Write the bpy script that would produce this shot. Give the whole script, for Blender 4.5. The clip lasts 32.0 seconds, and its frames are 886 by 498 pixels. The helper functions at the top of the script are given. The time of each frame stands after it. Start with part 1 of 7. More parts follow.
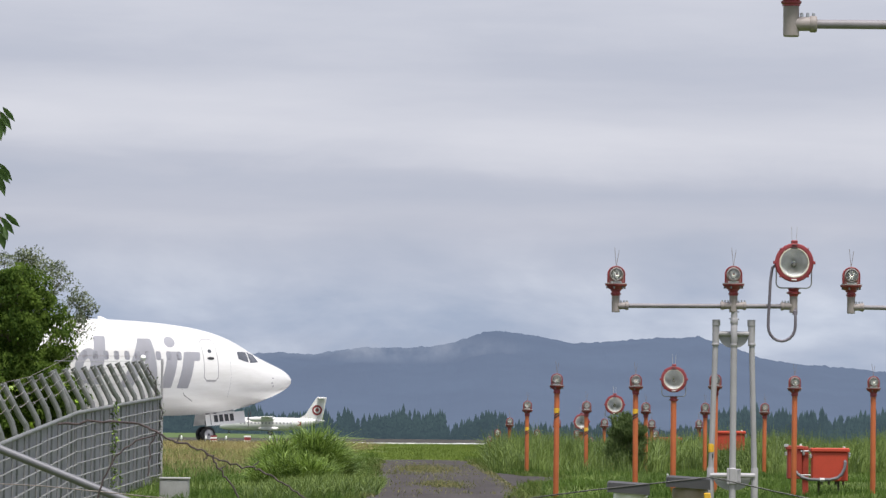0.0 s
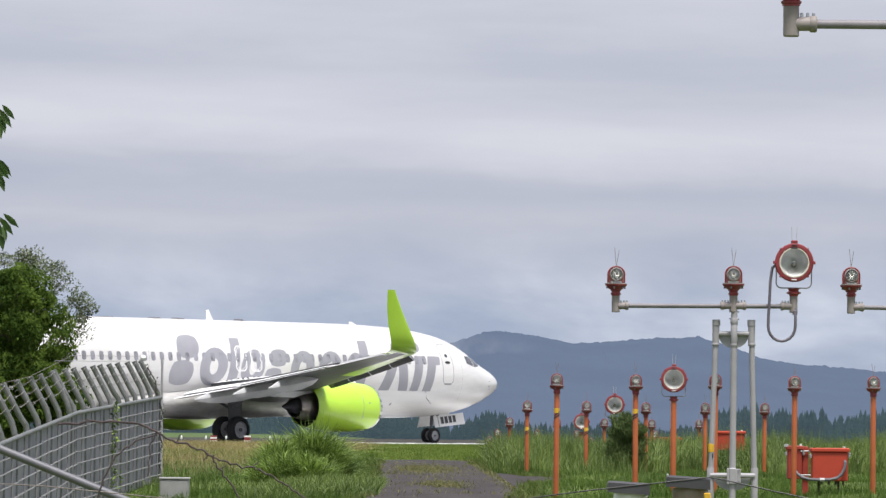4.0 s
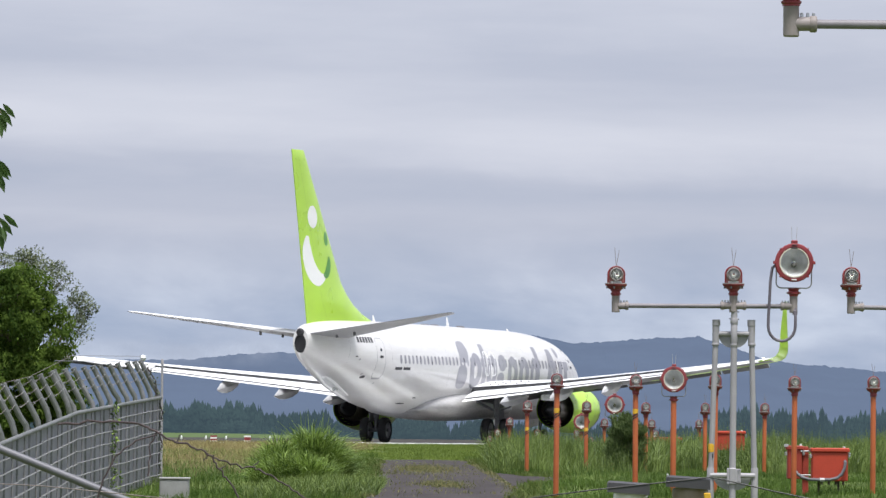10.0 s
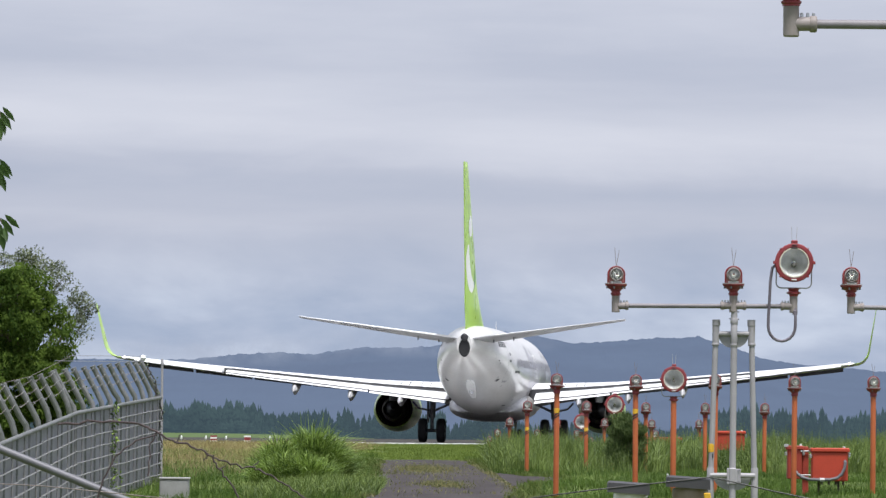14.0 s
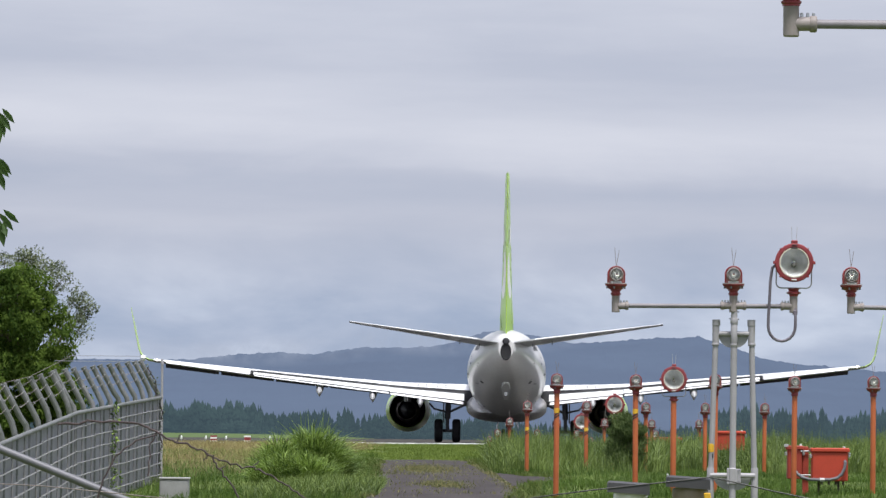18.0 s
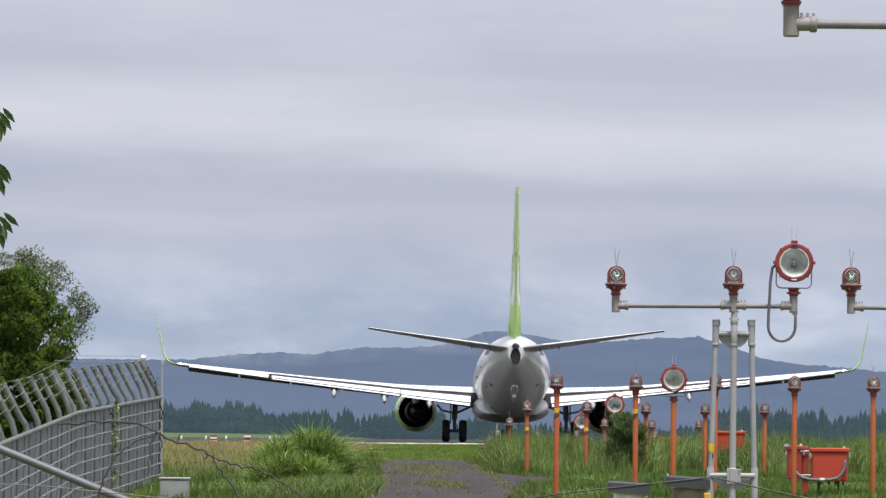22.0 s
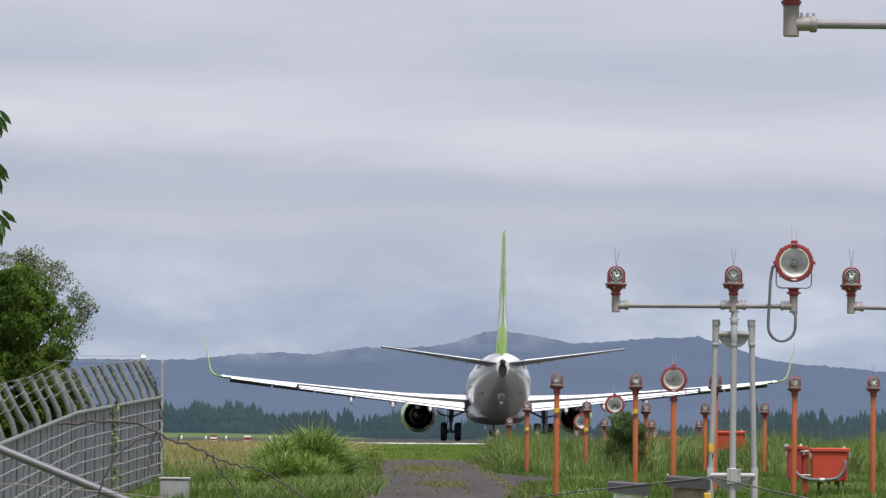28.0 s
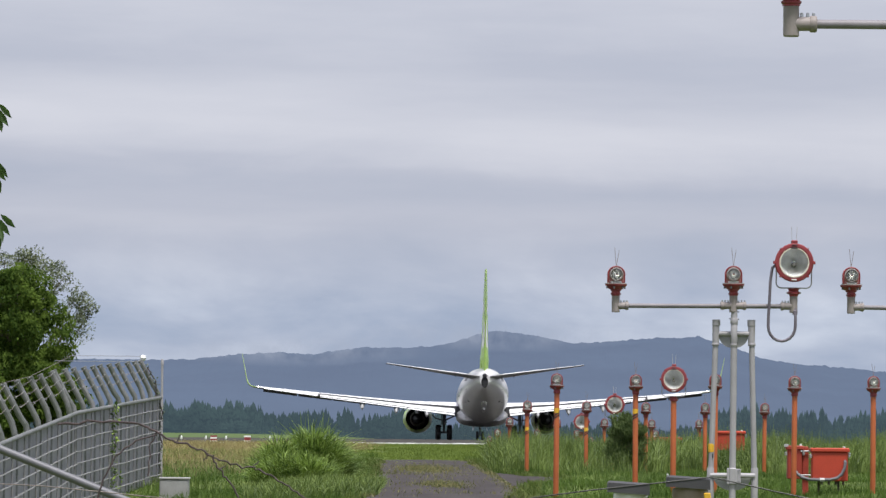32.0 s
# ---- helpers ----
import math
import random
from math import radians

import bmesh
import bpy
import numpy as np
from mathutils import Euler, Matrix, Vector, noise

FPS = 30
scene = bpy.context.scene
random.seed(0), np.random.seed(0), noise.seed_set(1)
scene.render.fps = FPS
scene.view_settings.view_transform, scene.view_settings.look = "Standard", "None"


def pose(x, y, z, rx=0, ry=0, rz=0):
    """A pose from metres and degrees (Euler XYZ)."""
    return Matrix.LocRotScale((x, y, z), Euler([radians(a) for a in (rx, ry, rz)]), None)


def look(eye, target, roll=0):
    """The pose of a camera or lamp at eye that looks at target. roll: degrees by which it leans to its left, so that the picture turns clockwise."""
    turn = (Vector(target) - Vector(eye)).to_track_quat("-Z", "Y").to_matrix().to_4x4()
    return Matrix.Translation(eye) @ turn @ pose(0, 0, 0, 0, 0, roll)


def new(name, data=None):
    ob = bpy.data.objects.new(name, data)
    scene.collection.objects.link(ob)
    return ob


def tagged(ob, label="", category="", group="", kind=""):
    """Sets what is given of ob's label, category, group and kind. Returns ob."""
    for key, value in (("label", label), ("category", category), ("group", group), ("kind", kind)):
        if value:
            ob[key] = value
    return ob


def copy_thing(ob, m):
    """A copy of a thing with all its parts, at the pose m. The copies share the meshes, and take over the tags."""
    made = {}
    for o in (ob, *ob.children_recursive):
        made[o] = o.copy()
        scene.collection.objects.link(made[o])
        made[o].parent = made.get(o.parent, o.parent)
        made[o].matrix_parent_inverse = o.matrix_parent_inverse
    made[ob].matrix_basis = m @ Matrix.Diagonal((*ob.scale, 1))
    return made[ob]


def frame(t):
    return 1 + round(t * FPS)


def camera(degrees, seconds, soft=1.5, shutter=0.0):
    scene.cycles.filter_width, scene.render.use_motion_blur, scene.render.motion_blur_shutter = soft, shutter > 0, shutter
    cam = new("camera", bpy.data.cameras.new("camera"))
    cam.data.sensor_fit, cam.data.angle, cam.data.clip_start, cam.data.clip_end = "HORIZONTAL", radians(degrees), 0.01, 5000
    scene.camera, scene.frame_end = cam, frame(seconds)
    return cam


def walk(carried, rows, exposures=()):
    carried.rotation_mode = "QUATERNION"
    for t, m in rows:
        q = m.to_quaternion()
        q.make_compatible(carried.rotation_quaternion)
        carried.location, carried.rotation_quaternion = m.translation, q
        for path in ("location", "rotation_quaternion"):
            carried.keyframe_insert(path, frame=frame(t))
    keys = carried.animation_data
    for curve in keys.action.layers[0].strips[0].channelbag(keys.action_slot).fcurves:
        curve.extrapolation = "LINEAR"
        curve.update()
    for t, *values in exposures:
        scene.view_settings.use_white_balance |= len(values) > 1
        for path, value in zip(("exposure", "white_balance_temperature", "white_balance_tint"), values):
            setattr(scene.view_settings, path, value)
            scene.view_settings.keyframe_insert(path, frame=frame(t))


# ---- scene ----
SECONDS = 32.0
EYE = 0.077                      # height of the lens over the runway end
RUNWAY_X = 3.456                 # runway centre line, right of the camera

cam = camera(7.178, SECONDS, soft=1.4)
CAM_POSE = look((0, 0, EYE), (0.024, 100, EYE + 2.714), 0.585)
walk(cam, [(0, CAM_POSE), (SECONDS, CAM_POSE)], [(0, 0.0, 6500, 10), (6, 0.0, 6500, 10), (7.2, 0.0, 6330, 10), (14, 0.0, 6310, 10), (22, -0.02, 6380, 10), (SECONDS, -0.04, 6440, 10)])

# ---------------------------------------------------------------- light
world = bpy.data.worlds.new("sky")
scene.world = world
world.use_nodes = True


def build_sky():
    nt = world.node_tree
    nt.nodes.clear()
    N, L = nt.nodes.new, nt.links.new
    out, bg = N("ShaderNodeOutputWorld"), N("ShaderNodeBackground")
    tc = N("ShaderNodeTexCoord")
    sep = N("ShaderNodeSeparateXYZ")
    L(tc.outputs["Generated"], sep.inputs[0])

    def math_node(op, a, b=None, c=None):
        n = N("ShaderNodeMath")
        n.operation = op
        for k, v in enumerate((a, b, c)):
            if v is None:
                continue
            if isinstance(v, (int, float)):
                n.inputs[k].default_value = v
            else:
                L(v, n.inputs[k])
        return n.outputs[0]

    def cloud(sx, sz, scale, detail, rough, shift, dist=0.0):
        m = N("ShaderNodeMapping")
        m.inputs["Scale"].default_value = (sx, sx, sz)
        m.inputs["Location"].default_value = shift
        L(tc.outputs["Generated"], m.inputs[0])
        t = N("ShaderNodeTexNoise")
        t.inputs["Scale"].default_value = scale
        t.inputs["Detail"].default_value = detail
        t.inputs["Roughness"].default_value = rough
        t.inputs["Distortion"].default_value = dist
        L(m.outputs[0], t.inputs["Vector"])
        return t.outputs["Fac"]

    bands = cloud(5.0, 60.0, 1.0, 4, 0.5, (3.1, 0.0, SKY_SHIFT))
    puffs = cloud(26.0, 62.0, 1.0, 6, 0.55, (0.4, 7.0, 2.2), 0.3)
    wisps = cloud(16.0, 120.0, 1.0, 5, 0.6, (8.0, 1.0, 5.0))
    z = sep.outputs["Z"]
    # broken, bluer cloud low over the hills
    low = math_node("SMOOTH_MIN", 1.0, math_node("MAXIMUM", 0.0, math_node("MULTIPLY_ADD", z, -80.0, 2.45)), 0.1)
    # stratus in layers, their edges wavy
    wavy = math_node("MULTIPLY_ADD", math_node("SUBTRACT", bands, 0.5), 0.016, z)
    wavy = math_node("MULTIPLY_ADD", math_node("SUBTRACT", puffs, 0.5), 0.006, wavy)
    layer = N("ShaderNodeValToRGB")
    layer.color_ramp.interpolation = "B_SPLINE"
    le = layer.color_ramp.elements
    le[0].position, le[0].color = 0.0, (0.45, 0.45, 0.45, 1)
    le[1].position, le[1].color = 1.0, (0.66, 0.66, 0.66, 1)
    for zz, v in ((0.016, 0.42), (0.0245, 0.62), (0.029, 0.30), (0.0325, 0.62), (0.0360, 0.22), (0.0400, 0.74), (0.0455, 0.98), (0.0525, 0.32), (0.059, 0.70), (0.075, 0.6)):
        q = le.new(zz / 0.1)
        q.color = (v, v, v, 1)
    L(math_node("MULTIPLY", wavy, 10.0), layer.inputs[0])
    stripe = math_node("MULTIPLY_ADD", math_node("SUBTRACT", wisps, 0.5), 0.50, layer.outputs[0])
    stripe = math_node("MULTIPLY_ADD", math_node("SUBTRACT", puffs, 0.5), 0.30, stripe)
    puff = math_node("MULTIPLY_ADD", puffs, 3.2, -1.12)
    mixf = N("ShaderNodeMix")
    L(low, mixf.inputs[0])
    L(stripe, mixf.inputs[2])
    L(puff, mixf.inputs[3])
    ramp = N("ShaderNodeValToRGB")
    e = ramp.color_ramp.elements
    e[0].position, e[0].color = 0.12, (0.415, 0.460, 0.578, 1)
    e[1].position, e[1].color = 0.95, (0.695, 0.705, 0.782, 1)
    mid = e.new(0.5)
    mid.color = (0.525, 0.550, 0.650, 1)
    L(mixf.outputs[0], ramp.inputs[0])
    tint = N("ShaderNodeMix")
    tint.data_type, tint.blend_type = "RGBA", "MULTIPLY"
    L(math_node("MULTIPLY", low, 0.75), tint.inputs[0])
    L(ramp.outputs[0], tint.inputs[6])
    tint.inputs[7].default_value = (0.86, 0.95, 1.03, 1)
    # an overcast sky is brighter overhead
    lift = math_node("MULTIPLY_ADD", math_node("MAXIMUM", z, 0.0), 0.35, 1.0)
    sky = N("ShaderNodeTexSky")
    sky.sky_type, sky.sun_disc = "NISHITA", False
    sky.sun_elevation, sky.sun_rotation = SUN_ELEVATION, SUN_ROTATION
    blue = N("ShaderNodeMix")
    blue.data_type, blue.blend_type = "RGBA", "MULTIPLY"
    blue.inputs[0].default_value = 1.0
    L(sky.outputs[0], blue.inputs[6])
    blue.inputs[7].default_value = (0.1, 0.1, 0.1, 1)
    both = N("ShaderNodeMix")
    both.data_type = "RGBA"
    both.inputs[0].default_value = 0.94
    L(blue.outputs[2], both.inputs[6])
    L(tint.outputs[2], both.inputs[7])
    L(both.outputs[2], bg.inputs[0])
    L(lift, bg.inputs[1])
    L(bg.outputs[0], out.inputs[0])


SKY_SHIFT = 0.62
SUN_FROM = Vector((0.13, -0.33, 0.935)).normalized()
SUN_ELEVATION = math.asin(SUN_FROM.z)
SUN_ROTATION = math.atan2(SUN_FROM.x, SUN_FROM.y)
build_sky()
sun = new("sun", bpy.data.lights.new("sun", "SUN"))
sun.data.energy, sun.data.angle, sun.data.color = 5.3, radians(14), (1.0, 0.965, 0.92)
sun.matrix_world = look((0, 0, 60), Vector((0, 0, 60)) - SUN_FROM)


# ---------------------------------------------------------------- materials
def material(name, color, rough=0.6, metal=0.0, var=0.12, scale=6.0, fine=60.0, bump=0.0, island=0.0, other=None, patch=0.5,
             stretch=(1, 1, 1), spec=0.5, coat=0.0, coat_rough=0.18, glow=None, translucent=0.0):
    """A procedural surface: a base colour that wanders at two scales towards a second colour, with relief."""
    m = bpy.data.materials.new(name)
    m.use_nodes = True
    nt = m.node_tree
    nt.nodes.clear()
    N, L = nt.nodes.new, nt.links.new
    out, b = N("ShaderNodeOutputMaterial"), N("ShaderNodeBsdfPrincipled")
    tc, mp = N("ShaderNodeTexCoord"), N("ShaderNodeMapping")
    mp.inputs["Scale"].default_value = stretch
    L(tc.outputs["Object"], mp.inputs[0])

    def tex(s, detail):
        t = N("ShaderNodeTexNoise")
        t.inputs["Scale"].default_value, t.inputs["Detail"].default_value = s, detail
        L(mp.outputs[0], t.inputs["Vector"])
        return t.outputs["Fac"]

    big, small = tex(scale, 4), tex(fine, 3)
    ramp = N("ShaderNodeValToRGB")
    e = ramp.color_ramp.elements
    dark = [c * (1 - var) for c in color]
    light = [min(1, c * (1 + var)) for c in color] if other is None else other
    e[0].position, e[0].color = 0.5 - 0.28 * (1.1 - patch), (*dark, 1)
    e[1].position, e[1].color = 0.5 + 0.28 * (1.1 - patch), (*light, 1)
    add = N("ShaderNodeMath")
    add.operation = "MULTIPLY_ADD"
    L(small, add.inputs[0])
    add.inputs[1].default_value = 0.35
    sub = N("ShaderNodeMath")
    sub.operation = "SUBTRACT"
    L(big, sub.inputs[0])
    sub.inputs[1].default_value = 0.175
    L(sub.outputs[0], add.inputs[2])
    fac = add.outputs[0]
    if island:
        geo = N("ShaderNodeNewGeometry")
        isl = N("ShaderNodeMath")
        isl.operation = "MULTIPLY_ADD"
        L(geo.outputs["Random Per Island"], isl.inputs[0])
        isl.inputs[1].default_value = island
        sub2 = N("ShaderNodeMath")
        sub2.operation = "SUBTRACT"
        L(fac, sub2.inputs[0])
        sub2.inputs[1].default_value = island / 2
        L(sub2.outputs[0], isl.inputs[2])
        fac = isl.outputs[0]
    L(fac, ramp.inputs[0])
    L(ramp.outputs[0], b.inputs["Base Color"])
    rr = N("ShaderNodeMath")
    rr.operation = "MULTIPLY_ADD"
    L(big, rr.inputs[0])
    rr.inputs[1].default_value, rr.inputs[2].default_value = 0.2, max(0.02, rough - 0.1)
    L(rr.outputs[0], b.inputs["Roughness"])
    b.inputs["Metallic"].default_value = metal
    b.inputs["Specular IOR Level"].default_value = spec
    b.inputs["Coat Weight"].default_value = coat
    b.inputs["Coat Roughness"].default_value = coat_rough
    if glow:
        b.inputs["Emission Color"].default_value = (*glow, 1)
        b.inputs["Emission Strength"].default_value = 1.0
    if bump:
        bp = N("ShaderNodeBump")
        bp.inputs["Strength"].default_value, bp.inputs["Distance"].default_value = 0.6, bump
        L(small, bp.inputs["Height"])
        L(bp.outputs[0], b.inputs["Normal"])
    if translucent:
        tr, mx = N("ShaderNodeBsdfTranslucent"), N("ShaderNodeMixShader")
        L(ramp.outputs[0], tr.inputs[0])
        mx.inputs[0].default_value = translucent
        L(b.outputs[0], mx.inputs[1])
        L(tr.outputs[0], mx.inputs[2])
        L(mx.outputs[0], out.inputs[0])
    else:
        L(b.outputs[0], out.inputs[0])
    return m


def clear_glass(name, rough=0.03):
    m = material(name, (0.9, 0.93, 0.93), rough, var=0.02)
    m.node_tree.nodes["Principled BSDF"].inputs["Transmission Weight"].default_value = 1.0
    return m


def mist_material():
    """Thin cloud: a pale veil with soft, torn edges; its brightness is a fixed sky-coloured glow."""
    m = bpy.data.materials.new("thin_mist_glow")
    m.use_nodes = True
    nt = m.node_tree
    nt.nodes.clear()
    N, L = nt.nodes.new, nt.links.new
    out, mx, tr, em = N("ShaderNodeOutputMaterial"), N("ShaderNodeMixShader"), N("ShaderNodeBsdfTransparent"), N("ShaderNodeEmission")
    em.inputs[0].default_value = (0.42, 0.465, 0.57, 1)
    tc, mp, t, gr = N("ShaderNodeTexCoord"), N("ShaderNodeMapping"), N("ShaderNodeTexNoise"), N("ShaderNodeTexGradient")
    gr.gradient_type = "SPHERICAL"
    mp.inputs["Scale"].default_value = (1 / 88, 0.01, 1 / 10.5)
    L(tc.outputs["Object"], mp.inputs[0])
    L(mp.outputs[0], gr.inputs[0])
    t.inputs["Scale"].default_value, t.inputs["Detail"].default_value, t.inputs["Roughness"].default_value = 0.05, 5, 0.6
    L(tc.outputs["Object"], t.inputs["Vector"])
    r = N("ShaderNodeMapRange")
    r.inputs["From Min"].default_value, r.inputs["From Max"].default_value = 0.36, 0.66
    L(t.outputs["Fac"], r.inputs[0])
    q = N("ShaderNodeMath")
    q.operation = "MULTIPLY"
    L(r.outputs[0], q.inputs[0])
    L(gr.outputs["Fac"], q.inputs[1])
    q2 = N("ShaderNodeMath")
    q2.operation, q2.use_clamp = "MULTIPLY", True
    L(q.outputs[0], q2.inputs[0])
    q2.inputs[1].default_value = 0.7
    L(q2.outputs[0], mx.inputs[0])
    L(tr.outputs[0], mx.inputs[1])
    L(em.outputs[0], mx.inputs[2])
    L(mx.outputs[0], out.inputs[0])
    return m


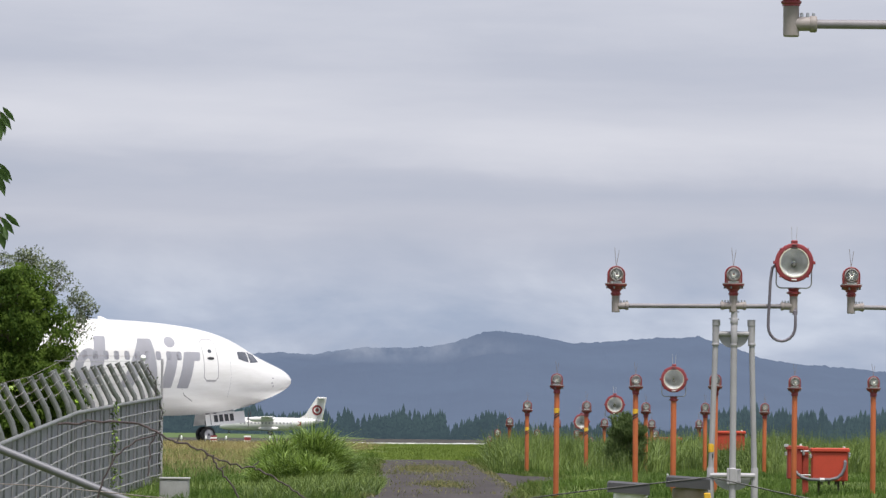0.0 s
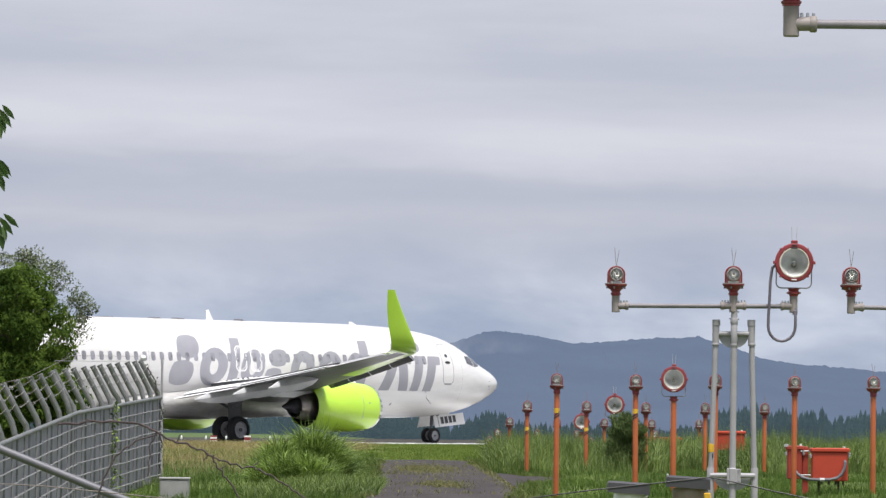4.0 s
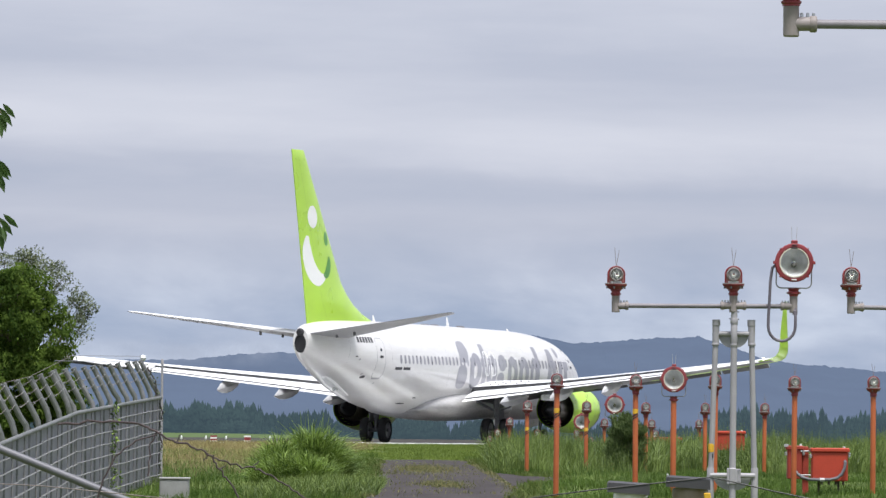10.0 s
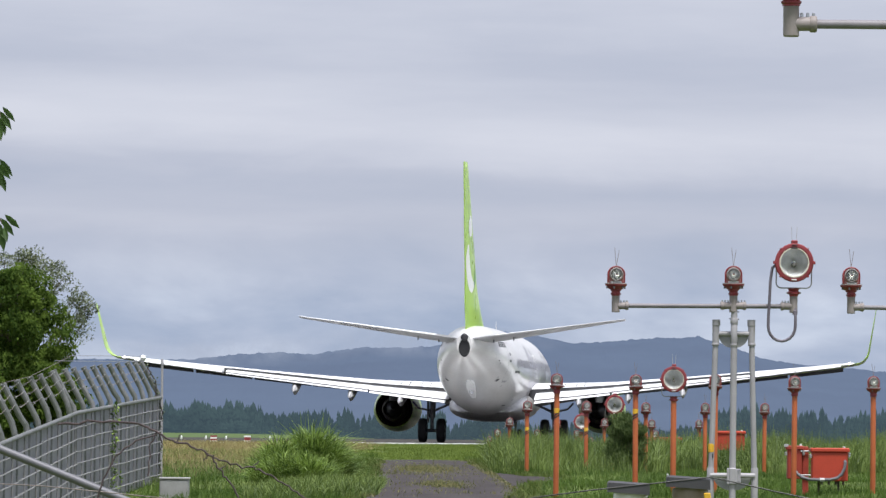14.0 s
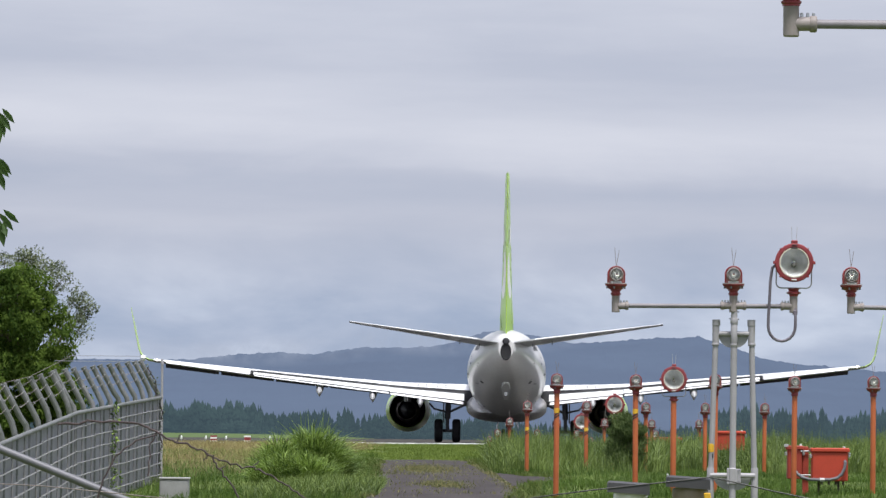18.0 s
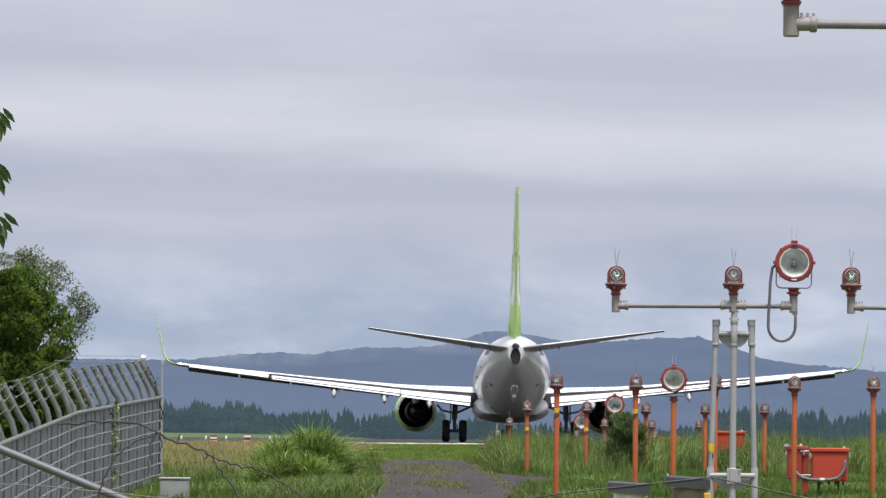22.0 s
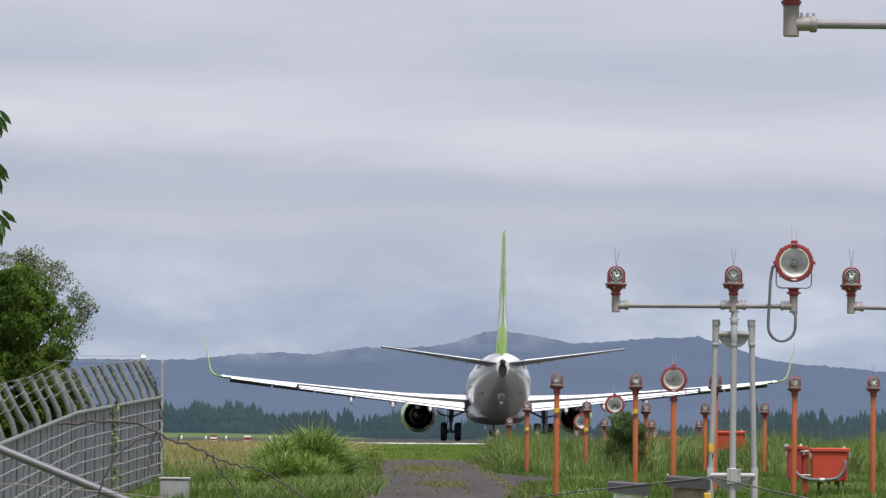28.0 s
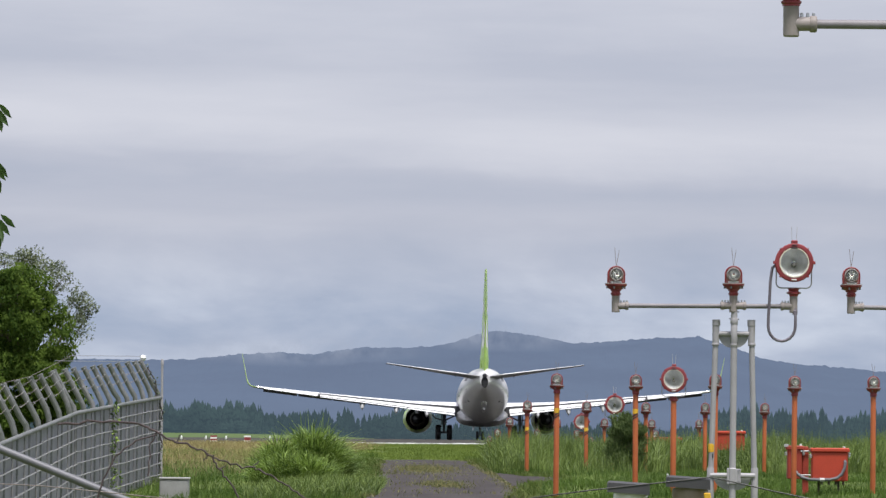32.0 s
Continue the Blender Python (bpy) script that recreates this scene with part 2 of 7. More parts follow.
MAT = {
    "plane_white": material("aircraft_white_paint", (0.655, 0.64, 0.625), 0.38, var=0.09, scale=0.9, fine=7, coat=0.5, coat_rough=0.10, spec=0.5, stretch=(1, 0.22, 1.6), other=(0.69, 0.685, 0.68)),
    "wing_white": material("wing_white_paint", (0.78, 0.78, 0.79), 0.4, var=0.05, scale=0.8, fine=9),
    # greyer than the body, its tone wandering in streaks
    "fairing_dirty": material("mottled_fairing_paint", (0.40, 0.39, 0.385), 0.42, var=0.22, scale=1.1, fine=9, coat=0.4, coat_rough=0.12, stretch=(1, 0.3, 2.2), other=(0.56, 0.55, 0.54)),
    # white track fairings, greyed for the shade below the wing
    "fairing_grey": material("fairing_white_greyed_for_shade", (0.48, 0.48, 0.49), 0.45, var=0.08, scale=1.5, fine=8),
    "stab_grey": material("tailplane_grey_paint", (0.27, 0.27, 0.28), 0.45, var=0.10, scale=0.9, fine=8),
    # wing grey taken well below the paint's tone, for shade under the wing
    "wing_grey": material("wing_grey_paint_darkened", (0.105, 0.105, 0.112), 0.45, var=0.10, scale=0.9, fine=8),
    "plane_green": material("aircraft_green_paint", (0.42, 0.665, 0.052), 0.3, var=0.04, scale=0.7, fine=8, coat=0.3),
    "dark_green": material("dark_green_paint", (0.09, 0.28, 0.05), 0.35, var=0.05),
    "seam_green": material("green_panel_seam", (0.27, 0.46, 0.035), 0.4, var=0.05),
    "letter_grey": material("grey_lettering_paint", (0.285, 0.285, 0.315), 0.35, var=0.05, scale=1.5),
    "ink": material("black_marking_paint", (0.03, 0.03, 0.035), 0.5),
    "seam": material("panel_seam", (0.30, 0.30, 0.31), 0.5),
    "pane_dark": material("dark_window_pane", (0.075, 0.08, 0.095), 0.1, spec=0.7),
    "window_grey": material("cabin_window_blind", (0.24, 0.24, 0.27), 0.3, var=0.25, scale=3),
    "gap_dark": material("shaded_gap_grey", (0.06, 0.062, 0.066), 0.6, var=0.2),
    "steel": material("bright_steel", (0.62, 0.62, 0.63), 0.28, 1.0, var=0.08),
    "engine_dark": material("engine_duct_dark", (0.035, 0.035, 0.04), 0.55, 0.3, var=0.3),
    "engine_metal": material("heat_stained_core_metal", (0.26, 0.23, 0.21), 0.4, 0.85, var=0.25, scale=4),
    "gear_metal": material("landing_gear_grey", (0.12, 0.122, 0.13), 0.45, 0.2, var=0.15),
    "tyre": material("tyre_rubber", (0.016, 0.016, 0.018), 0.8, var=0.2, fine=90, bump=0.002),
    "rim": material("wheel_rim_grey", (0.38, 0.38, 0.40), 0.45, 0.4),
    "red_faded": material("bleached_red_enamel", (0.30, 0.085, 0.085), 0.5, var=0.22, scale=14, fine=70, bump=0.0006, other=(0.40, 0.16, 0.15)),
    "red": material("faded_red_paint", (0.225, 0.032, 0.038), 0.45, var=0.18, scale=9, fine=70, bump=0.0006),
    "orange": material("orange_pole_paint", (0.35, 0.088, 0.023), 0.5, var=0.12, scale=5, fine=50, bump=0.0005),
    "box_orange": material("orange_cabinet_paint", (0.42, 0.048, 0.022), 0.5, var=0.12, scale=3, fine=50),
    # cabinet red darkened for the shade on the small cabinet
    "box_dark": material("shaded_red_cabinet_paint", (0.30, 0.040, 0.022), 0.55, var=0.18, scale=3, fine=40),
    "brace": material("dull_brace_steel", (0.135, 0.135, 0.15), 0.55, 0.2, var=0.12, scale=6),
    "clip": material("wire_clip_steel", (0.45, 0.45, 0.46), 0.5, 0.3),
    "mist": mist_material(),
    "galv": material("galvanised_steel", (0.36, 0.36, 0.38), 0.5, 0.25, var=0.12, scale=9, fine=80, bump=0.0004),
    "mast": material("mast_grey_paint", (0.325, 0.315, 0.33), 0.5, var=0.10, scale=4, fine=60),
    "bar_grey": material("weathered_pipe_grey", (0.185, 0.172, 0.185), 0.55, 0.0, var=0.14, scale=5, fine=50),
    "socket": material("beige_grey_socket", (0.25, 0.22, 0.21), 0.6, var=0.12, scale=9),
    "yellow": material("yellow_tape", (0.72, 0.42, 0.03), 0.5, var=0.15),
    "black": material("black_paint", (0.02, 0.02, 0.02), 0.5),
    "post_dark": material("near_black_steel", (0.06, 0.05, 0.045), 0.7, var=0.3, scale=20),
    "hose": material("grey_rubber_hose", (0.13, 0.115, 0.14), 0.5, var=0.2),
    "lens": clear_glass("lamp_lens_glass", 0.06),
    "reflector": material("silvered_reflector", (0.62, 0.625, 0.63), 0.42, 0.3, var=0.16, scale=16, fine=90),
    "bulb": material("lamp_bulb_glass", (0.75, 0.74, 0.70), 0.2),
    "lit_lamp": material("lit_white_lamp", (0.9, 0.88, 0.84), 0.3, glow=(3.0, 2.8, 2.6)),
    "beige_ring": material("pale_rubber_gasket", (0.66, 0.60, 0.52), 0.6, var=0.1),
    "white": material("white_paint", (0.80, 0.80, 0.79), 0.5, var=0.02, scale=1.2, fine=12),
    "fence_sheet": material("grey_fence_sheet", (0.24, 0.24, 0.27), 0.6, 0.1, var=0.16, scale=2.5, fine=30),
    "fence_steel": material("weathered_fence_steel", (0.135, 0.150, 0.128), 0.5, 0.35, var=0.25, scale=5, fine=50, bump=0.0006, other=(0.215, 0.215, 0.222)),
    "wire_rod": material("weathered_wire_rod", (0.27, 0.265, 0.265), 0.5, 0.3, var=0.2, scale=7),
    "wire": material("rusty_wire", (0.20, 0.17, 0.16), 0.7, 0.3, var=0.3, scale=8),
    "concrete": material("pale_concrete", (0.29, 0.29, 0.285), 0.85, var=0.15, scale=4, fine=60, bump=0.002),
    "asphalt": material("worn_asphalt", (0.054, 0.048, 0.048), 0.95, var=0.40, scale=1.6, fine=30, bump=0.0015, spec=0.08),
    "runway": material("runway_asphalt", (0.055, 0.052, 0.048), 0.95, var=0.25, scale=0.05, fine=0.6, spec=0.05),
    "bark": material("bark", (0.12, 0.09, 0.065), 0.9, var=0.35, scale=12, fine=60, bump=0.006),
    "twig": material("dry_brown_vine", (0.070, 0.052, 0.054), 0.9, var=0.3, scale=20),
    "cap_grey": material("dark_grey_housing", (0.050, 0.049, 0.054), 0.6, var=0.15),
    "beige": material("beige_plastic", (0.26, 0.21, 0.16), 0.5, var=0.1),
    "leaf_bright": material("bright_green_leaf", (0.050, 0.096, 0.017), 0.75, spec=0.08, var=0.3, scale=1.6, island=0.30, other=(0.142, 0.212, 0.040), translucent=0.5),
    "leaf_grey": material("grey_green_leaf", (0.095, 0.128, 0.060), 0.6, var=0.3, scale=2, island=0.5, other=(0.19, 0.22, 0.125), translucent=0.25),
    "leaf_shrub": material("shrub_needle_green", (0.078, 0.122, 0.042), 0.75, spec=0.1, var=0.3, scale=3, island=0.5, other=(0.165, 0.220, 0.085), translucent=0.3),
    "leaf_dark": material("dark_green_leaf", (0.042, 0.088, 0.021), 0.65, var=0.3, scale=2, island=0.5, other=(0.09, 0.16, 0.04), translucent=0.25),
    "grass_tall": material("tall_grass_blade", (0.076, 0.130, 0.022), 0.6, var=0.3, scale=0.9, island=0.5, other=(0.185, 0.255, 0.056), translucent=0.3),
    "grass_pampas": material("pampas_grass_blade", (0.080, 0.148, 0.021), 0.55, var=0.3, scale=1.5, island=0.7, other=(0.265, 0.375, 0.080), translucent=0.35),
    "grass_bank": material("far_turf_blade", (0.118, 0.172, 0.030), 0.65, spec=0.2, var=0.2, scale=0.3, island=0.35, other=(0.178, 0.240, 0.048), translucent=0.3),
    "grass_short": material("lawn_grass_blade", (0.050, 0.100, 0.015), 0.65, spec=0.25, var=0.25, scale=0.5, island=0.5, other=(0.094, 0.158, 0.025), translucent=0.3),
    "grass_weed": material("yellowish_weed_blade", (0.12, 0.138, 0.034), 0.6, var=0.3, scale=1.5, island=0.7, other=(0.21, 0.20, 0.068), translucent=0.25),
    "grass_verge": material("verge_grass_blade", (0.072, 0.112, 0.020), 0.6, spec=0.25, var=0.3, scale=1.5, island=0.6, other=(0.135, 0.170, 0.040), translucent=0.25),
    "grass_dry": material("dry_grass_blade", (0.225, 0.185, 0.080), 0.7, var=0.25, scale=0.5, island=0.6, other=(0.31, 0.28, 0.125), translucent=0.25),
    # far wood: near-black foliage, blue-grey haze added as emission
    "conifer": material("cedar_haze_glow", (0.009, 0.015, 0.012), 1.0, var=0.45, scale=0.03, fine=0.25, spec=0.0, glow=(0.046, 0.070, 0.088)),
    # hills: the blue distance haze is an even glow over dark forest
    "mountain": material("hill_forest_haze_glow", (0.014, 0.020, 0.026), 1.0, var=0.2, scale=0.012, fine=0.12, spec=0.0, glow=(0.136, 0.172, 0.262)),
}


# ---------------------------------------------------------------- mesh tools
class Geo:
    """Collects vertices and faces of one mesh."""

    def __init__(self):
        self.v, self.f, self.mi = [], [], []

    def add(self, verts, faces, mi=0):
        n = len(self.v)
        self.v += [tuple(p) for p in verts]
        self.f += [tuple(i + n for i in f) for f in faces]
        self.mi += [mi] * len(faces)
        return self

    def loft(self, rings, caps=True, closed=True, mi=0):
        k = len(rings[0])
        verts = [p for r in rings for p in r]
        faces = []
        for a in range(len(rings) - 1):
            for b in range(k if closed else k - 1):
                c = (b + 1) % k
                faces.append((a * k + b, a * k + c, (a + 1) * k + c, (a + 1) * k + b))
        if caps:
            faces.append(tuple(range(k - 1, -1, -1)))
            faces.append(tuple((len(rings) - 1) * k + b for b in range(k)))
        return self.add(verts, faces, mi)

    def box(self, x0, x1, y0, y1, z0, z1, bevel=0.0, mi=0):
        if bevel <= 0:
            q = [(x, y, z) for z in (z0, z1) for x, y in ((x0, y0), (x1, y0), (x1, y1), (x0, y1))]
            return self.add(q, [(3, 2, 1, 0), (4, 5, 6, 7), (0, 1, 5, 4), (1, 2, 6, 5), (2, 3, 7, 6), (3, 0, 4, 7)], mi)
        b = min(bevel, (x1 - x0) / 2.01, (y1 - y0) / 2.01, (z1 - z0) / 2.01)

        def ring(i, z):
            a0, a1, c0, c1 = x0 + i, x1 - i, y0 + i, y1 - i
            return [(a0 + b, c0, z), (a1 - b, c0, z), (a1, c0 + b, z), (a1, c1 - b, z), (a1 - b, c1, z), (a0 + b, c1, z), (a0, c1 - b, z), (a0, c0 + b, z)]
        return self.loft([ring(b, z0), ring(0, z0 + b), ring(0, z1 - b), ring(b, z1)], mi=mi)

    def tube(self, pts, r, seg=8, caps=True, mi=0):
        """A round bar along pts; r one radius or one for each point."""
        pts = [Vector(p) for p in pts]
        rs = [r] * len(pts) if isinstance(r, (int, float)) else r
        rings, side = [], None
        for i, p in enumerate(pts):
            d = (pts[min(i + 1, len(pts) - 1)] - pts[max(i - 1, 0)]).normalized()
            if side is None:
                side = d.cross(Vector((0.3, 0.2, 1)) if abs(d.z) < 0.9 else Vector((1, 0.1, 0))).normalized()
            else:
                side = (side - d * side.dot(d)).normalized()
            up = d.cross(side)
            rings.append([p + (side * math.cos(a) + up * math.sin(a)) * rs[i] for a in [2 * math.pi * k / seg for k in range(seg)]])
        return self.loft(rings, caps, mi=mi)

    def lathe(self, prof, seg=20, at=(0, 0, 0), axis="z", sx=1.0, sy=1.0, caps=False, mi=0):
        """Turns (radius, height) pairs about an axis."""
        rings = []
        for r, h in prof:
            ring = []
            for k in range(seg):
                a = 2 * math.pi * k / seg
                c, s = r * math.cos(a) * sx, r * math.sin(a) * sy
                p = {"z": (c, s, h), "y": (c, h, s), "x": (h, c, s)}[axis]
                ring.append((p[0] + at[0], p[1] + at[1], p[2] + at[2]))
            rings.append(ring)
        return self.loft(rings, caps, mi=mi)

    def mesh(self, name, mats, smooth=True, angle=35):
        me = bpy.data.meshes.new(name)
        me.from_pydata(self.v, [], self.f)
        for m in mats:
            me.materials.append(m)
        if len(mats) > 1:
            me.polygons.foreach_set("material_index", self.mi)
        bm = bmesh.new()
        bm.from_mesh(me)
        bmesh.ops.remove_doubles(bm, verts=bm.verts, dist=1e-5)
        bmesh.ops.recalc_face_normals(bm, faces=bm.faces)
        if smooth:
            lim = radians(angle)
            for f in bm.faces:
                f.smooth = True
            for e in bm.edges:
                e.smooth = len(e.link_faces) == 2 and e.calc_face_angle(0) < lim
        bm.to_mesh(me)
        bm.free()
        return me


def part(name, geo, mat, parent=None, label="", smooth=True, at=None):
    mats = [MAT[k] for k in (mat if isinstance(mat, (tuple, list)) else (mat,))]
    ob = new(name, geo.mesh(name, mats, smooth))
    if parent is not None:
        ob.parent = parent
    if at is not None:
        ob.matrix_basis = at
    if label:
        ob["label"] = label
    return ob


def thing(name, label, category, group="", at=None, kind=""):
    ob = new(name)
    ob.empty_display_size = 0.2
    if at is not None:
        ob.matrix_basis = at
    return tagged(ob, label, category, group, kind)


def fast_mesh(name, verts, faces, mat, smooth=False):
    """A mesh from numpy arrays; all faces have the same number of corners."""
    me = bpy.data.meshes.new(name)
    k = faces.shape[1]
    me.vertices.add(len(verts))
    me.vertices.foreach_set("co", np.ascontiguousarray(verts, dtype=np.float32).ravel())
    me.loops.add(faces.size)
    me.loops.foreach_set("vertex_index", np.ascontiguousarray(faces, dtype=np.int32).ravel())
    me.polygons.add(len(faces))
    me.polygons.foreach_set("loop_start", np.arange(0, faces.size, k, dtype=np.int32))
    if smooth:
        me.polygons.foreach_set("use_smooth", np.ones(len(faces), dtype=bool))
    me.update(calc_edges=True)
    me.validate()
    me.materials.append(MAT[mat])
    return me


# ---------------------------------------------------------------- ground
LEVEL_Y = [-80, 0, 40, 60, 84, 110, 148, 220, 284, 300, 370, 530, 1500, 3000, 5000]
LEVEL_Z = [-1.6, -1.5, -1.2, -0.95, -0.63, -0.50, -0.36, -0.23, -0.09, -0.07, 0.0, 0.12, 0.30, 0.50, 0.9]
SIDE_Z = [0, 0, 0, 0, 0, 0, 0, 0, 0, 0, 0.0, 0.15, 0.88, 0.95, 0.9]   # further rise of the land west of the runway


def smooth01(v):
    v = np.clip(v, 0, 1)
    return v * v * (3 - 2 * v)


def ground_z(x, y):
    """Height of the ground; the strip beside the fence lies lower."""
    x, y = np.asarray(x, float), np.asarray(y, float)
    z = np.interp(y, LEVEL_Y, LEVEL_Z)
    dip = 0.42 * smooth01((-1.2 - x) / 2.6) * smooth01((99 - y) / 26) * smooth01((y - 10) / 30)
    rough_ = 0.035 * (np.sin(x * 2.1 + y * 0.31) + np.sin(x * 0.8 - y * 0.47 + 1.3)) * smooth01((270 - y) / 30) * (1 - smooth01((1.8 - np.abs(x)) / 0.8))
    west = np.interp(y, LEVEL_Y, SIDE_Z) * smooth01((-21 - x) / 25)
    # fall towards the west, set so the taxiing aircraft sits right in the camera's view
    fall = np.minimum(0.17, 0.0058 * np.maximum(0, RUNWAY_X - 2.5 - x)) * smooth01((y - 245) / 25) * smooth01((460 - y) / 80)
    return z - dip + rough_ + west - fall


def gz(x, y):
    return float(ground_z(x, y))


def graded(lo, hi, first, step, growth):
    """Values from the dense stretch outwards in growing steps."""
    vals = list(np.arange(lo, hi + 1e-6, first))
    s, v = step, hi
    while v < growth[1]:
        v = min(v + s, growth[1])
        vals.append(v)
        s *= 1.25
    s, v = step, lo
    while v > growth[0]:
        v = max(v - s, growth[0])
        vals.insert(0, v)
        s *= 1.25
    return np.array(vals)


GRID_Y = graded(20, 300, 1.0, 2.0, (-80, 4980))
GRID_Y = np.unique(np.concatenate([GRID_Y, [y for y in LEVEL_Y if -80 <= y <= 4980]]))


def grid_mesh(name, xs, ys, zf, mat):
    X, Y = np.meshgrid(xs, ys)
    V = np.stack([X, Y, zf(X, Y)], -1).reshape(-1, 3)
    n, m = len(xs), len(ys)
    i = (np.arange(m - 1)[:, None] * n + np.arange(n - 1)[None]).ravel()
    F = np.stack([i, i + 1, i + n + 1, i + n], 1)
    return fast_mesh(name, V, F, mat, True)


def ground_material():
    """Turf: two greens, a dry yellow patch before the runway end, and haze tinted in past it."""
    m = material("turf", (0.068, 0.100, 0.026), 0.95, var=0.25, scale=0.35, fine=7, other=(0.118, 0.155, 0.042), bump=0.03, spec=0.05)
    nt = m.node_tree
    N, L = nt.nodes.new, nt.links.new
    tc, sep = N("ShaderNodeTexCoord"), N("ShaderNodeSeparateXYZ")
    L(tc.outputs["Object"], sep.inputs[0])
    t = N("ShaderNodeTexNoise")
    t.inputs["Scale"].default_value = 0.12
    L(tc.outputs["Object"], t.inputs["Vector"])

    def ramp01(src, a, b):
        r = N("ShaderNodeMapRange")
        r.inputs["From Min"].default_value, r.inputs["From Max"].default_value = a, b
        L(src, r.inputs[0])
        return r.outputs[0]

    def mul(a, b):
        q = N("ShaderNodeMath")
        q.operation = "MULTIPLY"
        L(a, q.inputs[0])
        L(b, q.inputs[1])
        return q.outputs[0]
    f = mul(mul(ramp01(sep.outputs[0], -1.5, -3.5), ramp01(sep.outputs[1], 110, 150)), mul(ramp01(sep.outputs[1], 262, 225), ramp01(t.outputs["Fac"], 0.25, 0.5)))
    mix = N("ShaderNodeMix")
    mix.data_type = "RGBA"
    b = nt.nodes["Principled BSDF"]
    src = b.inputs["Base Color"].links[0].from_socket
    L(f, mix.inputs[0])
    L(src, mix.inputs[6])
    mix.inputs[7].default_value = (0.34, 0.29, 0.13, 1)
    # past the runway end distance haze is tinted into the ground colour
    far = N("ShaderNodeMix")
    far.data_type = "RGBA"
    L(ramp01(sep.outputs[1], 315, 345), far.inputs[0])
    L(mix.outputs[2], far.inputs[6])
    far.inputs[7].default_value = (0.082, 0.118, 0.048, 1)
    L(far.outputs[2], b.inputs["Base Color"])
    return m


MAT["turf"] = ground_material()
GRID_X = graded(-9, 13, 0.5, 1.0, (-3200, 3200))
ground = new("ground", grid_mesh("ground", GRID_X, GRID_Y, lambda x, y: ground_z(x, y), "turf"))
tagged(ground, "green mown airfield turf with a dry yellow patch, haze tinted in far off", "grass ground", kind="structure")

RUN_Y = np.unique(np.concatenate([[284.0], GRID_Y[(GRID_Y > 284) & (GRID_Y < 2900)], [2900.0]]))
runway = new("runway", grid_mesh("runway", np.linspace(RUNWAY_X - 22.5, RUNWAY_X + 22.5, 9), RUN_Y, lambda x, y: ground_z(x, y) + 0.02, "runway"))
tagged(runway, "dark grey asphalt runway running away into the distance", "runway", kind="structure")
taxi_y = np.array([284.0, 290, 300, 312])
taxiway = new("taxiway", grid_mesh("taxiway", np.linspace(-160, RUNWAY_X - 22.5, 12), taxi_y, lambda x, y: ground_z(x, y) + 0.02, "runway"))
tagged(taxiway, "grey asphalt taxiway joining the runway end", "taxiway", kind="structure")

stripes = thing("threshold_marking", "white painted threshold stripes on grey asphalt", "runway marking", kind="structure")
for k in range(12):
    off = (k - 5.5) * 3.6
    g = Geo()
    a, b = RUNWAY_X + off - 0.9, RUNWAY_X + off + 0.9
    ys = [290, 300, 320]
    vs = [(x, y, gz(x, y) + 0.026) for y in ys for x in (a, b)]
    g.add(vs, [(0, 1, 3, 2), (2, 3, 5, 4)])
    part("stripe", g, "white", stripes, smooth=False)
g = Geo()
g.add([(x, y, gz(x, y) + 0.026) for y in (285.2, 288.0) for x in (RUNWAY_X - 21, RUNWAY_X + 21)], [(0, 1, 3, 2)])
part("stripe", g, "white", stripes, smooth=False)
# threshold line built a few centimetres high to fit the low camera's view
part("edge_strip", Geo().box(RUNWAY_X - 7.2, RUNWAY_X + 12, 284.0, 284.5, gz(3, 284) - 0.02, gz(3, 284) + 0.062, 0.01), "white", stripes, "white painted strip along the asphalt edge, raised to show in view")


def path_x(y):
    return 0.095 - (y - 84) * 0.0063


def build_path():
    """A narrow service path, its edges frayed by turf."""
    ys = np.arange(40, 149, 0.5)
    rng = np.random.default_rng(4)
    V, F = [], []
    for i, y in enumerate(ys):
        c, w = path_x(y), 1.02
        l = c - w + 0.10 * math.sin(y * 0.9) + rng.normal(0, 0.04)
        r = c + w + 0.10 * math.sin(y * 0.7 + 2) + rng.normal(0, 0.04) + 0.85 * math.exp(-((y - 106) / 8) ** 2)
        for k in range(5):
            x = l + (r - l) * k / 4
            V.append((x, y, gz(x, y) + 0.02 + 0.012 * (1 - ((k - 2) / 2) ** 2)))
    for i in range(len(ys) - 1):
        for k in range(4):
            a = i * 5 + k
            F.append((a, a + 1, a + 6, a + 5))
    ob = new("path", fast_mesh("path", np.array(V), np.array(F), "asphalt", True))
    return tagged(ob, "cracked dark asphalt service path with grass growing in it", "path", kind="structure")


build_path()


# ---------------------------------------------------------------- distance
def ridge_height(x):
    """Skyline of the far hills, in metres over the plain: points placed to fit the outline in the camera's view."""
    skyline_points = [(-2600, 60), (-1150, 48), (-235, 50), (-190, 50), (-160, 50.5), (-129, 54.5), (-103, 55.8), (-82, 54.5), (-52, 59.5), (-8, 60), (10, 63.5), (26, 69.5), (38, 71.3),
               (55, 69), (72, 66.8), (85, 63.5), (118, 65.5), (136, 66.8), (165, 68.3), (178, 64.8), (205, 55.2), (230, 51.8), (258, 49.5), (290, 45.5), (420, 58), (900, 75), (2600, 70)]
    xs, hs = zip(*skyline_points)
    return np.interp(x, xs, hs)


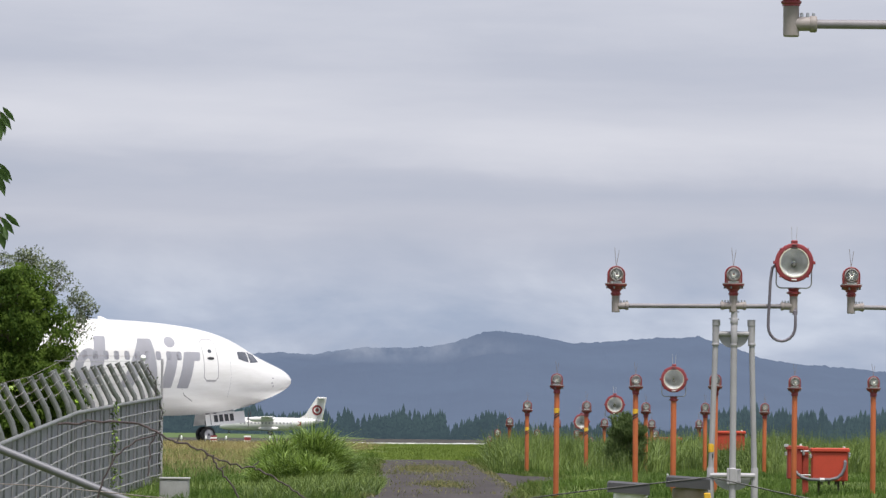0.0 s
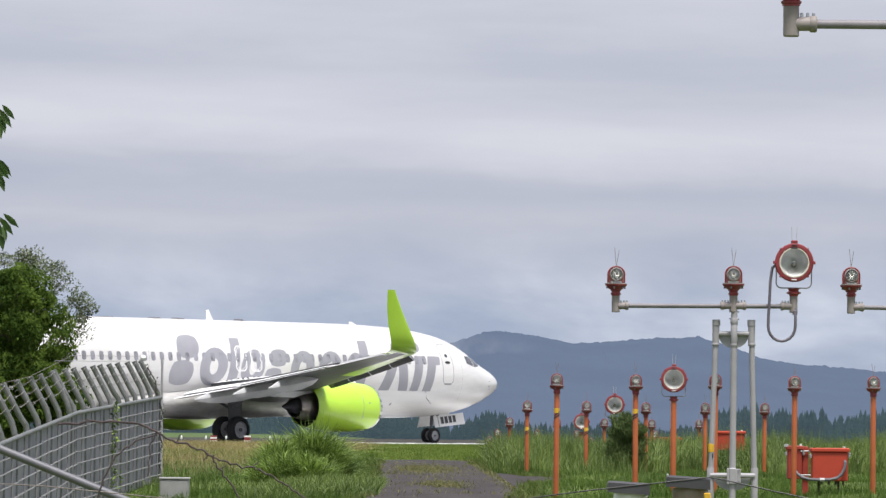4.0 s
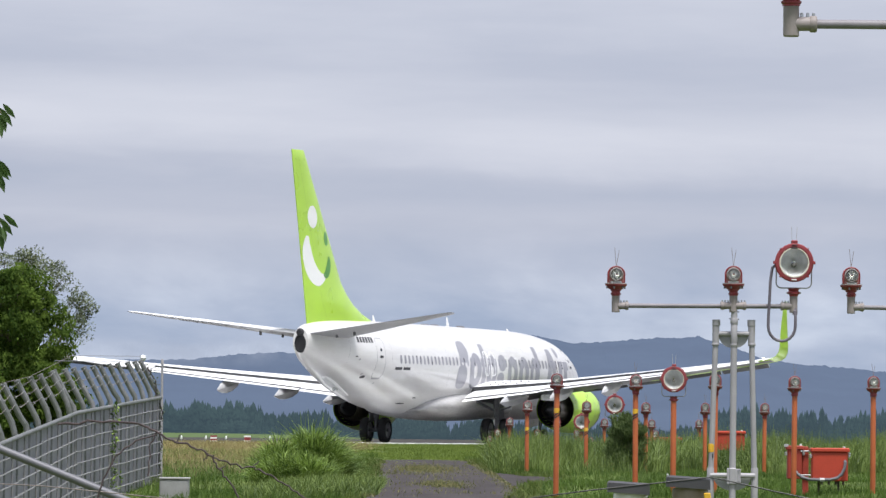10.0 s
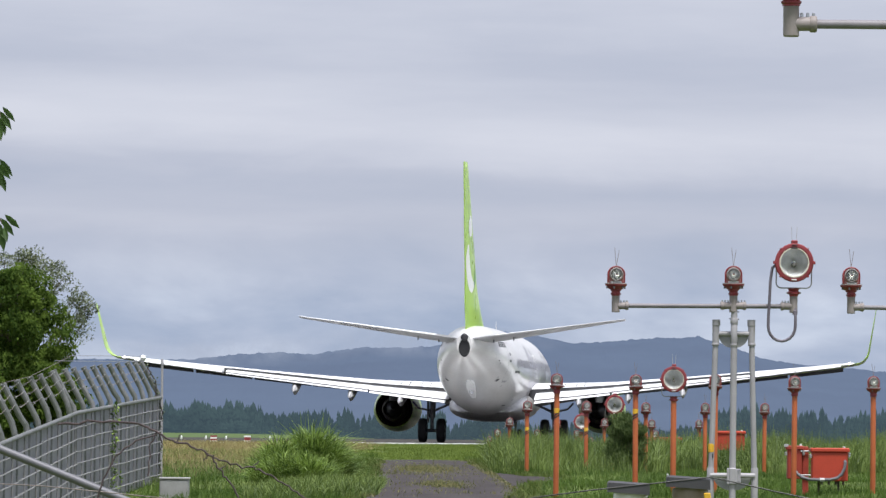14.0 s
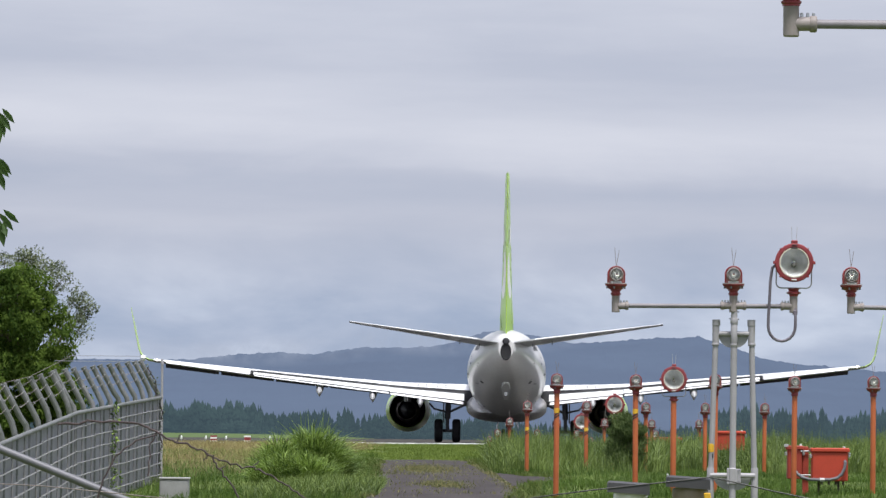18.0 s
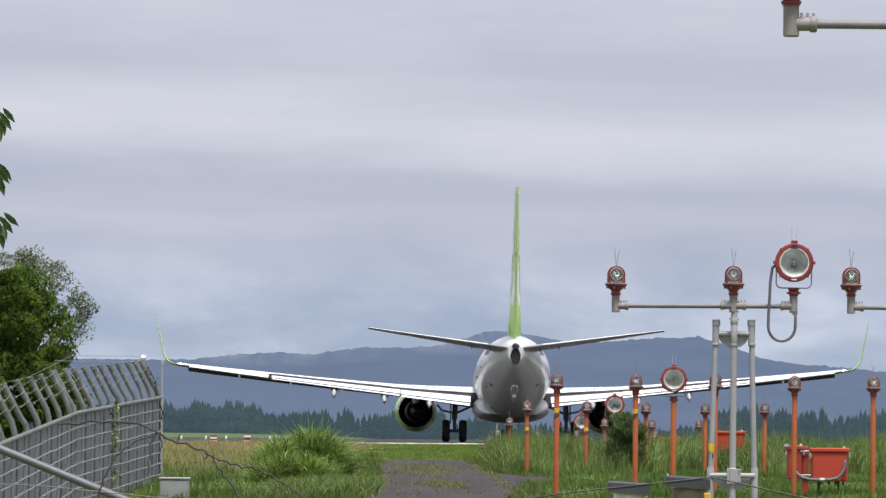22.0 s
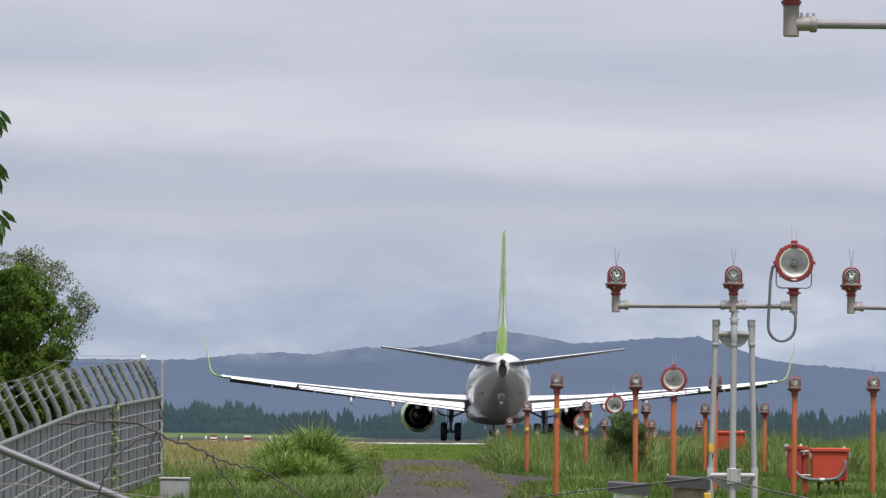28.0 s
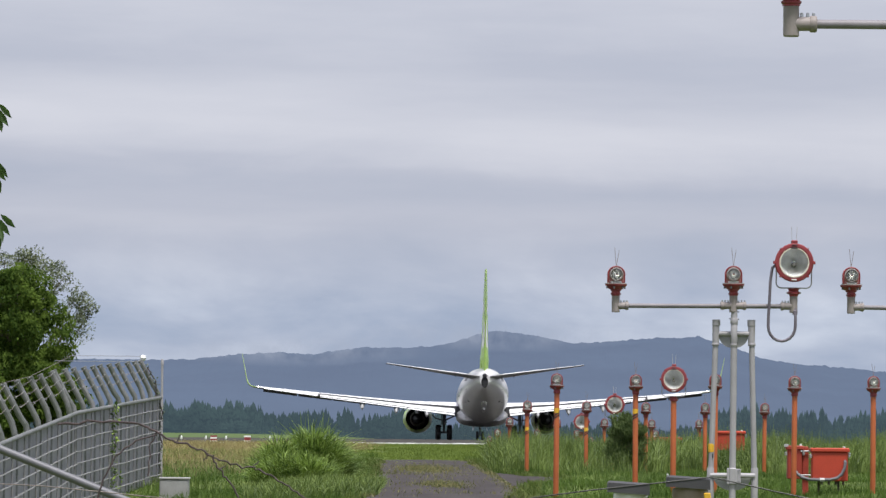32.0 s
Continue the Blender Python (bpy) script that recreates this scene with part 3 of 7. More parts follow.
def build_mountains():
    far = 4600.0
    xs = np.unique(np.concatenate([np.arange(-330, 340, 1.5), np.arange(-2600, 2601, 60)]))
    depth = np.linspace(-1, 0.35, 46)
    k = np.ones(5) / 5
    h0 = ridge_height(xs)
    X, D = np.meshgrid(xs, depth)
    H = np.tile(h0, (len(depth), 1))
    falloff = np.where(D < 0, np.cos(np.clip(-D, 0, 1) * math.pi / 2) ** 1.15, 1 - D ** 2 * 3)
    Z = H * falloff
    for r in range(len(depth)):
        for c in range(len(xs)):
            p = (xs[c] * 0.02, depth[r] * 7, 0)
            inside = min(1, max(0, -depth[r] * 5)) + 0.05
            Z[r, c] += noise.fractal(p, 0.9, 2.1, 5) * 2.2 * (inside - 0.05) * falloff[r, c]
            Z[r, c] += noise.fractal((xs[c] * 0.16, depth[r] * 40, 5), 0.7, 2.1, 4) * 1.15
    Y = far + D * 800
    V = np.stack([X, Y, Z * 1.0 + 0.2], -1).reshape(-1, 3)
    n, m = len(xs), len(depth)
    i = (np.arange(m - 1)[:, None] * n + np.arange(n - 1)[None]).ravel()
    F = np.stack([i, i + 1, i + n + 1, i + n], 1)
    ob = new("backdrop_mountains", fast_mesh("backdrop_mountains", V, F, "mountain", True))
    return tagged(ob, "forested mountain range behind the airfield, blue haze put in as glow", "mountains", kind="structure")


build_mountains()


def build_far_wood():
    """Cedar woods beyond the airfield: ragged spires of whorled boughs, their haze a fixed glow of the material."""
    rng = random.Random(11)
    V, F = [], []

    def spire(x, y, z, h, w, power=0.75):
        tiers, seg = 6, 8
        for t in range(tiers):
            a = t / tiers
            zb, zt = z + h * (a * 0.94), z + h * min(1.0, a * 0.94 + 0.30)
            r = w * (1 - a) ** power * rng.uniform(0.8, 1.15) + 0.1
            n = len(V)
            for k in range(seg):
                q = 2 * math.pi * (k + rng.random() * 0.6) / seg
                rr = r * rng.uniform(0.65, 1.2)
                V.append((x + rr * math.cos(q), y + rr * math.sin(q), zb + rng.uniform(-0.04, 0.04) * h))
            V.append((x + rng.uniform(-0.1, 0.1), y, zt))
            for k in range(seg):
                F.append((n + k, n + (k + 1) % seg, n + seg))
    # stretches of the wood: from, to, distance, height low and high, spacing
    for x0, x1, yy, lo, hi, gap in ((-240, -118, 3000, 13.5, 16, 1.3), (-120, -74, 3000, 12.0, 16.5, 1.3), (-76, -44, 2950, 8.5, 12.0, 1.3), (-43, 4, 2900, 8.5, 14, 1.5), (4.8, 30, 2900, 8, 14, 1.5),
                                    (28, 122, 3000, 6, 9, 1.6), (112, 215, 3000, 10, 16.5, 1.5), (-900, -240, 3050, 12, 16, 5), (215, 900, 3050, 10, 15, 5)):
        x = x0
        while x < x1:
            e = min(1, (x - x0) / 6 + 0.45, (x1 - x) / 6 + 0.45)
            stand = noise.noise((x * 0.13, yy * 0.01, 0.3)) * (0.42 if x0 > -44 else 0.20)
            e *= 0.92 + min(0.16, max(-0.34, stand))
            for row in range(3):
                h = rng.uniform(lo * 0.6 + hi * 0.35, hi * 0.98) * e * (1.0 if row else 0.78) * (1.10 if rng.random() < 0.08 else 1)
                xx, y = x + rng.uniform(-1.2, 1.2), yy + row * 14 + rng.uniform(-5, 5)
                spire(xx, y, gz(xx, y) - 0.3, h, h * (rng.uniform(0.16, 0.25) if x0 > -44 else rng.uniform(0.13, 0.21)), 0.75 if x0 > -44 or rng.random() < 0.3 else 0.50)
                if row == 0:
                    xx += rng.uniform(-1.5, 1.5)
                    spire(xx, y - 8, gz(xx, y) - 0.3, h * rng.uniform(0.35, 0.6), h * 0.3)
            x += gap * rng.uniform(0.35, 0.8) * (1.0 if x0 > -44 or gap > 2 else 0.7)
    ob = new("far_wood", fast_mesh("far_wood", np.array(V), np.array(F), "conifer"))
    return tagged(ob, "cedar wood along the far airfield edge, haze put in as glow", "wood", kind="stuff")


build_far_wood()


def build_mist():
    """A scrap of cloud that drifts along the far ridge."""
    xs, zs = np.linspace(-90, 90, 25), np.linspace(-11, 11, 7)
    X, Z = np.meshgrid(xs, zs)
    V = np.stack([X, 6 * np.cos(X / 40), Z], -1).reshape(-1, 3)
    i = (np.arange(6)[:, None] * 25 + np.arange(24)[None]).ravel()
    me = fast_mesh("backdrop_mist", V, np.stack([i, i + 1, i + 26, i + 25], 1), "mist", True)
    ob = new("backdrop_mist", me)
    return tagged(ob, "thin pale cloud drifting along the mountain ridge", "mist", kind="structure")


mist, left_mist = build_mist(), build_mist()


# ---------------------------------------------------------------- the airliner
# Stations are metres aft of the nose; the origin lies on the ground between the main wheels.
GEAR_S = 19.6
BODY = [  # station, bottom, top, half width
    (0.0, 2.52, 2.76, 0.12), (0.12, 2.38, 2.91, 0.29), (0.3, 2.26, 3.04, 0.45), (0.6, 2.11, 3.19, 0.64), (1.0, 1.95, 3.35, 0.84), (1.5, 1.76, 3.55, 1.06),
    (2.0, 1.60, 3.75, 1.25), (2.5, 1.46, 4.05, 1.42), (3.0, 1.36, 4.34, 1.55), (3.6, 1.27, 4.59, 1.67), (4.5, 1.18, 4.82, 1.78), (5.5, 1.13, 4.97, 1.85),
    (7.0, 1.10, 5.11, 1.88), (9.0, 1.10, 5.20, 1.88), (14.0, 1.13, 5.24, 1.88), (20.0, 1.20, 5.28, 1.88), (26.0, 1.30, 5.31, 1.88), (28.0, 1.38, 5.31, 1.87), (30.0, 1.66, 5.31, 1.83), (32.0, 2.08, 5.31, 1.70),
    (34.0, 2.62, 5.29, 1.42), (35.5, 3.04, 5.24, 1.10), (36.7, 3.40, 5.14, 0.76), (37.4, 3.66, 5.02, 0.50), (37.9, 3.90, 4.82, 0.31)]
B_S, B_LO, B_HI, B_W = (np.array(c) for c in zip(*BODY))


FINE = np.arange(0, 37.91, 0.05)


def faired(col):
    """The stations joined by a fair curve: less smoothing at the sharp nose."""
    raw = np.interp(FINE, B_S, col)
    out = np.empty_like(raw)
    for i, s in enumerate(FINE):
        w = np.exp(-0.5 * ((FINE - s) / min(1.25, 0.03 + s * 0.16, 0.10 + (37.9 - s) * 0.5)) ** 2)
        out[i] = (raw * w).sum() / w.sum()
    return out


B_LO, B_HI, B_W = faired(B_LO), faired(B_HI), faired(B_W)


def curve_at(s, col):
    return float(np.interp(s, FINE, col))


def section(s):
    return curve_at(s, B_LO), curve_at(s, B_HI), curve_at(s, B_W)


def body_x(s, z):
    """Half width of the body at a station and height."""
    lo, hi, w = section(s)
    q = (z - (lo + hi) / 2) / ((hi - lo) / 2)
    return w * math.sqrt(max(0.0, 1 - min(1, abs(q)) ** 2))


def on_side(s, z, side, proud):
    """A point on the body's skin, a little proud of it."""
    x = body_x(s, z)
    dz, ds = 0.02, 0.02
    n = Vector((1, (body_x(s + ds, z) - body_x(s - ds, z)) / (2 * ds), -(body_x(s, z + dz) - body_x(s, z - dz)) / (2 * dz))).normalized()
    p = Vector((x, GEAR_S - s, z)) + n * proud
    return (p.x * side, p.y, p.z)


def skin_patch(geo, corners, side, proud=0.008, rounding=0.0, n=6):
    """A thin sheet on the skin between four (station, height) corners."""
    (a, b, c, d) = [Vector(q) for q in corners]
    vs = []
    for i in range(n + 1):
        for j in range(n + 1):
            u, v = 2 * i / n - 1, 2 * j / n - 1
            if rounding:
                u, v = u * math.sqrt(1 - rounding * v * v / 2), v * math.sqrt(1 - rounding * u * u / 2)
            u, v = (u + 1) / 2, (v + 1) / 2
            q = (a * (1 - u) + b * u) * (1 - v) + (d * (1 - u) + c * u) * v
            vs.append(on_side(q.x, q.y, side, proud))
    fs = [(i * (n + 1) + j, (i + 1) * (n + 1) + j, (i + 1) * (n + 1) + j + 1, i * (n + 1) + j + 1) for i in range(n) for j in range(n)]
    return geo.add(vs, fs)


def skin_ring(geo, s, z, rs, rz, hole_s, hole_z, side, proud=0.007, n=30):
    """An upright oval ring on the skin, leaning back with height; the hole's radii are parts of its own."""
    vs = []
    for k in (1.0, 0.82, 0.64, 0.46, 0.28, 0.0):
        ks, kz = hole_s + (1 - hole_s) * k, hole_z + (1 - hole_z) * k
        for i in range(n):
            a = 2 * math.pi * i / n
            dz = rz * kz * math.sin(a)
            vs.append(on_side(s + rs * ks * math.cos(a) - 0.22 * (z + dz - 3.2), z + dz, side, proud))
    fs = [(q * n + i, q * n + (i + 1) % n, (q + 1) * n + (i + 1) % n, (q + 1) * n + i) for q in range(5) for i in range(n)]
    return geo.add(vs, fs)


def skin_line(geo, pts, side, width=0.03, proud=0.007):
    """A narrow ribbon on the skin along (station, height) points."""
    for p, q in zip(pts, pts[1:]):
        d = Vector(q) - Vector(p)
        nrm = Vector((-d.y, d.x)).normalized() * width / 2
        k = max(1, int(d.length / 0.25))
        for m in range(k):
            a, b = Vector(p) + d * m / k, Vector(p) + d * (m + 1) / k
            geo.add([on_side(*(a - nrm), side, proud), on_side(*(b - nrm), side, proud), on_side(*(b + nrm), side, proud), on_side(*(a + nrm), side, proud)], [(0, 1, 2, 3)])
    return geo


def foil(le, chord, thick, side, x, z, inc=0.0, c0=0.0, c1=1.0, n=9, camber=0.015):
    """A wing section across the flow: le is the station of the full chord's front; c0 to c1 the piece of it that is built."""
    pts = []
    fr = [c0 + (c1 - c0) * (0.5 - 0.5 * math.cos(math.pi * k / n)) for k in range(n + 1)]

    def half(c):
        return 5 * thick * (0.2969 * math.sqrt(c) - 0.126 * c - 0.3516 * c * c + 0.2843 * c ** 3 - 0.1015 * c ** 4) + 0.003

    def put(c, sgn):
        h = sgn * half(c) + camber * 4 * c * (1 - c)
        dy, dz = c - 0.3, h
        a = math.radians(inc)
        yy, zz = dy * math.cos(a) + dz * math.sin(a), dz * math.cos(a) - dy * math.sin(a)
        return (x * side, GEAR_S - (le + (0.3 + yy) * chord), z + zz * chord)
    pts += [put(c, 1) for c in fr]
    pts += [put(c, -1) for c in reversed(fr)]
    return pts


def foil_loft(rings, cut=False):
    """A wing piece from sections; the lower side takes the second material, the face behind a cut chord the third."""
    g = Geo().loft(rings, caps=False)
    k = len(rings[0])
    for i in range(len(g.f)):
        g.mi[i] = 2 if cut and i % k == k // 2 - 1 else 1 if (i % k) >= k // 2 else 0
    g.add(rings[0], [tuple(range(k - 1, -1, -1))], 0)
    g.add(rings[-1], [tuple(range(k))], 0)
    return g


def wing_at(y):
    """Front, chord, height, thickness and twist of the wing at a distance from the centre line."""
    le = 16.80 + (y - 5.8) * 0.572 - max(0, 4.8 - y) * 0.16
    te = np.interp(y, [0, 5.8, 16.9], [21.35, 21.80, 24.72])
    z = 2.18 + (y - 1.6) * 0.088 + max(0, (y - 1.6) / 15.3) ** 2 * 0.25
    th = np.interp(y, [1.5, 5.8, 16.9], [0.145, 0.118, 0.10])
    inc = np.interp(y, [1.5, 5.8, 11, 16.9], [0.7, 0.2, -0.8, -1.6])
    return le, te - le, z, th, inc


def wing_parts(plane, side):
    word = "wing"
    def sec(y, c0=0.0, c1=1.0, drop=0.0, dz=0.0, tk=1.0):
        le, ch, z, th, inc = wing_at(y)
        return foil(le, ch, th * tk, side, y, z + dz, inc + drop, c0, c1)
    inner = [1.2, 2.2, 3.4, 4.8, 5.8, 7.5, 9.5, 11.4, 12.3]
    outer = [12.3, 13.5, 14.8, 16.0, 16.9]
    # the cut rear face is coloured dark as the shade of the flap cove
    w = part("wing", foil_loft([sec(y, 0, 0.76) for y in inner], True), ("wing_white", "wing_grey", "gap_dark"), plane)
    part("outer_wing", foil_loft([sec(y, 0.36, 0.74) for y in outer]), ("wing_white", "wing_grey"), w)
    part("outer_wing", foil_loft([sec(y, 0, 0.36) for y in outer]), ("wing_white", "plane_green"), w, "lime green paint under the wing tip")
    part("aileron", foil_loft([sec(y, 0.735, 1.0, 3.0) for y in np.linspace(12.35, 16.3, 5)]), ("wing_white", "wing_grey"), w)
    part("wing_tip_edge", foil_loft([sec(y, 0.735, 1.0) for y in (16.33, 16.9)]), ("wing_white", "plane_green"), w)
    # underside skin of the wing box, its grey darkened for shade, green towards the tip
    for y0, y1, mat, nm in ((10.3, 12.28, "plane_green", "tip_paint"),):
        g = Geo()
        ys = np.linspace(y0, y1, 7)
        rows = []
        for y in ys:
            full = sec(y, 0, 0.36)
            rows.append([(p[0], p[1], p[2] - 0.006) for p in full[len(full) // 2 + 1:]])
        g.loft(rows, caps=False, closed=False)
        part(nm, g, mat, w, "lime green paint under the wing tip" if mat == "plane_green" else "")
    # flaps, set a few degrees down, their joints open; raised dark strips stand in for shaded gaps
    for y0, y1, drop in ((2.05, 5.62, 4.5), (5.65, 12.15, 3.5)):
        g = Geo()
        rings = []
        for y in np.linspace(y0, y1, 6):
            le, ch, z, th, inc = wing_at(y)
            a = math.radians(inc + drop)
            fc = ch * 0.31
            hinge = le + ch * 0.725
            zz = z - (0.725 - 0.3) * ch * math.sin(math.radians(inc)) + 0.015 * ch - 0.065
            rings.append(foil(hinge, fc, 0.13, side, y, zz - 0.3 * fc * math.sin(a), inc + drop))
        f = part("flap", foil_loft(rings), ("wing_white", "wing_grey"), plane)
        g = Geo()
        for ra, rb in zip(rings, rings[1:]):
            (xa, ya, za), (xb, yb, zb) = ra[3], rb[3]
            g.box(min(xa, xb), max(xa, xb), 0, 0.02, 0, 0.03)
            n = len(g.v)
            g.v[n - 8:] = [(xx, (ya if abs(xx - xa) < 1e-6 else yb) + yy, (za if abs(xx - xa) < 1e-6 else zb) - 0.01 + zz * 2.4) for xx, yy, zz in g.v[n - 8:]]
        part("gap_shade_strip", g, "gap_dark", f, "raised dark strip for the shaded gap before the flap", smooth=False)
        g = Geo()
        rings = []
        for y in np.linspace(y0 + 0.03, y1 - 0.03, 6):
            le, ch, z, th, inc = wing_at(y)
            fc = ch * 0.10
            hinge = le + ch * 1.005
            zz = z - (0.725 - 0.3) * ch * math.sin(math.radians(inc)) - ch * 0.285 * math.sin(math.radians(inc + drop)) - 0.085
            rings.append(foil(hinge, fc, 0.12, side, y, zz, inc + drop + 3))
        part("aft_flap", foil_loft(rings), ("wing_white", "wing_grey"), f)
        g = Geo()
        for ra, rb in zip(rings, rings[1:]):
            (xa, ya, za), (xb, yb, zb) = ra[2], rb[2]
            g.box(min(xa, xb), max(xa, xb), 0, 0.02, 0, 0.03)
            n = len(g.v)
            g.v[n - 8:] = [(xx, (ya if abs(xx - xa) < 1e-6 else yb) + yy, (za if abs(xx - xa) < 1e-6 else zb) - 0.01 + zz * 1.8) for xx, yy, zz in g.v[n - 8:]]
        part("gap_shade_strip", g, "gap_dark", f, "raised dark strip for the shaded gap before the aft flap", smooth=False)
    # spoiler panels on the upper skin
    for k, (y0, y1) in enumerate(((2.4, 3.6), (6.2, 7.6), (7.7, 9.1), (9.2, 10.6), (10.7, 12.0))):
        g = Geo()
        rows = []
        for y in (y0, (y0 + y1) / 2, y1):
            full = sec(y, 0.56, 0.765)
            rows.append([(p[0], p[1], p[2] + 0.012) for p in full[:len(full) // 2]])
        g.loft(rows, caps=False, closed=False)
        part("spoiler", g, "wing_white", w)
    # small raised black dots in two rows on the inner panel
    for y in (2.55, 2.95, 3.35, 3.9, 4.3):
        pts = sec(y, 0.56, 0.765)
        for q in (pts[3], pts[6]):
            part("panel_mark", Geo().box(q[0] - 0.035, q[0] + 0.035, q[1] - 0.03, q[1] + 0.03, q[2] + 0.006, q[2] + 0.040, 0.004), "ink", w)
    # slats along the front, cove shade coloured onto their backs
    for y0, y1 in ((6.1, 8.6), (8.7, 11.2), (11.3, 13.8), (13.9, 16.4)):
        g = Geo()
        rings = []
        for y in np.linspace(y0, y1, 4):
            le, ch, z, th, inc = wing_at(y)
            rings.append(foil(le - 0.20, 0.52, 0.20, side, y, z - 0.17, inc - 26, camber=0.06))
        part("slat", foil_loft(rings), ("steel", "gap_dark"), w, "bare metal leading edge slat, its back darkened as cove shade")
    # blended winglet
    g = Geo()
    rings = []
    le0, ch0, z0, th0, inc0 = wing_at(16.9)
    for k in range(13):
        t = k / 12
        ang = smooth_step(min(1, t / 0.42)) * math.radians(80)
        # walk along the blended arc
        if k == 0:
            px, pz, pl = 16.9, z0, le0
        else:
            dl = 2.95 / 12
            px += dl * math.cos(ang)
            pz += dl * math.sin(ang)
            pl += dl * (0.94 - 0.26 * t)
        ch = ch0 * (1 - 0.74 * t ** 1.5)
        sec_ = []
        nn = 8
        fr = [0.5 - 0.5 * math.cos(math.pi * i / nn) for i in range(nn + 1)]
        for c, sg in [(c, 1) for c in fr] + [(c, -1) for c in reversed(fr)]:
            h = sg * (5 * 0.065 * (0.2969 * math.sqrt(c) - 0.126 * c - 0.3516 * c * c + 0.2843 * c ** 3 - 0.1015 * c ** 4) + 0.002) * ch
            tw = (c - 0.3) * ch * math.sin(math.radians(2.2)) * (1 - t)
            sec_.append(((px - math.sin(ang) * h) * side, GEAR_S - (pl + c * ch), pz + math.cos(ang) * h + tw))
        rings.append(sec_)
    g.loft(rings)
    wl = part("winglet", g, "plane_green", plane, "lime green blended winglet")
    g = Geo().lathe([(0.001, -0.16), (0.05, -0.10), (0.065, 0), (0.05, 0.10), (0.001, 0.16)], 8, (16.75 * side, GEAR_S - le0 + 0.02, z0 + 0.03), "y")
    part("wingtip_light", g, "bulb", wl)
    g = Geo().lathe([(0.001, -0.14), (0.045, -0.10), (0.06, 0), (0.05, 0.08), (0.02, 0.14)], 10, (16.72 * side, GEAR_S - 24.84, z0 + 0.045), "y")
    part("tail_position_light", g, "lit_lamp", wl, "small lit white position lamp")
    # canoe fairings of the flap tracks
    for y in (4.15, 6.45, 9.0):
        le, ch, z, th, inc = wing_at(y)
        g = Geo()
        a, b = le + ch * 0.50, le + ch * 1.24
        prof = [(0.001, 0), (0.13, 0.12), (0.20, 0.35), (0.20, 0.6), (0.15, 0.80), (0.02, 1.0)]
        rings = []
        for r, q in prof:
            s = a + (b - a) * q
            rings.append([((y + 0.9 * r * math.cos(t) * (1 + 0.75 * min(0, math.sin(t)))) * side, GEAR_S - s, z - 0.17 - 0.42 * q + r * 1.6 * math.sin(t)) for t in [2 * math.pi * k / 10 for k in range(10)]])
        g.loft(rings)
        part("flap_track_fairing", g, "fairing_grey", plane)
    # engine, pylon
    ex, ez = 4.85 * side, 1.57
    S = lambda s: GEAR_S - s - 0.2 * max(0.0, min(1.0, (17.4 - s) / 0.4))
    g = Geo().lathe([(0.80, S(13.25)), (0.87, S(13.12)), (0.93, S(13.22)), (1.01, S(13.6)), (1.06, S(14.2)), (1.07, S(15.0)), (1.03, S(15.9)), (0.87, S(17.0)), (0.855, S(17.01)), (0.84, S(16.8)), (0.80, S(16.2))],
                    32, (ex, 0, ez), "y", 1.03, 1.0)
    e = part("engine", g, "plane_green", plane, "lime green engine cowling")
    part("intake_lip", Geo().lathe([(0.79, S(13.4)), (0.82, S(13.2)), (0.875, S(13.108)), (0.935, S(13.2)), (0.965, S(13.32))], 32, (ex, 0, ez), "y", 1.03, 1.0), "steel", e, "polished metal intake lip")
    part("fan_duct", Geo().lathe([(0.05, S(13.55)), (0.25, S(13.9)), (0.80, S(14.1)), (0.80, S(13.25))], 28, (ex, 0, ez), "y", 1.03, 1.0), "engine_dark", e)
    part("rear_duct", Geo().lathe([(0.84, S(16.9)), (0.80, S(16.2)), (0.58, S(15.9))], 28, (ex, 0, ez), "y", 1.03, 1.0), "engine_dark", e)
    part("core_cowl", Geo().lathe([(0.60, S(15.9)), (0.61, S(16.7)), (0.57, S(17.2)), (0.47, S(17.8)), (0.44, S(17.75)), (0.40, S(17.4))], 28, (ex, 0, ez), "y"), "engine_metal", e)
    part("exhaust_cone", Geo().lathe([(0.40, S(17.3)), (0.33, S(17.8)), (0.2, S(18.15)), (0.03, S(18.55))], 20, (ex, 0, ez), "y", caps=True), "engine_dark", e)
    g = Geo()
    rows = []
    for s, zb, zt, hw in ((13.9, 2.6, 2.66, 0.05), (14.6, 2.45, 2.78, 0.17), (15.8, 2.35, 2.75, 0.20), (16.8, 2.15, 2.55, 0.2), (18.0, 1.95, 2.35, 0.16), (19.2, 1.98, 2.2, 0.05)):
        rows.append([(ex + hw, S(s), zb), (ex + hw, S(s), zt - 0.05), (ex + hw * 0.5, S(s), zt), (ex - hw * 0.5, S(s), zt), (ex - hw, S(s), zt - 0.05), (ex - hw, S(s), zb)])
    part("pylon", Geo().loft(rows), "wing_white", e)
    g = Geo()
    for s, ang in ((14.1, 10), (15.3, 18), (14.55, -20), (14.3, 35)):
        a = math.radians(ang)
        rr = np.interp(s, [13.6, 14.2, 14.9, 15.7], [1.01, 1.06, 1.06, 1.02]) + 0.004
        g.lathe([(0.001, rr * 1.035), (0.045, rr * 1.033)], 8, (ex, S(s), ez + rr * math.sin(a)), "x") if side > 0 and abs(ang) < 12 else None
    if g.v:
        part("drain_port", g, "seam", e)
    g = Geo()
    prev = None
    for k in range(9):
        a = math.radians(-28 + 56 * k / 8)
        p = (ex + side * 1.071 * 1.03 * math.cos(a), S(14.45), ez + 1.068 * math.sin(a))
        q = (p[0], S(14.48), p[2])
        if prev:
            g.add([prev[0], prev[1], q, p], [(0, 1, 2, 3)])
        prev = (p, q)
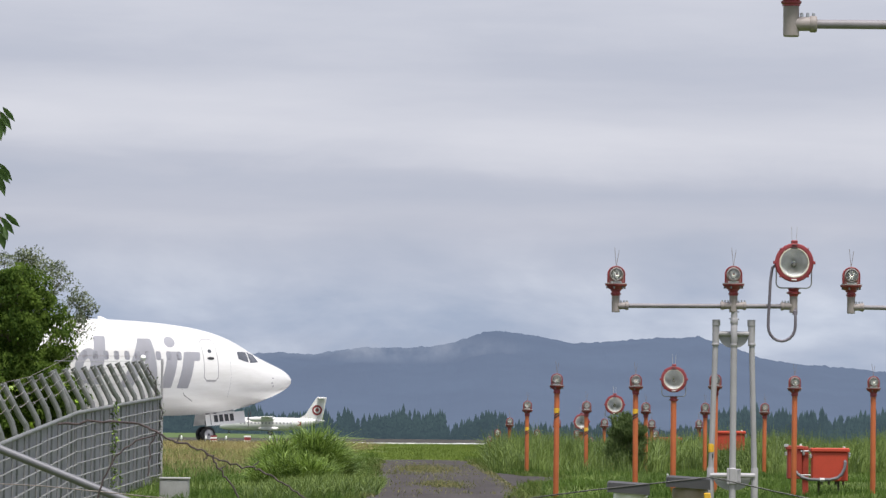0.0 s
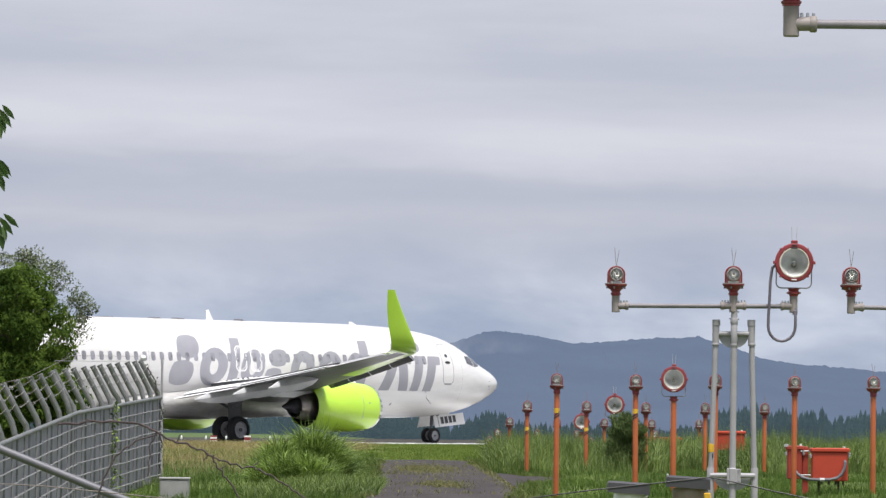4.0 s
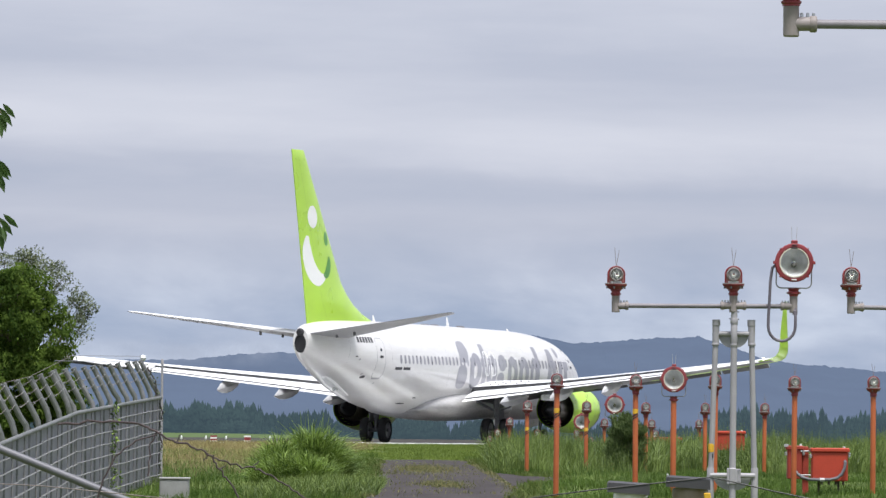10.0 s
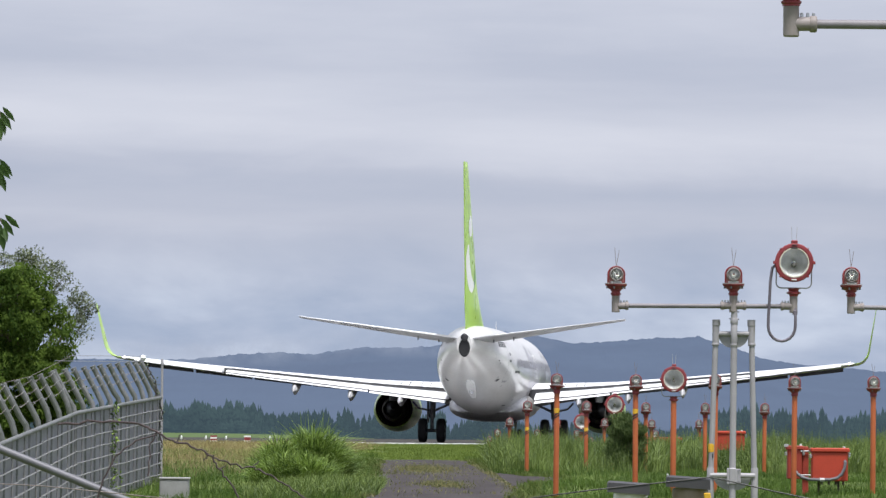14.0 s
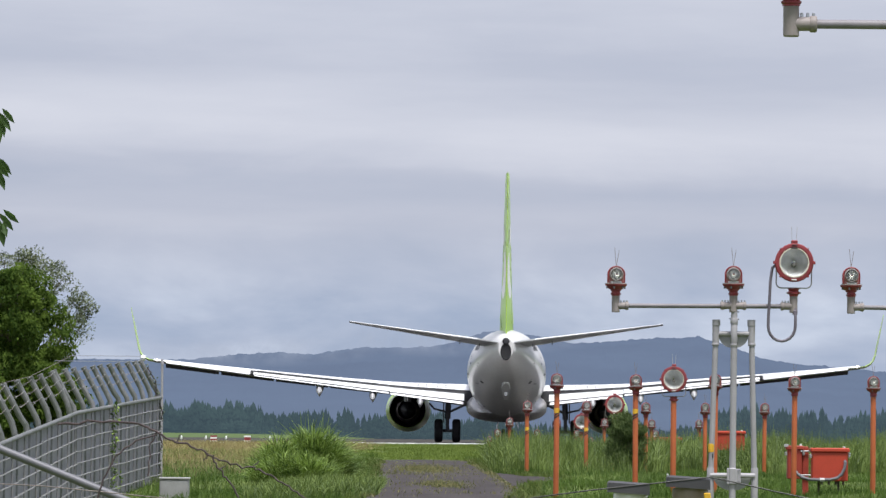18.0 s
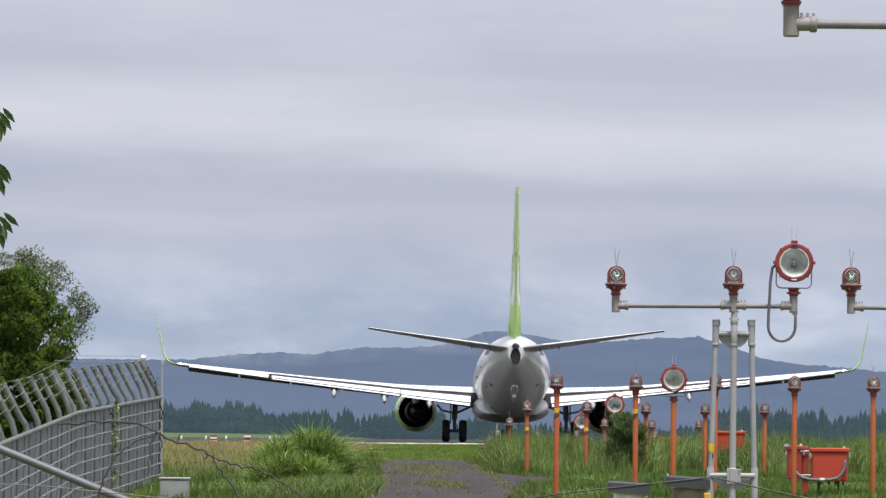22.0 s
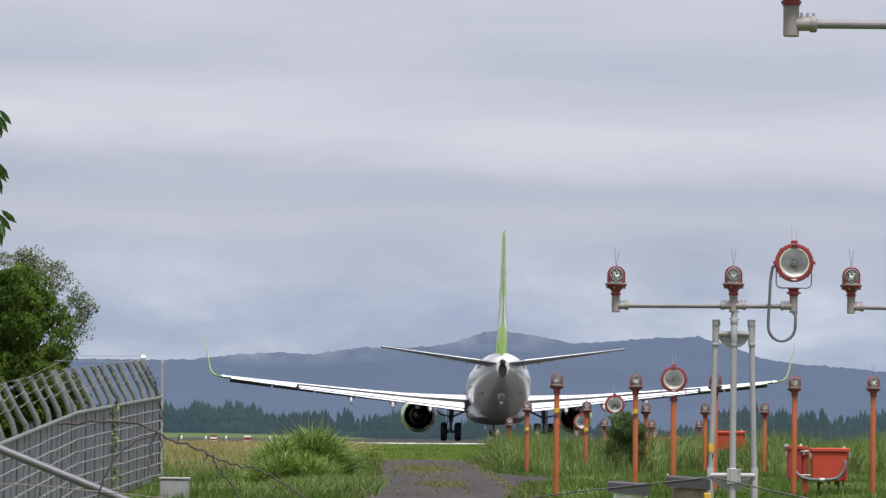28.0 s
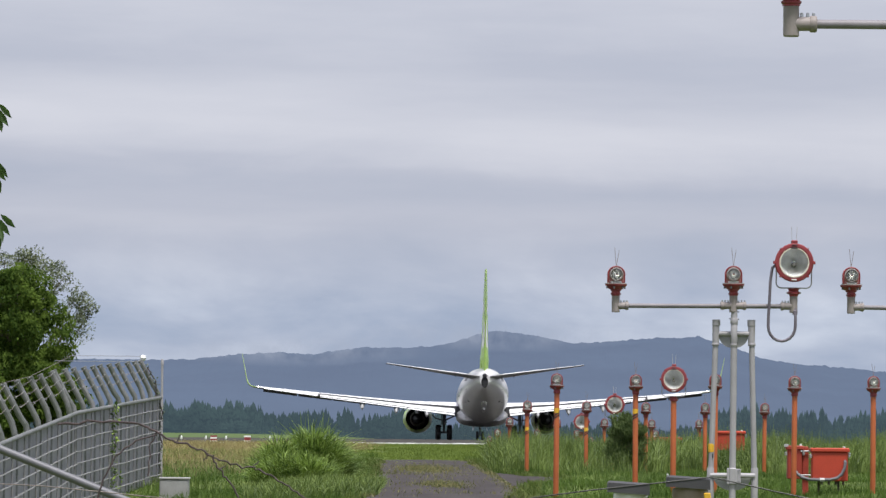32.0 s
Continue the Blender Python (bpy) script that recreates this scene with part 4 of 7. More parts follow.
    part("cowl_seam", g, "seam", e)


def smooth_step(t):
    return t * t * (3 - 2 * t)


def stab_parts(plane, side):
    g = Geo()
    rings = []
    for y in np.linspace(0.35, 7.17, 8):
        t = (y - 0.35) / 6.82
        le, te = 33.70 + t * 5.10, 37.65 + t * 2.10
        rings.append(foil(le, te - le, 0.085, side, y, 4.58 + t * 0.92, -1.3, n=8, camber=-0.005))
    g.loft(rings)
    st = part("tailplane", g, "stab_grey", plane, "grey painted tailplane with white upper skin")
    g = Geo()
    rows = []
    for r, t in zip(rings[1:], np.linspace(0, 1, 8)[1:]):
        rows.append([(p[0], p[1], p[2] + 0.006) for p in r[:len(r) // 2]])
    part("upper_skin", g.loft(rows, caps=False, closed=False), "wing_white", st)
    # hinge plates under the root and the cut of the elevator
    for y, s0 in ((1.2, 36.6), (2.1, 36.9)):
        part("hinge_plate", Geo().box(min(y * side, (y + 0.05) * side), max(y * side, (y + 0.05) * side), GEAR_S - s0 - 0.22, GEAR_S - s0, 4.36 + y * 0.10, 4.56 + y * 0.12, 0.01), "wing_grey", st)
    g = Geo()
    for y0, y1 in zip(np.linspace(1.0, 6.7, 12), np.linspace(1.0, 6.7, 12)[1:]):
        q = []
        for y, d in ((y0, 0.0), (y1, 0.0), (y1, 0.05), (y0, 0.05)):
            t = (y - 0.35) / 6.82
            le, te = 33.70 + t * 5.10, 37.65 + t * 2.10
            q.append((y * side, GEAR_S - (le + 0.70 * (te - le) + d), 4.58 + t * 0.92 + 0.034 * (te - le)))
        g.add(q, [(0, 1, 2, 3)])
    part("elevator_gap", g, "seam", st)


def fin_edges(z):
    """Front and rear station of the fin at a height."""
    t = (z - 5.2) / 7.2
    te = 37.15 + 2.12 * t
    le = np.interp(z, [5.0, 5.35, 5.6, 5.95, 6.4, 6.9, 12.42], [27.6, 29.0, 30.15, 31.3, 32.2, 32.95, 37.82])
    return float(le), float(te)


def fin_half(s, z):
    le, te = fin_edges(z)
    c = min(1, max(0, (s - le) / (te - le)))
    return 5 * np.interp(z, [5.2, 7.0, 12.4], [0.102, 0.100, 0.105]) * (0.2969 * math.sqrt(c) - 0.126 * c - 0.3516 * c * c + 0.2843 * c ** 3 - 0.1015 * c ** 4) * min(te - le, 6.0) + 0.012


def fin_parts(plane):
    g = Geo()
    rings = []
    for z in list(np.linspace(5.0, 7.0, 14)) + list(np.linspace(7.4, 12.36, 12)) + [12.42]:
        le, te = fin_edges(z)
        k = 0.6 if z > 12.4 else 1.0
        fr = [0.5 - 0.5 * math.cos(math.pi * i / 12) for i in range(13)]
        ring = [(fin_half(le + (te - le) * c, z) * k, GEAR_S - (le + (te - le) * c), z) for c in fr]
        ring += [(-p[0], p[1], p[2]) for p in reversed(ring)]
        rings.append(ring)
    g.loft(rings)
    fin = part("fin", g, "plane_green", plane, "tall lime green tail fin")

    def disc(cs, cz, rs, rz, mat, nm, tilt=0.0):
        for side in (1, -1):
            d = Geo()
            vs = [(side * (fin_half(cs, cz) + 0.006), GEAR_S - cs, cz)]
            for rr in (0.5, 1.0):
                for k in range(28):
                    a = 2 * math.pi * k / 28
                    s, z = cs + rs * rr * math.cos(a) + tilt * rz * rr * math.sin(a), cz + rz * rr * math.sin(a)
                    vs.append((side * (fin_half(s, z) + 0.006), GEAR_S - s, z))
            fs = [(0, 1 + k, 1 + (k + 1) % 28) for k in range(28)]
            fs += [(1 + k, 29 + k, 29 + (k + 1) % 28, 1 + (k + 1) % 28) for k in range(28)]
            part(nm, d.add(vs, fs), mat, fin)

    def band(pts, widths, mat, nm):
        """A crescent along (station, height) points."""
        for side in (1, -1):
            d = Geo()
            vs, n = [], 24
            P = [Vector(p) for p in pts]
            for i in range(n + 1):
                t = i / n * (len(P) - 1)
                k = min(int(t), len(P) - 2)
                u = t - k
                p0, p1, p2, p3 = P[max(k - 1, 0)], P[k], P[k + 1], P[min(k + 2, len(P) - 1)]
                q = 0.5 * (2 * p1 + (p2 - p0) * u + (2 * p0 - 5 * p1 + 4 * p2 - p3) * u * u + (3 * p1 - p0 - 3 * p2 + p3) * u ** 3)
                dq = (p2 - p1).normalized() if u in (0, 1) else (0.5 * ((p2 - p0) + 2 * (2 * p0 - 5 * p1 + 4 * p2 - p3) * u + 3 * (3 * p1 - p0 - 3 * p2 + p3) * u * u)).normalized()
                w = float(np.interp(i / n, np.linspace(0, 1, len(widths)), widths)) / 2
                nn = Vector((-dq.y, dq.x))
                for sg in (-1, -0.33, 0.33, 1):
                    s, z = q + nn * w * sg
                    vs.append((side * (fin_half(s, z) + 0.006), GEAR_S - s, z))
            fs = [(i * 4 + j, i * 4 + j + 1, i * 4 + j + 5, i * 4 + j + 4) for i in range(n) for j in range(3)]
            part(nm, d.add(vs, fs), mat, fin)
    disc(36.95, 9.62, 0.52, 0.48, "white", "white_dot", 0.15)
    disc(35.35, 8.74, 0.26, 0.31, "dark_green", "green_dot", 0.12)
    band([(37.42, 8.80), (37.46, 8.26), (37.18, 7.68), (36.66, 7.22), (36.0, 7.0), (35.35, 7.12)], [0.25, 0.85, 0.92, 0.85, 0.62, 0.10], "white", "white_crescent")
    band([(35.02, 7.98), (35.02, 7.60), (35.25, 7.27), (35.6, 7.16)], [0.15, 0.52, 0.48, 0.10], "dark_green", "green_crescent")
    # rudder hinge line, tip seam
    g = Geo()
    for side in (1, -1):
        prev = None
        for z in np.linspace(5.4, 12.1, 14):
            le, te = fin_edges(z)
            s = te - (te - le) * np.interp(z, [5.4, 6.9, 12.1], [0.27, 0.33, 0.36])
            p, q = (side * (fin_half(s, z) + 0.003), GEAR_S - s, z), (side * (fin_half(s + 0.02, z) + 0.003), GEAR_S - s - 0.02, z)
            if prev:
                g.add([prev[0], prev[1], q, p], [(0, 1, 2, 3)])
            prev = (p, q)
        for z, a, b in ((9.05, 0.30, 0.62), (12.02, 0.15, 0.75)):
            le, te = fin_edges(z)
            s0, s1 = te - (te - le) * b, te - (te - le) * a
            g.add([(side * (fin_half(s, zz) + 0.004), GEAR_S - s, zz) for s, zz in ((s0, z - 0.025), (s1, z - 0.025), (s1, z + 0.025), (s0, z + 0.025))], [(0, 1, 2, 3)])
    part("rudder_seam", g, "seam_green", fin)


def wheel(parent, x, y, r, w):
    """A tyre on a rim, at its axle."""
    ob = new("wheel")
    ob.parent = parent
    ob.matrix_basis = pose(x, y, r)
    h = w / 2
    part("tyre", Geo().lathe([(r * 0.62, -h * 0.8), (r * 0.8, -h), (r * 0.95, -h * 0.82), (r, -h * 0.4), (r, h * 0.4), (r * 0.95, h * 0.82), (r * 0.8, h), (r * 0.62, h * 0.8)], 28, axis="x"), "tyre", ob)
    g = Geo().lathe([(0.02, -h * 0.55), (r * 0.2, -h * 0.6), (r * 0.32, -h * 0.35), (r * 0.55, -h * 0.4), (r * 0.63, -h * 0.8), (r * 0.63, h * 0.8), (r * 0.55, h * 0.4), (r * 0.32, h * 0.35), (r * 0.2, h * 0.6), (0.02, h * 0.55)], 24, axis="x", caps=True)
    for k in range(6):
        a = k * math.pi / 3
        g.lathe([(0.03, -h * 0.48), (0.03, h * 0.48)], 6, (0, r * 0.44 * math.cos(a), r * 0.44 * math.sin(a)), "x", caps=True)
    part("rim", g, "rim", ob)
    return ob


def build_airliner():
    plane = thing("airliner", "white twin-engine airliner with lime green tail, engines and winglets", "airliner")
    st = sorted(set(list(np.linspace(0, 3, 19)) + list(np.linspace(3, 9, 19)) + list(np.linspace(9, 26, 18)) + list(np.linspace(26, 37.9, 34))))
    rings = []
    for s in st:
        lo, hi, w = section(s)
        c, h = (lo + hi) / 2, (hi - lo) / 2
        ring = []
        for k in range(80):
            a = 2 * math.pi * k / 80
            ca, sa = math.cos(a), math.sin(a)
            ring.append((w * ca, GEAR_S - s, c + h * sa))
        rings.append(ring)
    body = part("fuselage", Geo().loft(rings), "plane_white", plane)
    # exhaust of the tail cone
    g = Geo().lathe([(0.26, GEAR_S - 37.80), (0.25, GEAR_S - 37.96), (0.21, GEAR_S - 37.97), (0.20, GEAR_S - 37.93), (0.01, GEAR_S - 37.92)], 22, (0, 0, 4.22), "y", 1.0, 1.55, caps=True)
    part("tail_exhaust", g, "tyre", plane, "dark oval exhaust in the tail cone")
    part("tail_light", Geo().lathe([(0.17, GEAR_S - 37.72), (0.165, GEAR_S - 37.98), (0.11, GEAR_S - 38.02)], 14, (0, 0, 4.70), "y", caps=True), "engine_dark", plane)
    # wing to body fairing
    rings = []
    for s in np.linspace(12.6, 25.6, 22):
        t = (s - 12.6) / 13.0
        k = math.sin(math.pi * min(1, max(0, t))) ** 0.45
        w, lo, hi = 1.2 + 0.76 * k, 1.42 - 0.42 * k, 1.5 + 1.0 * k
        c, h = (lo + hi) / 2, (hi - lo) / 2
        rings.append([(w * math.copysign(abs(math.cos(a)) ** 0.8, math.cos(a)), GEAR_S - s, c + h * math.copysign(abs(math.sin(a)) ** 0.8, math.sin(a))) for a in [2 * math.pi * q / 28 for q in range(28)]])
    part("wing_root_fairing", Geo().loft(rings), "fairing_dirty", plane, "greyish wing root fairing with a streaky tone")
    for side in (1, -1):
        wing_parts(plane, side)
        stab_parts(plane, side)
    fin_parts(plane)
    for side in (1, -1):
        # cabin windows, with gaps at the doors
        s = 6.5
        while s < 30.3:
            if not (16.45 < s < 16.6):
                g = Geo()
                skin_patch(g, ((s - 0.13, 3.46), (s + 0.13, 3.46), (s + 0.13, 3.84), (s - 0.13, 3.84)), side, 0.010, 0.55, 4)
                part("cabin_window", g, "window_grey", body)
            s += 0.508
        # doors
        for nm, s0, s1, z0, z1 in (("door", 4.56, 5.28, 2.64, 4.36), ("door", 31.62, 32.48, 2.82, 4.53)):
            g = Geo()
            r = 0.12
            pts = [(s0 + r, z0), (s1 - r, z0), (s1, z0 + r), (s1, z1 - r), (s1 - r, z1), (s0 + r, z1), (s0, z1 - r), (s0, z0 + r), (s0 + r, z0)]
            skin_line(g, pts, side, 0.035)
            skin_line(g, [(s0 + r, z0 - 0.03), (s1 - r, z0 - 0.03)], side, 0.06)
            d = part(nm, g, "seam", body, "closed cabin door with a grey sill")
            g = Geo()
            m = (s0 + s1) / 2
            skin_patch(g, ((m - 0.1, z1 - 0.58), (m + 0.1, z1 - 0.58), (m + 0.1, z1 - 0.42), (m - 0.1, z1 - 0.42)), side, 0.010, 1.0, 4)
            part("door_window", g, "pane_dark", d)
            g = Geo()
            skin_patch(g, ((m - 0.18, z1 - 0.86), (m + 0.18, z1 - 0.86), (m + 0.18, z1 - 0.74), (m - 0.18, z1 - 0.74)), side, 0.012, 0.8, 4)
            part("door_handle", g, "engine_dark", d)
        for s0 in (17.38, 18.30):
            g = Geo()
            z0, z1, s1, r = 3.08, 4.12, s0 - 0.62, 0.12
            pts = [(s0 - r, z0), (s1 + r, z0), (s1, z0 + r), (s1, z1 - r), (s1 + r, z1), (s0 - r, z1), (s0, z1 - r), (s0, z0 + r), (s0 - r, z0)]
            skin_line(g, pts, side, 0.05, 0.012)
            skin_line(g, [(p[0] + (0.07 if p[0] < (s0 + s1) / 2 else -0.07), p[1] + (0.07 if p[1] < 3.6 else -0.07)) for p in pts], side, 0.025, 0.012)
            part("emergency_exit", g, "white", body, "white outlined overwing exit")
        # the name, as plain slanted grey shapes: rings, discs and bars
        def slanted(a, b, z0, z1, rd, a1=None, b1=None):
            k0, k1 = -0.22 * (z0 - 3.2), -0.22 * (z1 - 3.2)
            a1, b1 = a if a1 is None else a1, b if b1 is None else b1
            part("livery_shape", skin_patch(Geo(), ((a + k0, z0), (b + k0, z0), (b1 + k1, z1), (a1 + k1, z1)), side, 0.007, rd, 12), "letter_grey", body)

        for a, b, z0, z1 in ((20.50, 18.84, 2.44, 4.06), (18.02, 16.58, 2.46, 4.00), (14.98, 13.52, 2.44, 3.98), (13.28, 11.82, 2.42, 3.98), (11.58, 10.42, 2.42, 3.94)):
            part("livery_shape", skin_ring(Geo(), (a + b) / 2, (z0 + z1) / 2, (a - b) / 2, (z1 - z0) / 2, 0.30, 0.42, side), "letter_grey", body)
        for a, b, z0, z1, rd in ((21.95, 20.62, 3.58, 4.58, 0.75), (22.25, 20.85, 2.44, 3.50, 0.75), (16.30, 15.28, 3.28, 4.02, 0.7), (16.50, 15.48, 2.44, 3.22, 0.7),
                                 (18.72, 18.14, 2.48, 4.48, 0.06), (10.76, 10.20, 2.42, 4.46, 0.06), (7.20, 6.66, 2.30, 3.83, 0.05), (6.38, 5.82, 2.29, 3.83, 0.05), (6.02, 5.54, 3.44, 3.82, 0.3)):
            slanted(a, b, z0, z1, rd)
        slanted(9.20, 8.52, 2.31, 4.37, 0.03, 8.63, 8.15)
        slanted(7.93, 7.34, 2.30, 4.37, 0.03, 8.56, 7.99)
        part("livery_shape", skin_patch(Geo(), ((7.14, 4.00), (6.60, 4.00), (6.54, 4.46), (7.08, 4.46)), side, 0.007, 1.0, 6), "letter_grey", body)
        # registration and type marks as plain bars
        for k in range(6):
            s = 34.22 - k * 0.27
            g = skin_patch(Geo(), ((s, 4.32), (s - 0.20, 4.32), (s - 0.23, 4.57), (s - 0.03, 4.57)), side, 0.004, 0.1, 2)
            part("marking_bar", g, "ink", body)
        for s0, s1 in ((30.55, 29.75), (29.6, 28.75)):
            part("marking_bar", skin_patch(Geo(), ((s0, 3.19), (s1, 3.19), (s1 - 0.03, 3.31), (s0 - 0.03, 3.31)), side, 0.009, 0.1, 2), "ink", body)
        # flight deck windows
        for q in (((2.19, 3.42), (2.77, 3.38), (2.75, 3.85), (2.35, 3.74)), ((2.84, 3.39), (3.43, 3.55), (3.40, 3.86), (2.82, 3.85))):
            part("cockpit_window", skin_patch(Geo(), q, side, 0.010, 0.12, 6), "pane_dark", body)
        # probes, ports, drains, panel seams
        for s, z, w, h in ((1.45, 2.75, 0.16, 0.05), (1.5, 2.55, 0.14, 0.07), (1.42, 2.42, 0.09, 0.09), (5.9, 3.35, 0.05, 0.05), (9.3, 1.72, 0.32, 0.05), (8.2, 1.72, 0.14, 0.12)):
            part("skin_port", skin_patch(Geo(), ((s - w / 2, z - h / 2), (s + w / 2, z - h / 2), (s + w / 2, z + h / 2), (s - w / 2, z + h / 2)), side, 0.012, 0.8, 3), "seam", body)
        for s, z, w, h in ((33.1, 2.86, 0.34, 0.13), (34.3, 3.72, 0.24, 0.05), (26.9, 2.0, 0.4, 0.05), (27.8, 1.75, 0.9, 0.05)):
            part("vent", skin_patch(Geo(), ((s - w / 2, z - h / 2), (s + w / 2, z - h / 2), (s + w / 2, z + h / 2), (s - w / 2, z + h / 2)), side, 0.012, 0.7, 3), "engine_dark", body)
        for s, z, w, h in ((33.3, 2.98, 0.20, 0.05), (34.0, 3.60, 0.22, 0.06), (31.9, 2.62, 0.12, 0.06)):
            part("scuff", skin_patch(Geo(), ((s - w / 2, z - h / 2), (s + w / 2, z - h / 2 - 0.03), (s + w / 2 - 0.05, z + h / 2), (s - w / 2 + 0.08, z + h / 2 + 0.02)), side, 0.006, 0.9, 4), "seam", body)
        part("skin_seam", skin_line(Geo(), [(5.6, 1.75), (6.1, 2.0), (6.35, 2.35)], side, 0.025), "wing_grey", body)
        for s in (3.9, 12.0, 23.5, 30.9, 34.9):
            part("skin_seam", skin_line(Geo(), [(s, 1.9 if s < 29 else 3.4), (s, 4.7)], side, 0.008), "window_grey", body)
    # blade aerials and beacon along the back and belly
    for s, h, z in ((28.3, 0.30, 5.29), (18.05, 0.44, 5.25), (9.2, 0.13, 5.18)):
        g = Geo()
        g.loft([[(0.02, GEAR_S - s, z), (0.0, GEAR_S - s + 0.22, z), (-0.02, GEAR_S - s, z), (0, GEAR_S - s - 0.22, z)],
                [(0.008, GEAR_S - s - 0.15, z + h), (0, GEAR_S - s - 0.08, z + h), (-0.008, GEAR_S - s - 0.15, z + h), (0, GEAR_S - s - 0.24, z + h)]])
        part("blade_aerial", g, "white", plane)
    for s, k in ((24.5, 2.2), (21.4, 1.1), (20.0, 1.0), (16.3, 0.6)):
        part("aerial_pad", Geo().lathe([(0.001, 0.06), (0.3, 0.05), (0.5, -0.03)], 16, (0, GEAR_S - s, 5.27), "z", 0.5, k), "wing_grey", plane, "low dark aerial pad on the roof")
    g = Geo().loft([[(0.02, GEAR_S - 11.0, 1.13), (0.0, GEAR_S - 10.75, 1.13), (-0.02, GEAR_S - 11.0, 1.13), (0, GEAR_S - 11.25, 1.13)],
                    [(0.008, GEAR_S - 11.25, 0.75), (0, GEAR_S - 11.15, 0.75), (-0.008, GEAR_S - 11.25, 0.75), (0, GEAR_S - 11.35, 0.75)]])
    part("blade_aerial", g, "white", plane)
    # tail skid: a faired shoe under the tail cone with a dark worn sole
    skid = part("tail_skid", Geo().loft([[(k * x_, GEAR_S - s_, section(s_)[0] + dz) for x_, dz in ((-0.17, 0.06), (-0.15, -0.10 * k), (0.15, -0.10 * k), (0.17, 0.06))]
                                         for s_, k in ((31.9, 0.55), (32.9, 1.0), (33.9, 1.25), (34.5, 1.1), (34.8, 0.6))]), "white", plane, "white tail skid fairing")
    part("shoe", Geo().box(-0.08, 0.08, GEAR_S - 33.55, GEAR_S - 33.25, section(33.4)[0] - 0.24, section(33.4)[0] - 0.08, 0.02), "steel", skid, "worn metal skid shoe")
    for x_ in (-0.42, 0.42):
        part("keel_seam", Geo().tube([(x_ * (1 - 0.09 * (s_ - 28)), GEAR_S - s_, section(s_)[0] + 0.015 + 0.045 * (1 - 0.09 * (s_ - 28)) ** 2) for s_ in np.arange(28.0, 33.0, 0.5)], 0.012, 6), "seam", plane)
    # landing gear
    wheels = []
    for side in (1, -1):
        g = Geo().tube([(2.86 * side, 0.0, 0.55), (2.86 * side, 0.02, 1.25)], 0.085, 12)
        g.tube([(2.86 * side, 0.02, 1.15), (2.80 * side, 0.05, 2.35)], 0.14, 12)
        g.tube([((2.86 - 0.62) * side, 0, 0.57), ((2.86 + 0.62) * side, 0, 0.57)], 0.08, 10)
        leg = part("main_leg", g, "gear_metal", plane, "grey main undercarriage leg")
        g = Geo().tube([(2.84 * side, -0.02, 1.45), (1.55 * side, -0.10, 2.05)], 0.06, 8)
        g.tube([(2.86 * side, 0.12, 0.75), (2.86 * side, 0.34, 1.05), (2.86 * side, 0.12, 1.35)], 0.045, 8)
        g.tube([(2.95 * side, -0.08, 1.5), (3.5 * side, -0.2, 1.62), (3.75 * side, -0.1, 1.9)], 0.05, 8)
        part("brace", g, "gear_metal", leg)
        g = Geo().box(min(3.02 * side, 3.08 * side), max(3.02 * side, 3.08 * side), -0.35, 0.45, 0.95, 2.2, 0.02)
        part("gear_door", g, "wing_grey", leg)
        for dx in (-0.43, 0.43):
            wheels.append(wheel(plane, 2.86 * side + dx, 0, 0.57, 0.40))
    ny = GEAR_S - 4.14
    g = Geo().tube([(0, ny, 0.34), (0, ny + 0.05, 0.9)], 0.055, 10)
    g.tube([(0, ny + 0.05, 0.8), (0, ny + 0.12, 1.6)], 0.085, 10)
    g.tube([(-0.3, ny, 0.345), (0.3, ny, 0.345)], 0.05, 8)
    g.tube([(0, ny + 0.1, 1.0), (0, ny + 0.8, 1.5)], 0.045, 8)
    nl = part("nose_leg", g, "gear_metal", plane, "grey nose undercarriage leg")
    part("taxi_light", Geo().lathe([(0.02, ny + 0.16), (0.09, ny + 0.2), (0.1, ny + 0.24)], 14, (0, 0, 1.05), "y", caps=True), "reflector", nl)
    for dx in (-0.2, 0.2):
        wheels.append(wheel(plane, dx, ny, 0.345, 0.20))
    for side in (1, -1):
        g = Geo()
        x0, x1 = 0.42 * side, 0.56 * side
        z0, z1 = 0.70, 1.20
        ya, yb, sl = GEAR_S - 4.42, GEAR_S - 2.50, 0.17
        g.add([(x1, ya, z0), (x1, yb, z0 + sl), (x0, yb, z1 + sl), (x0, ya, z1 - 0.02), (x1 - 0.03 * side, ya, z0), (x1 - 0.03 * side, yb, z0 + sl), (x0 - 0.03 * side, yb, z1 + sl), (x0 - 0.03 * side, ya, z1 - 0.02)],
              [(0, 1, 2, 3), (7, 6, 5, 4), (0, 4, 5, 1), (1, 5, 6, 2), (2, 6, 7, 3), (3, 7, 4, 0)])
        d = part("nose_gear_door", g, "plane_white", plane, "white nose gear door with black marks", smooth=False)
        # four plain bars where the door is marked
        for k in range(4):
            a = ya + 0.40 + k * 0.26
            q = Geo()
            vs = []
            for yy, t in ((a, 0.26), (a + 0.19, 0.26), (a + 0.19, 0.86), (a, 0.86)):
                lift = (yy - ya) / (yb - ya) * sl
                vs.append((x1 + (x0 - x1) * t + 0.012 * side, yy, z0 + lift + (z1 - z0) * t + 0.004))
            part("marking_bar", q.add(vs, [(0, 1, 2, 3)]), "ink", d, smooth=False)
        q = Geo()
        vs = []
        for yy, t in ((ya + 0.22, 0.03), (ya + 0.25, 0.03), (ya + 0.25, 0.97), (ya + 0.22, 0.97)):
            lift = (yy - ya) / (yb - ya) * sl
            vs.append((x1 + (x0 - x1) * t + 0.012 * side, yy, z0 + lift + (z1 - z0) * t + 0.004))
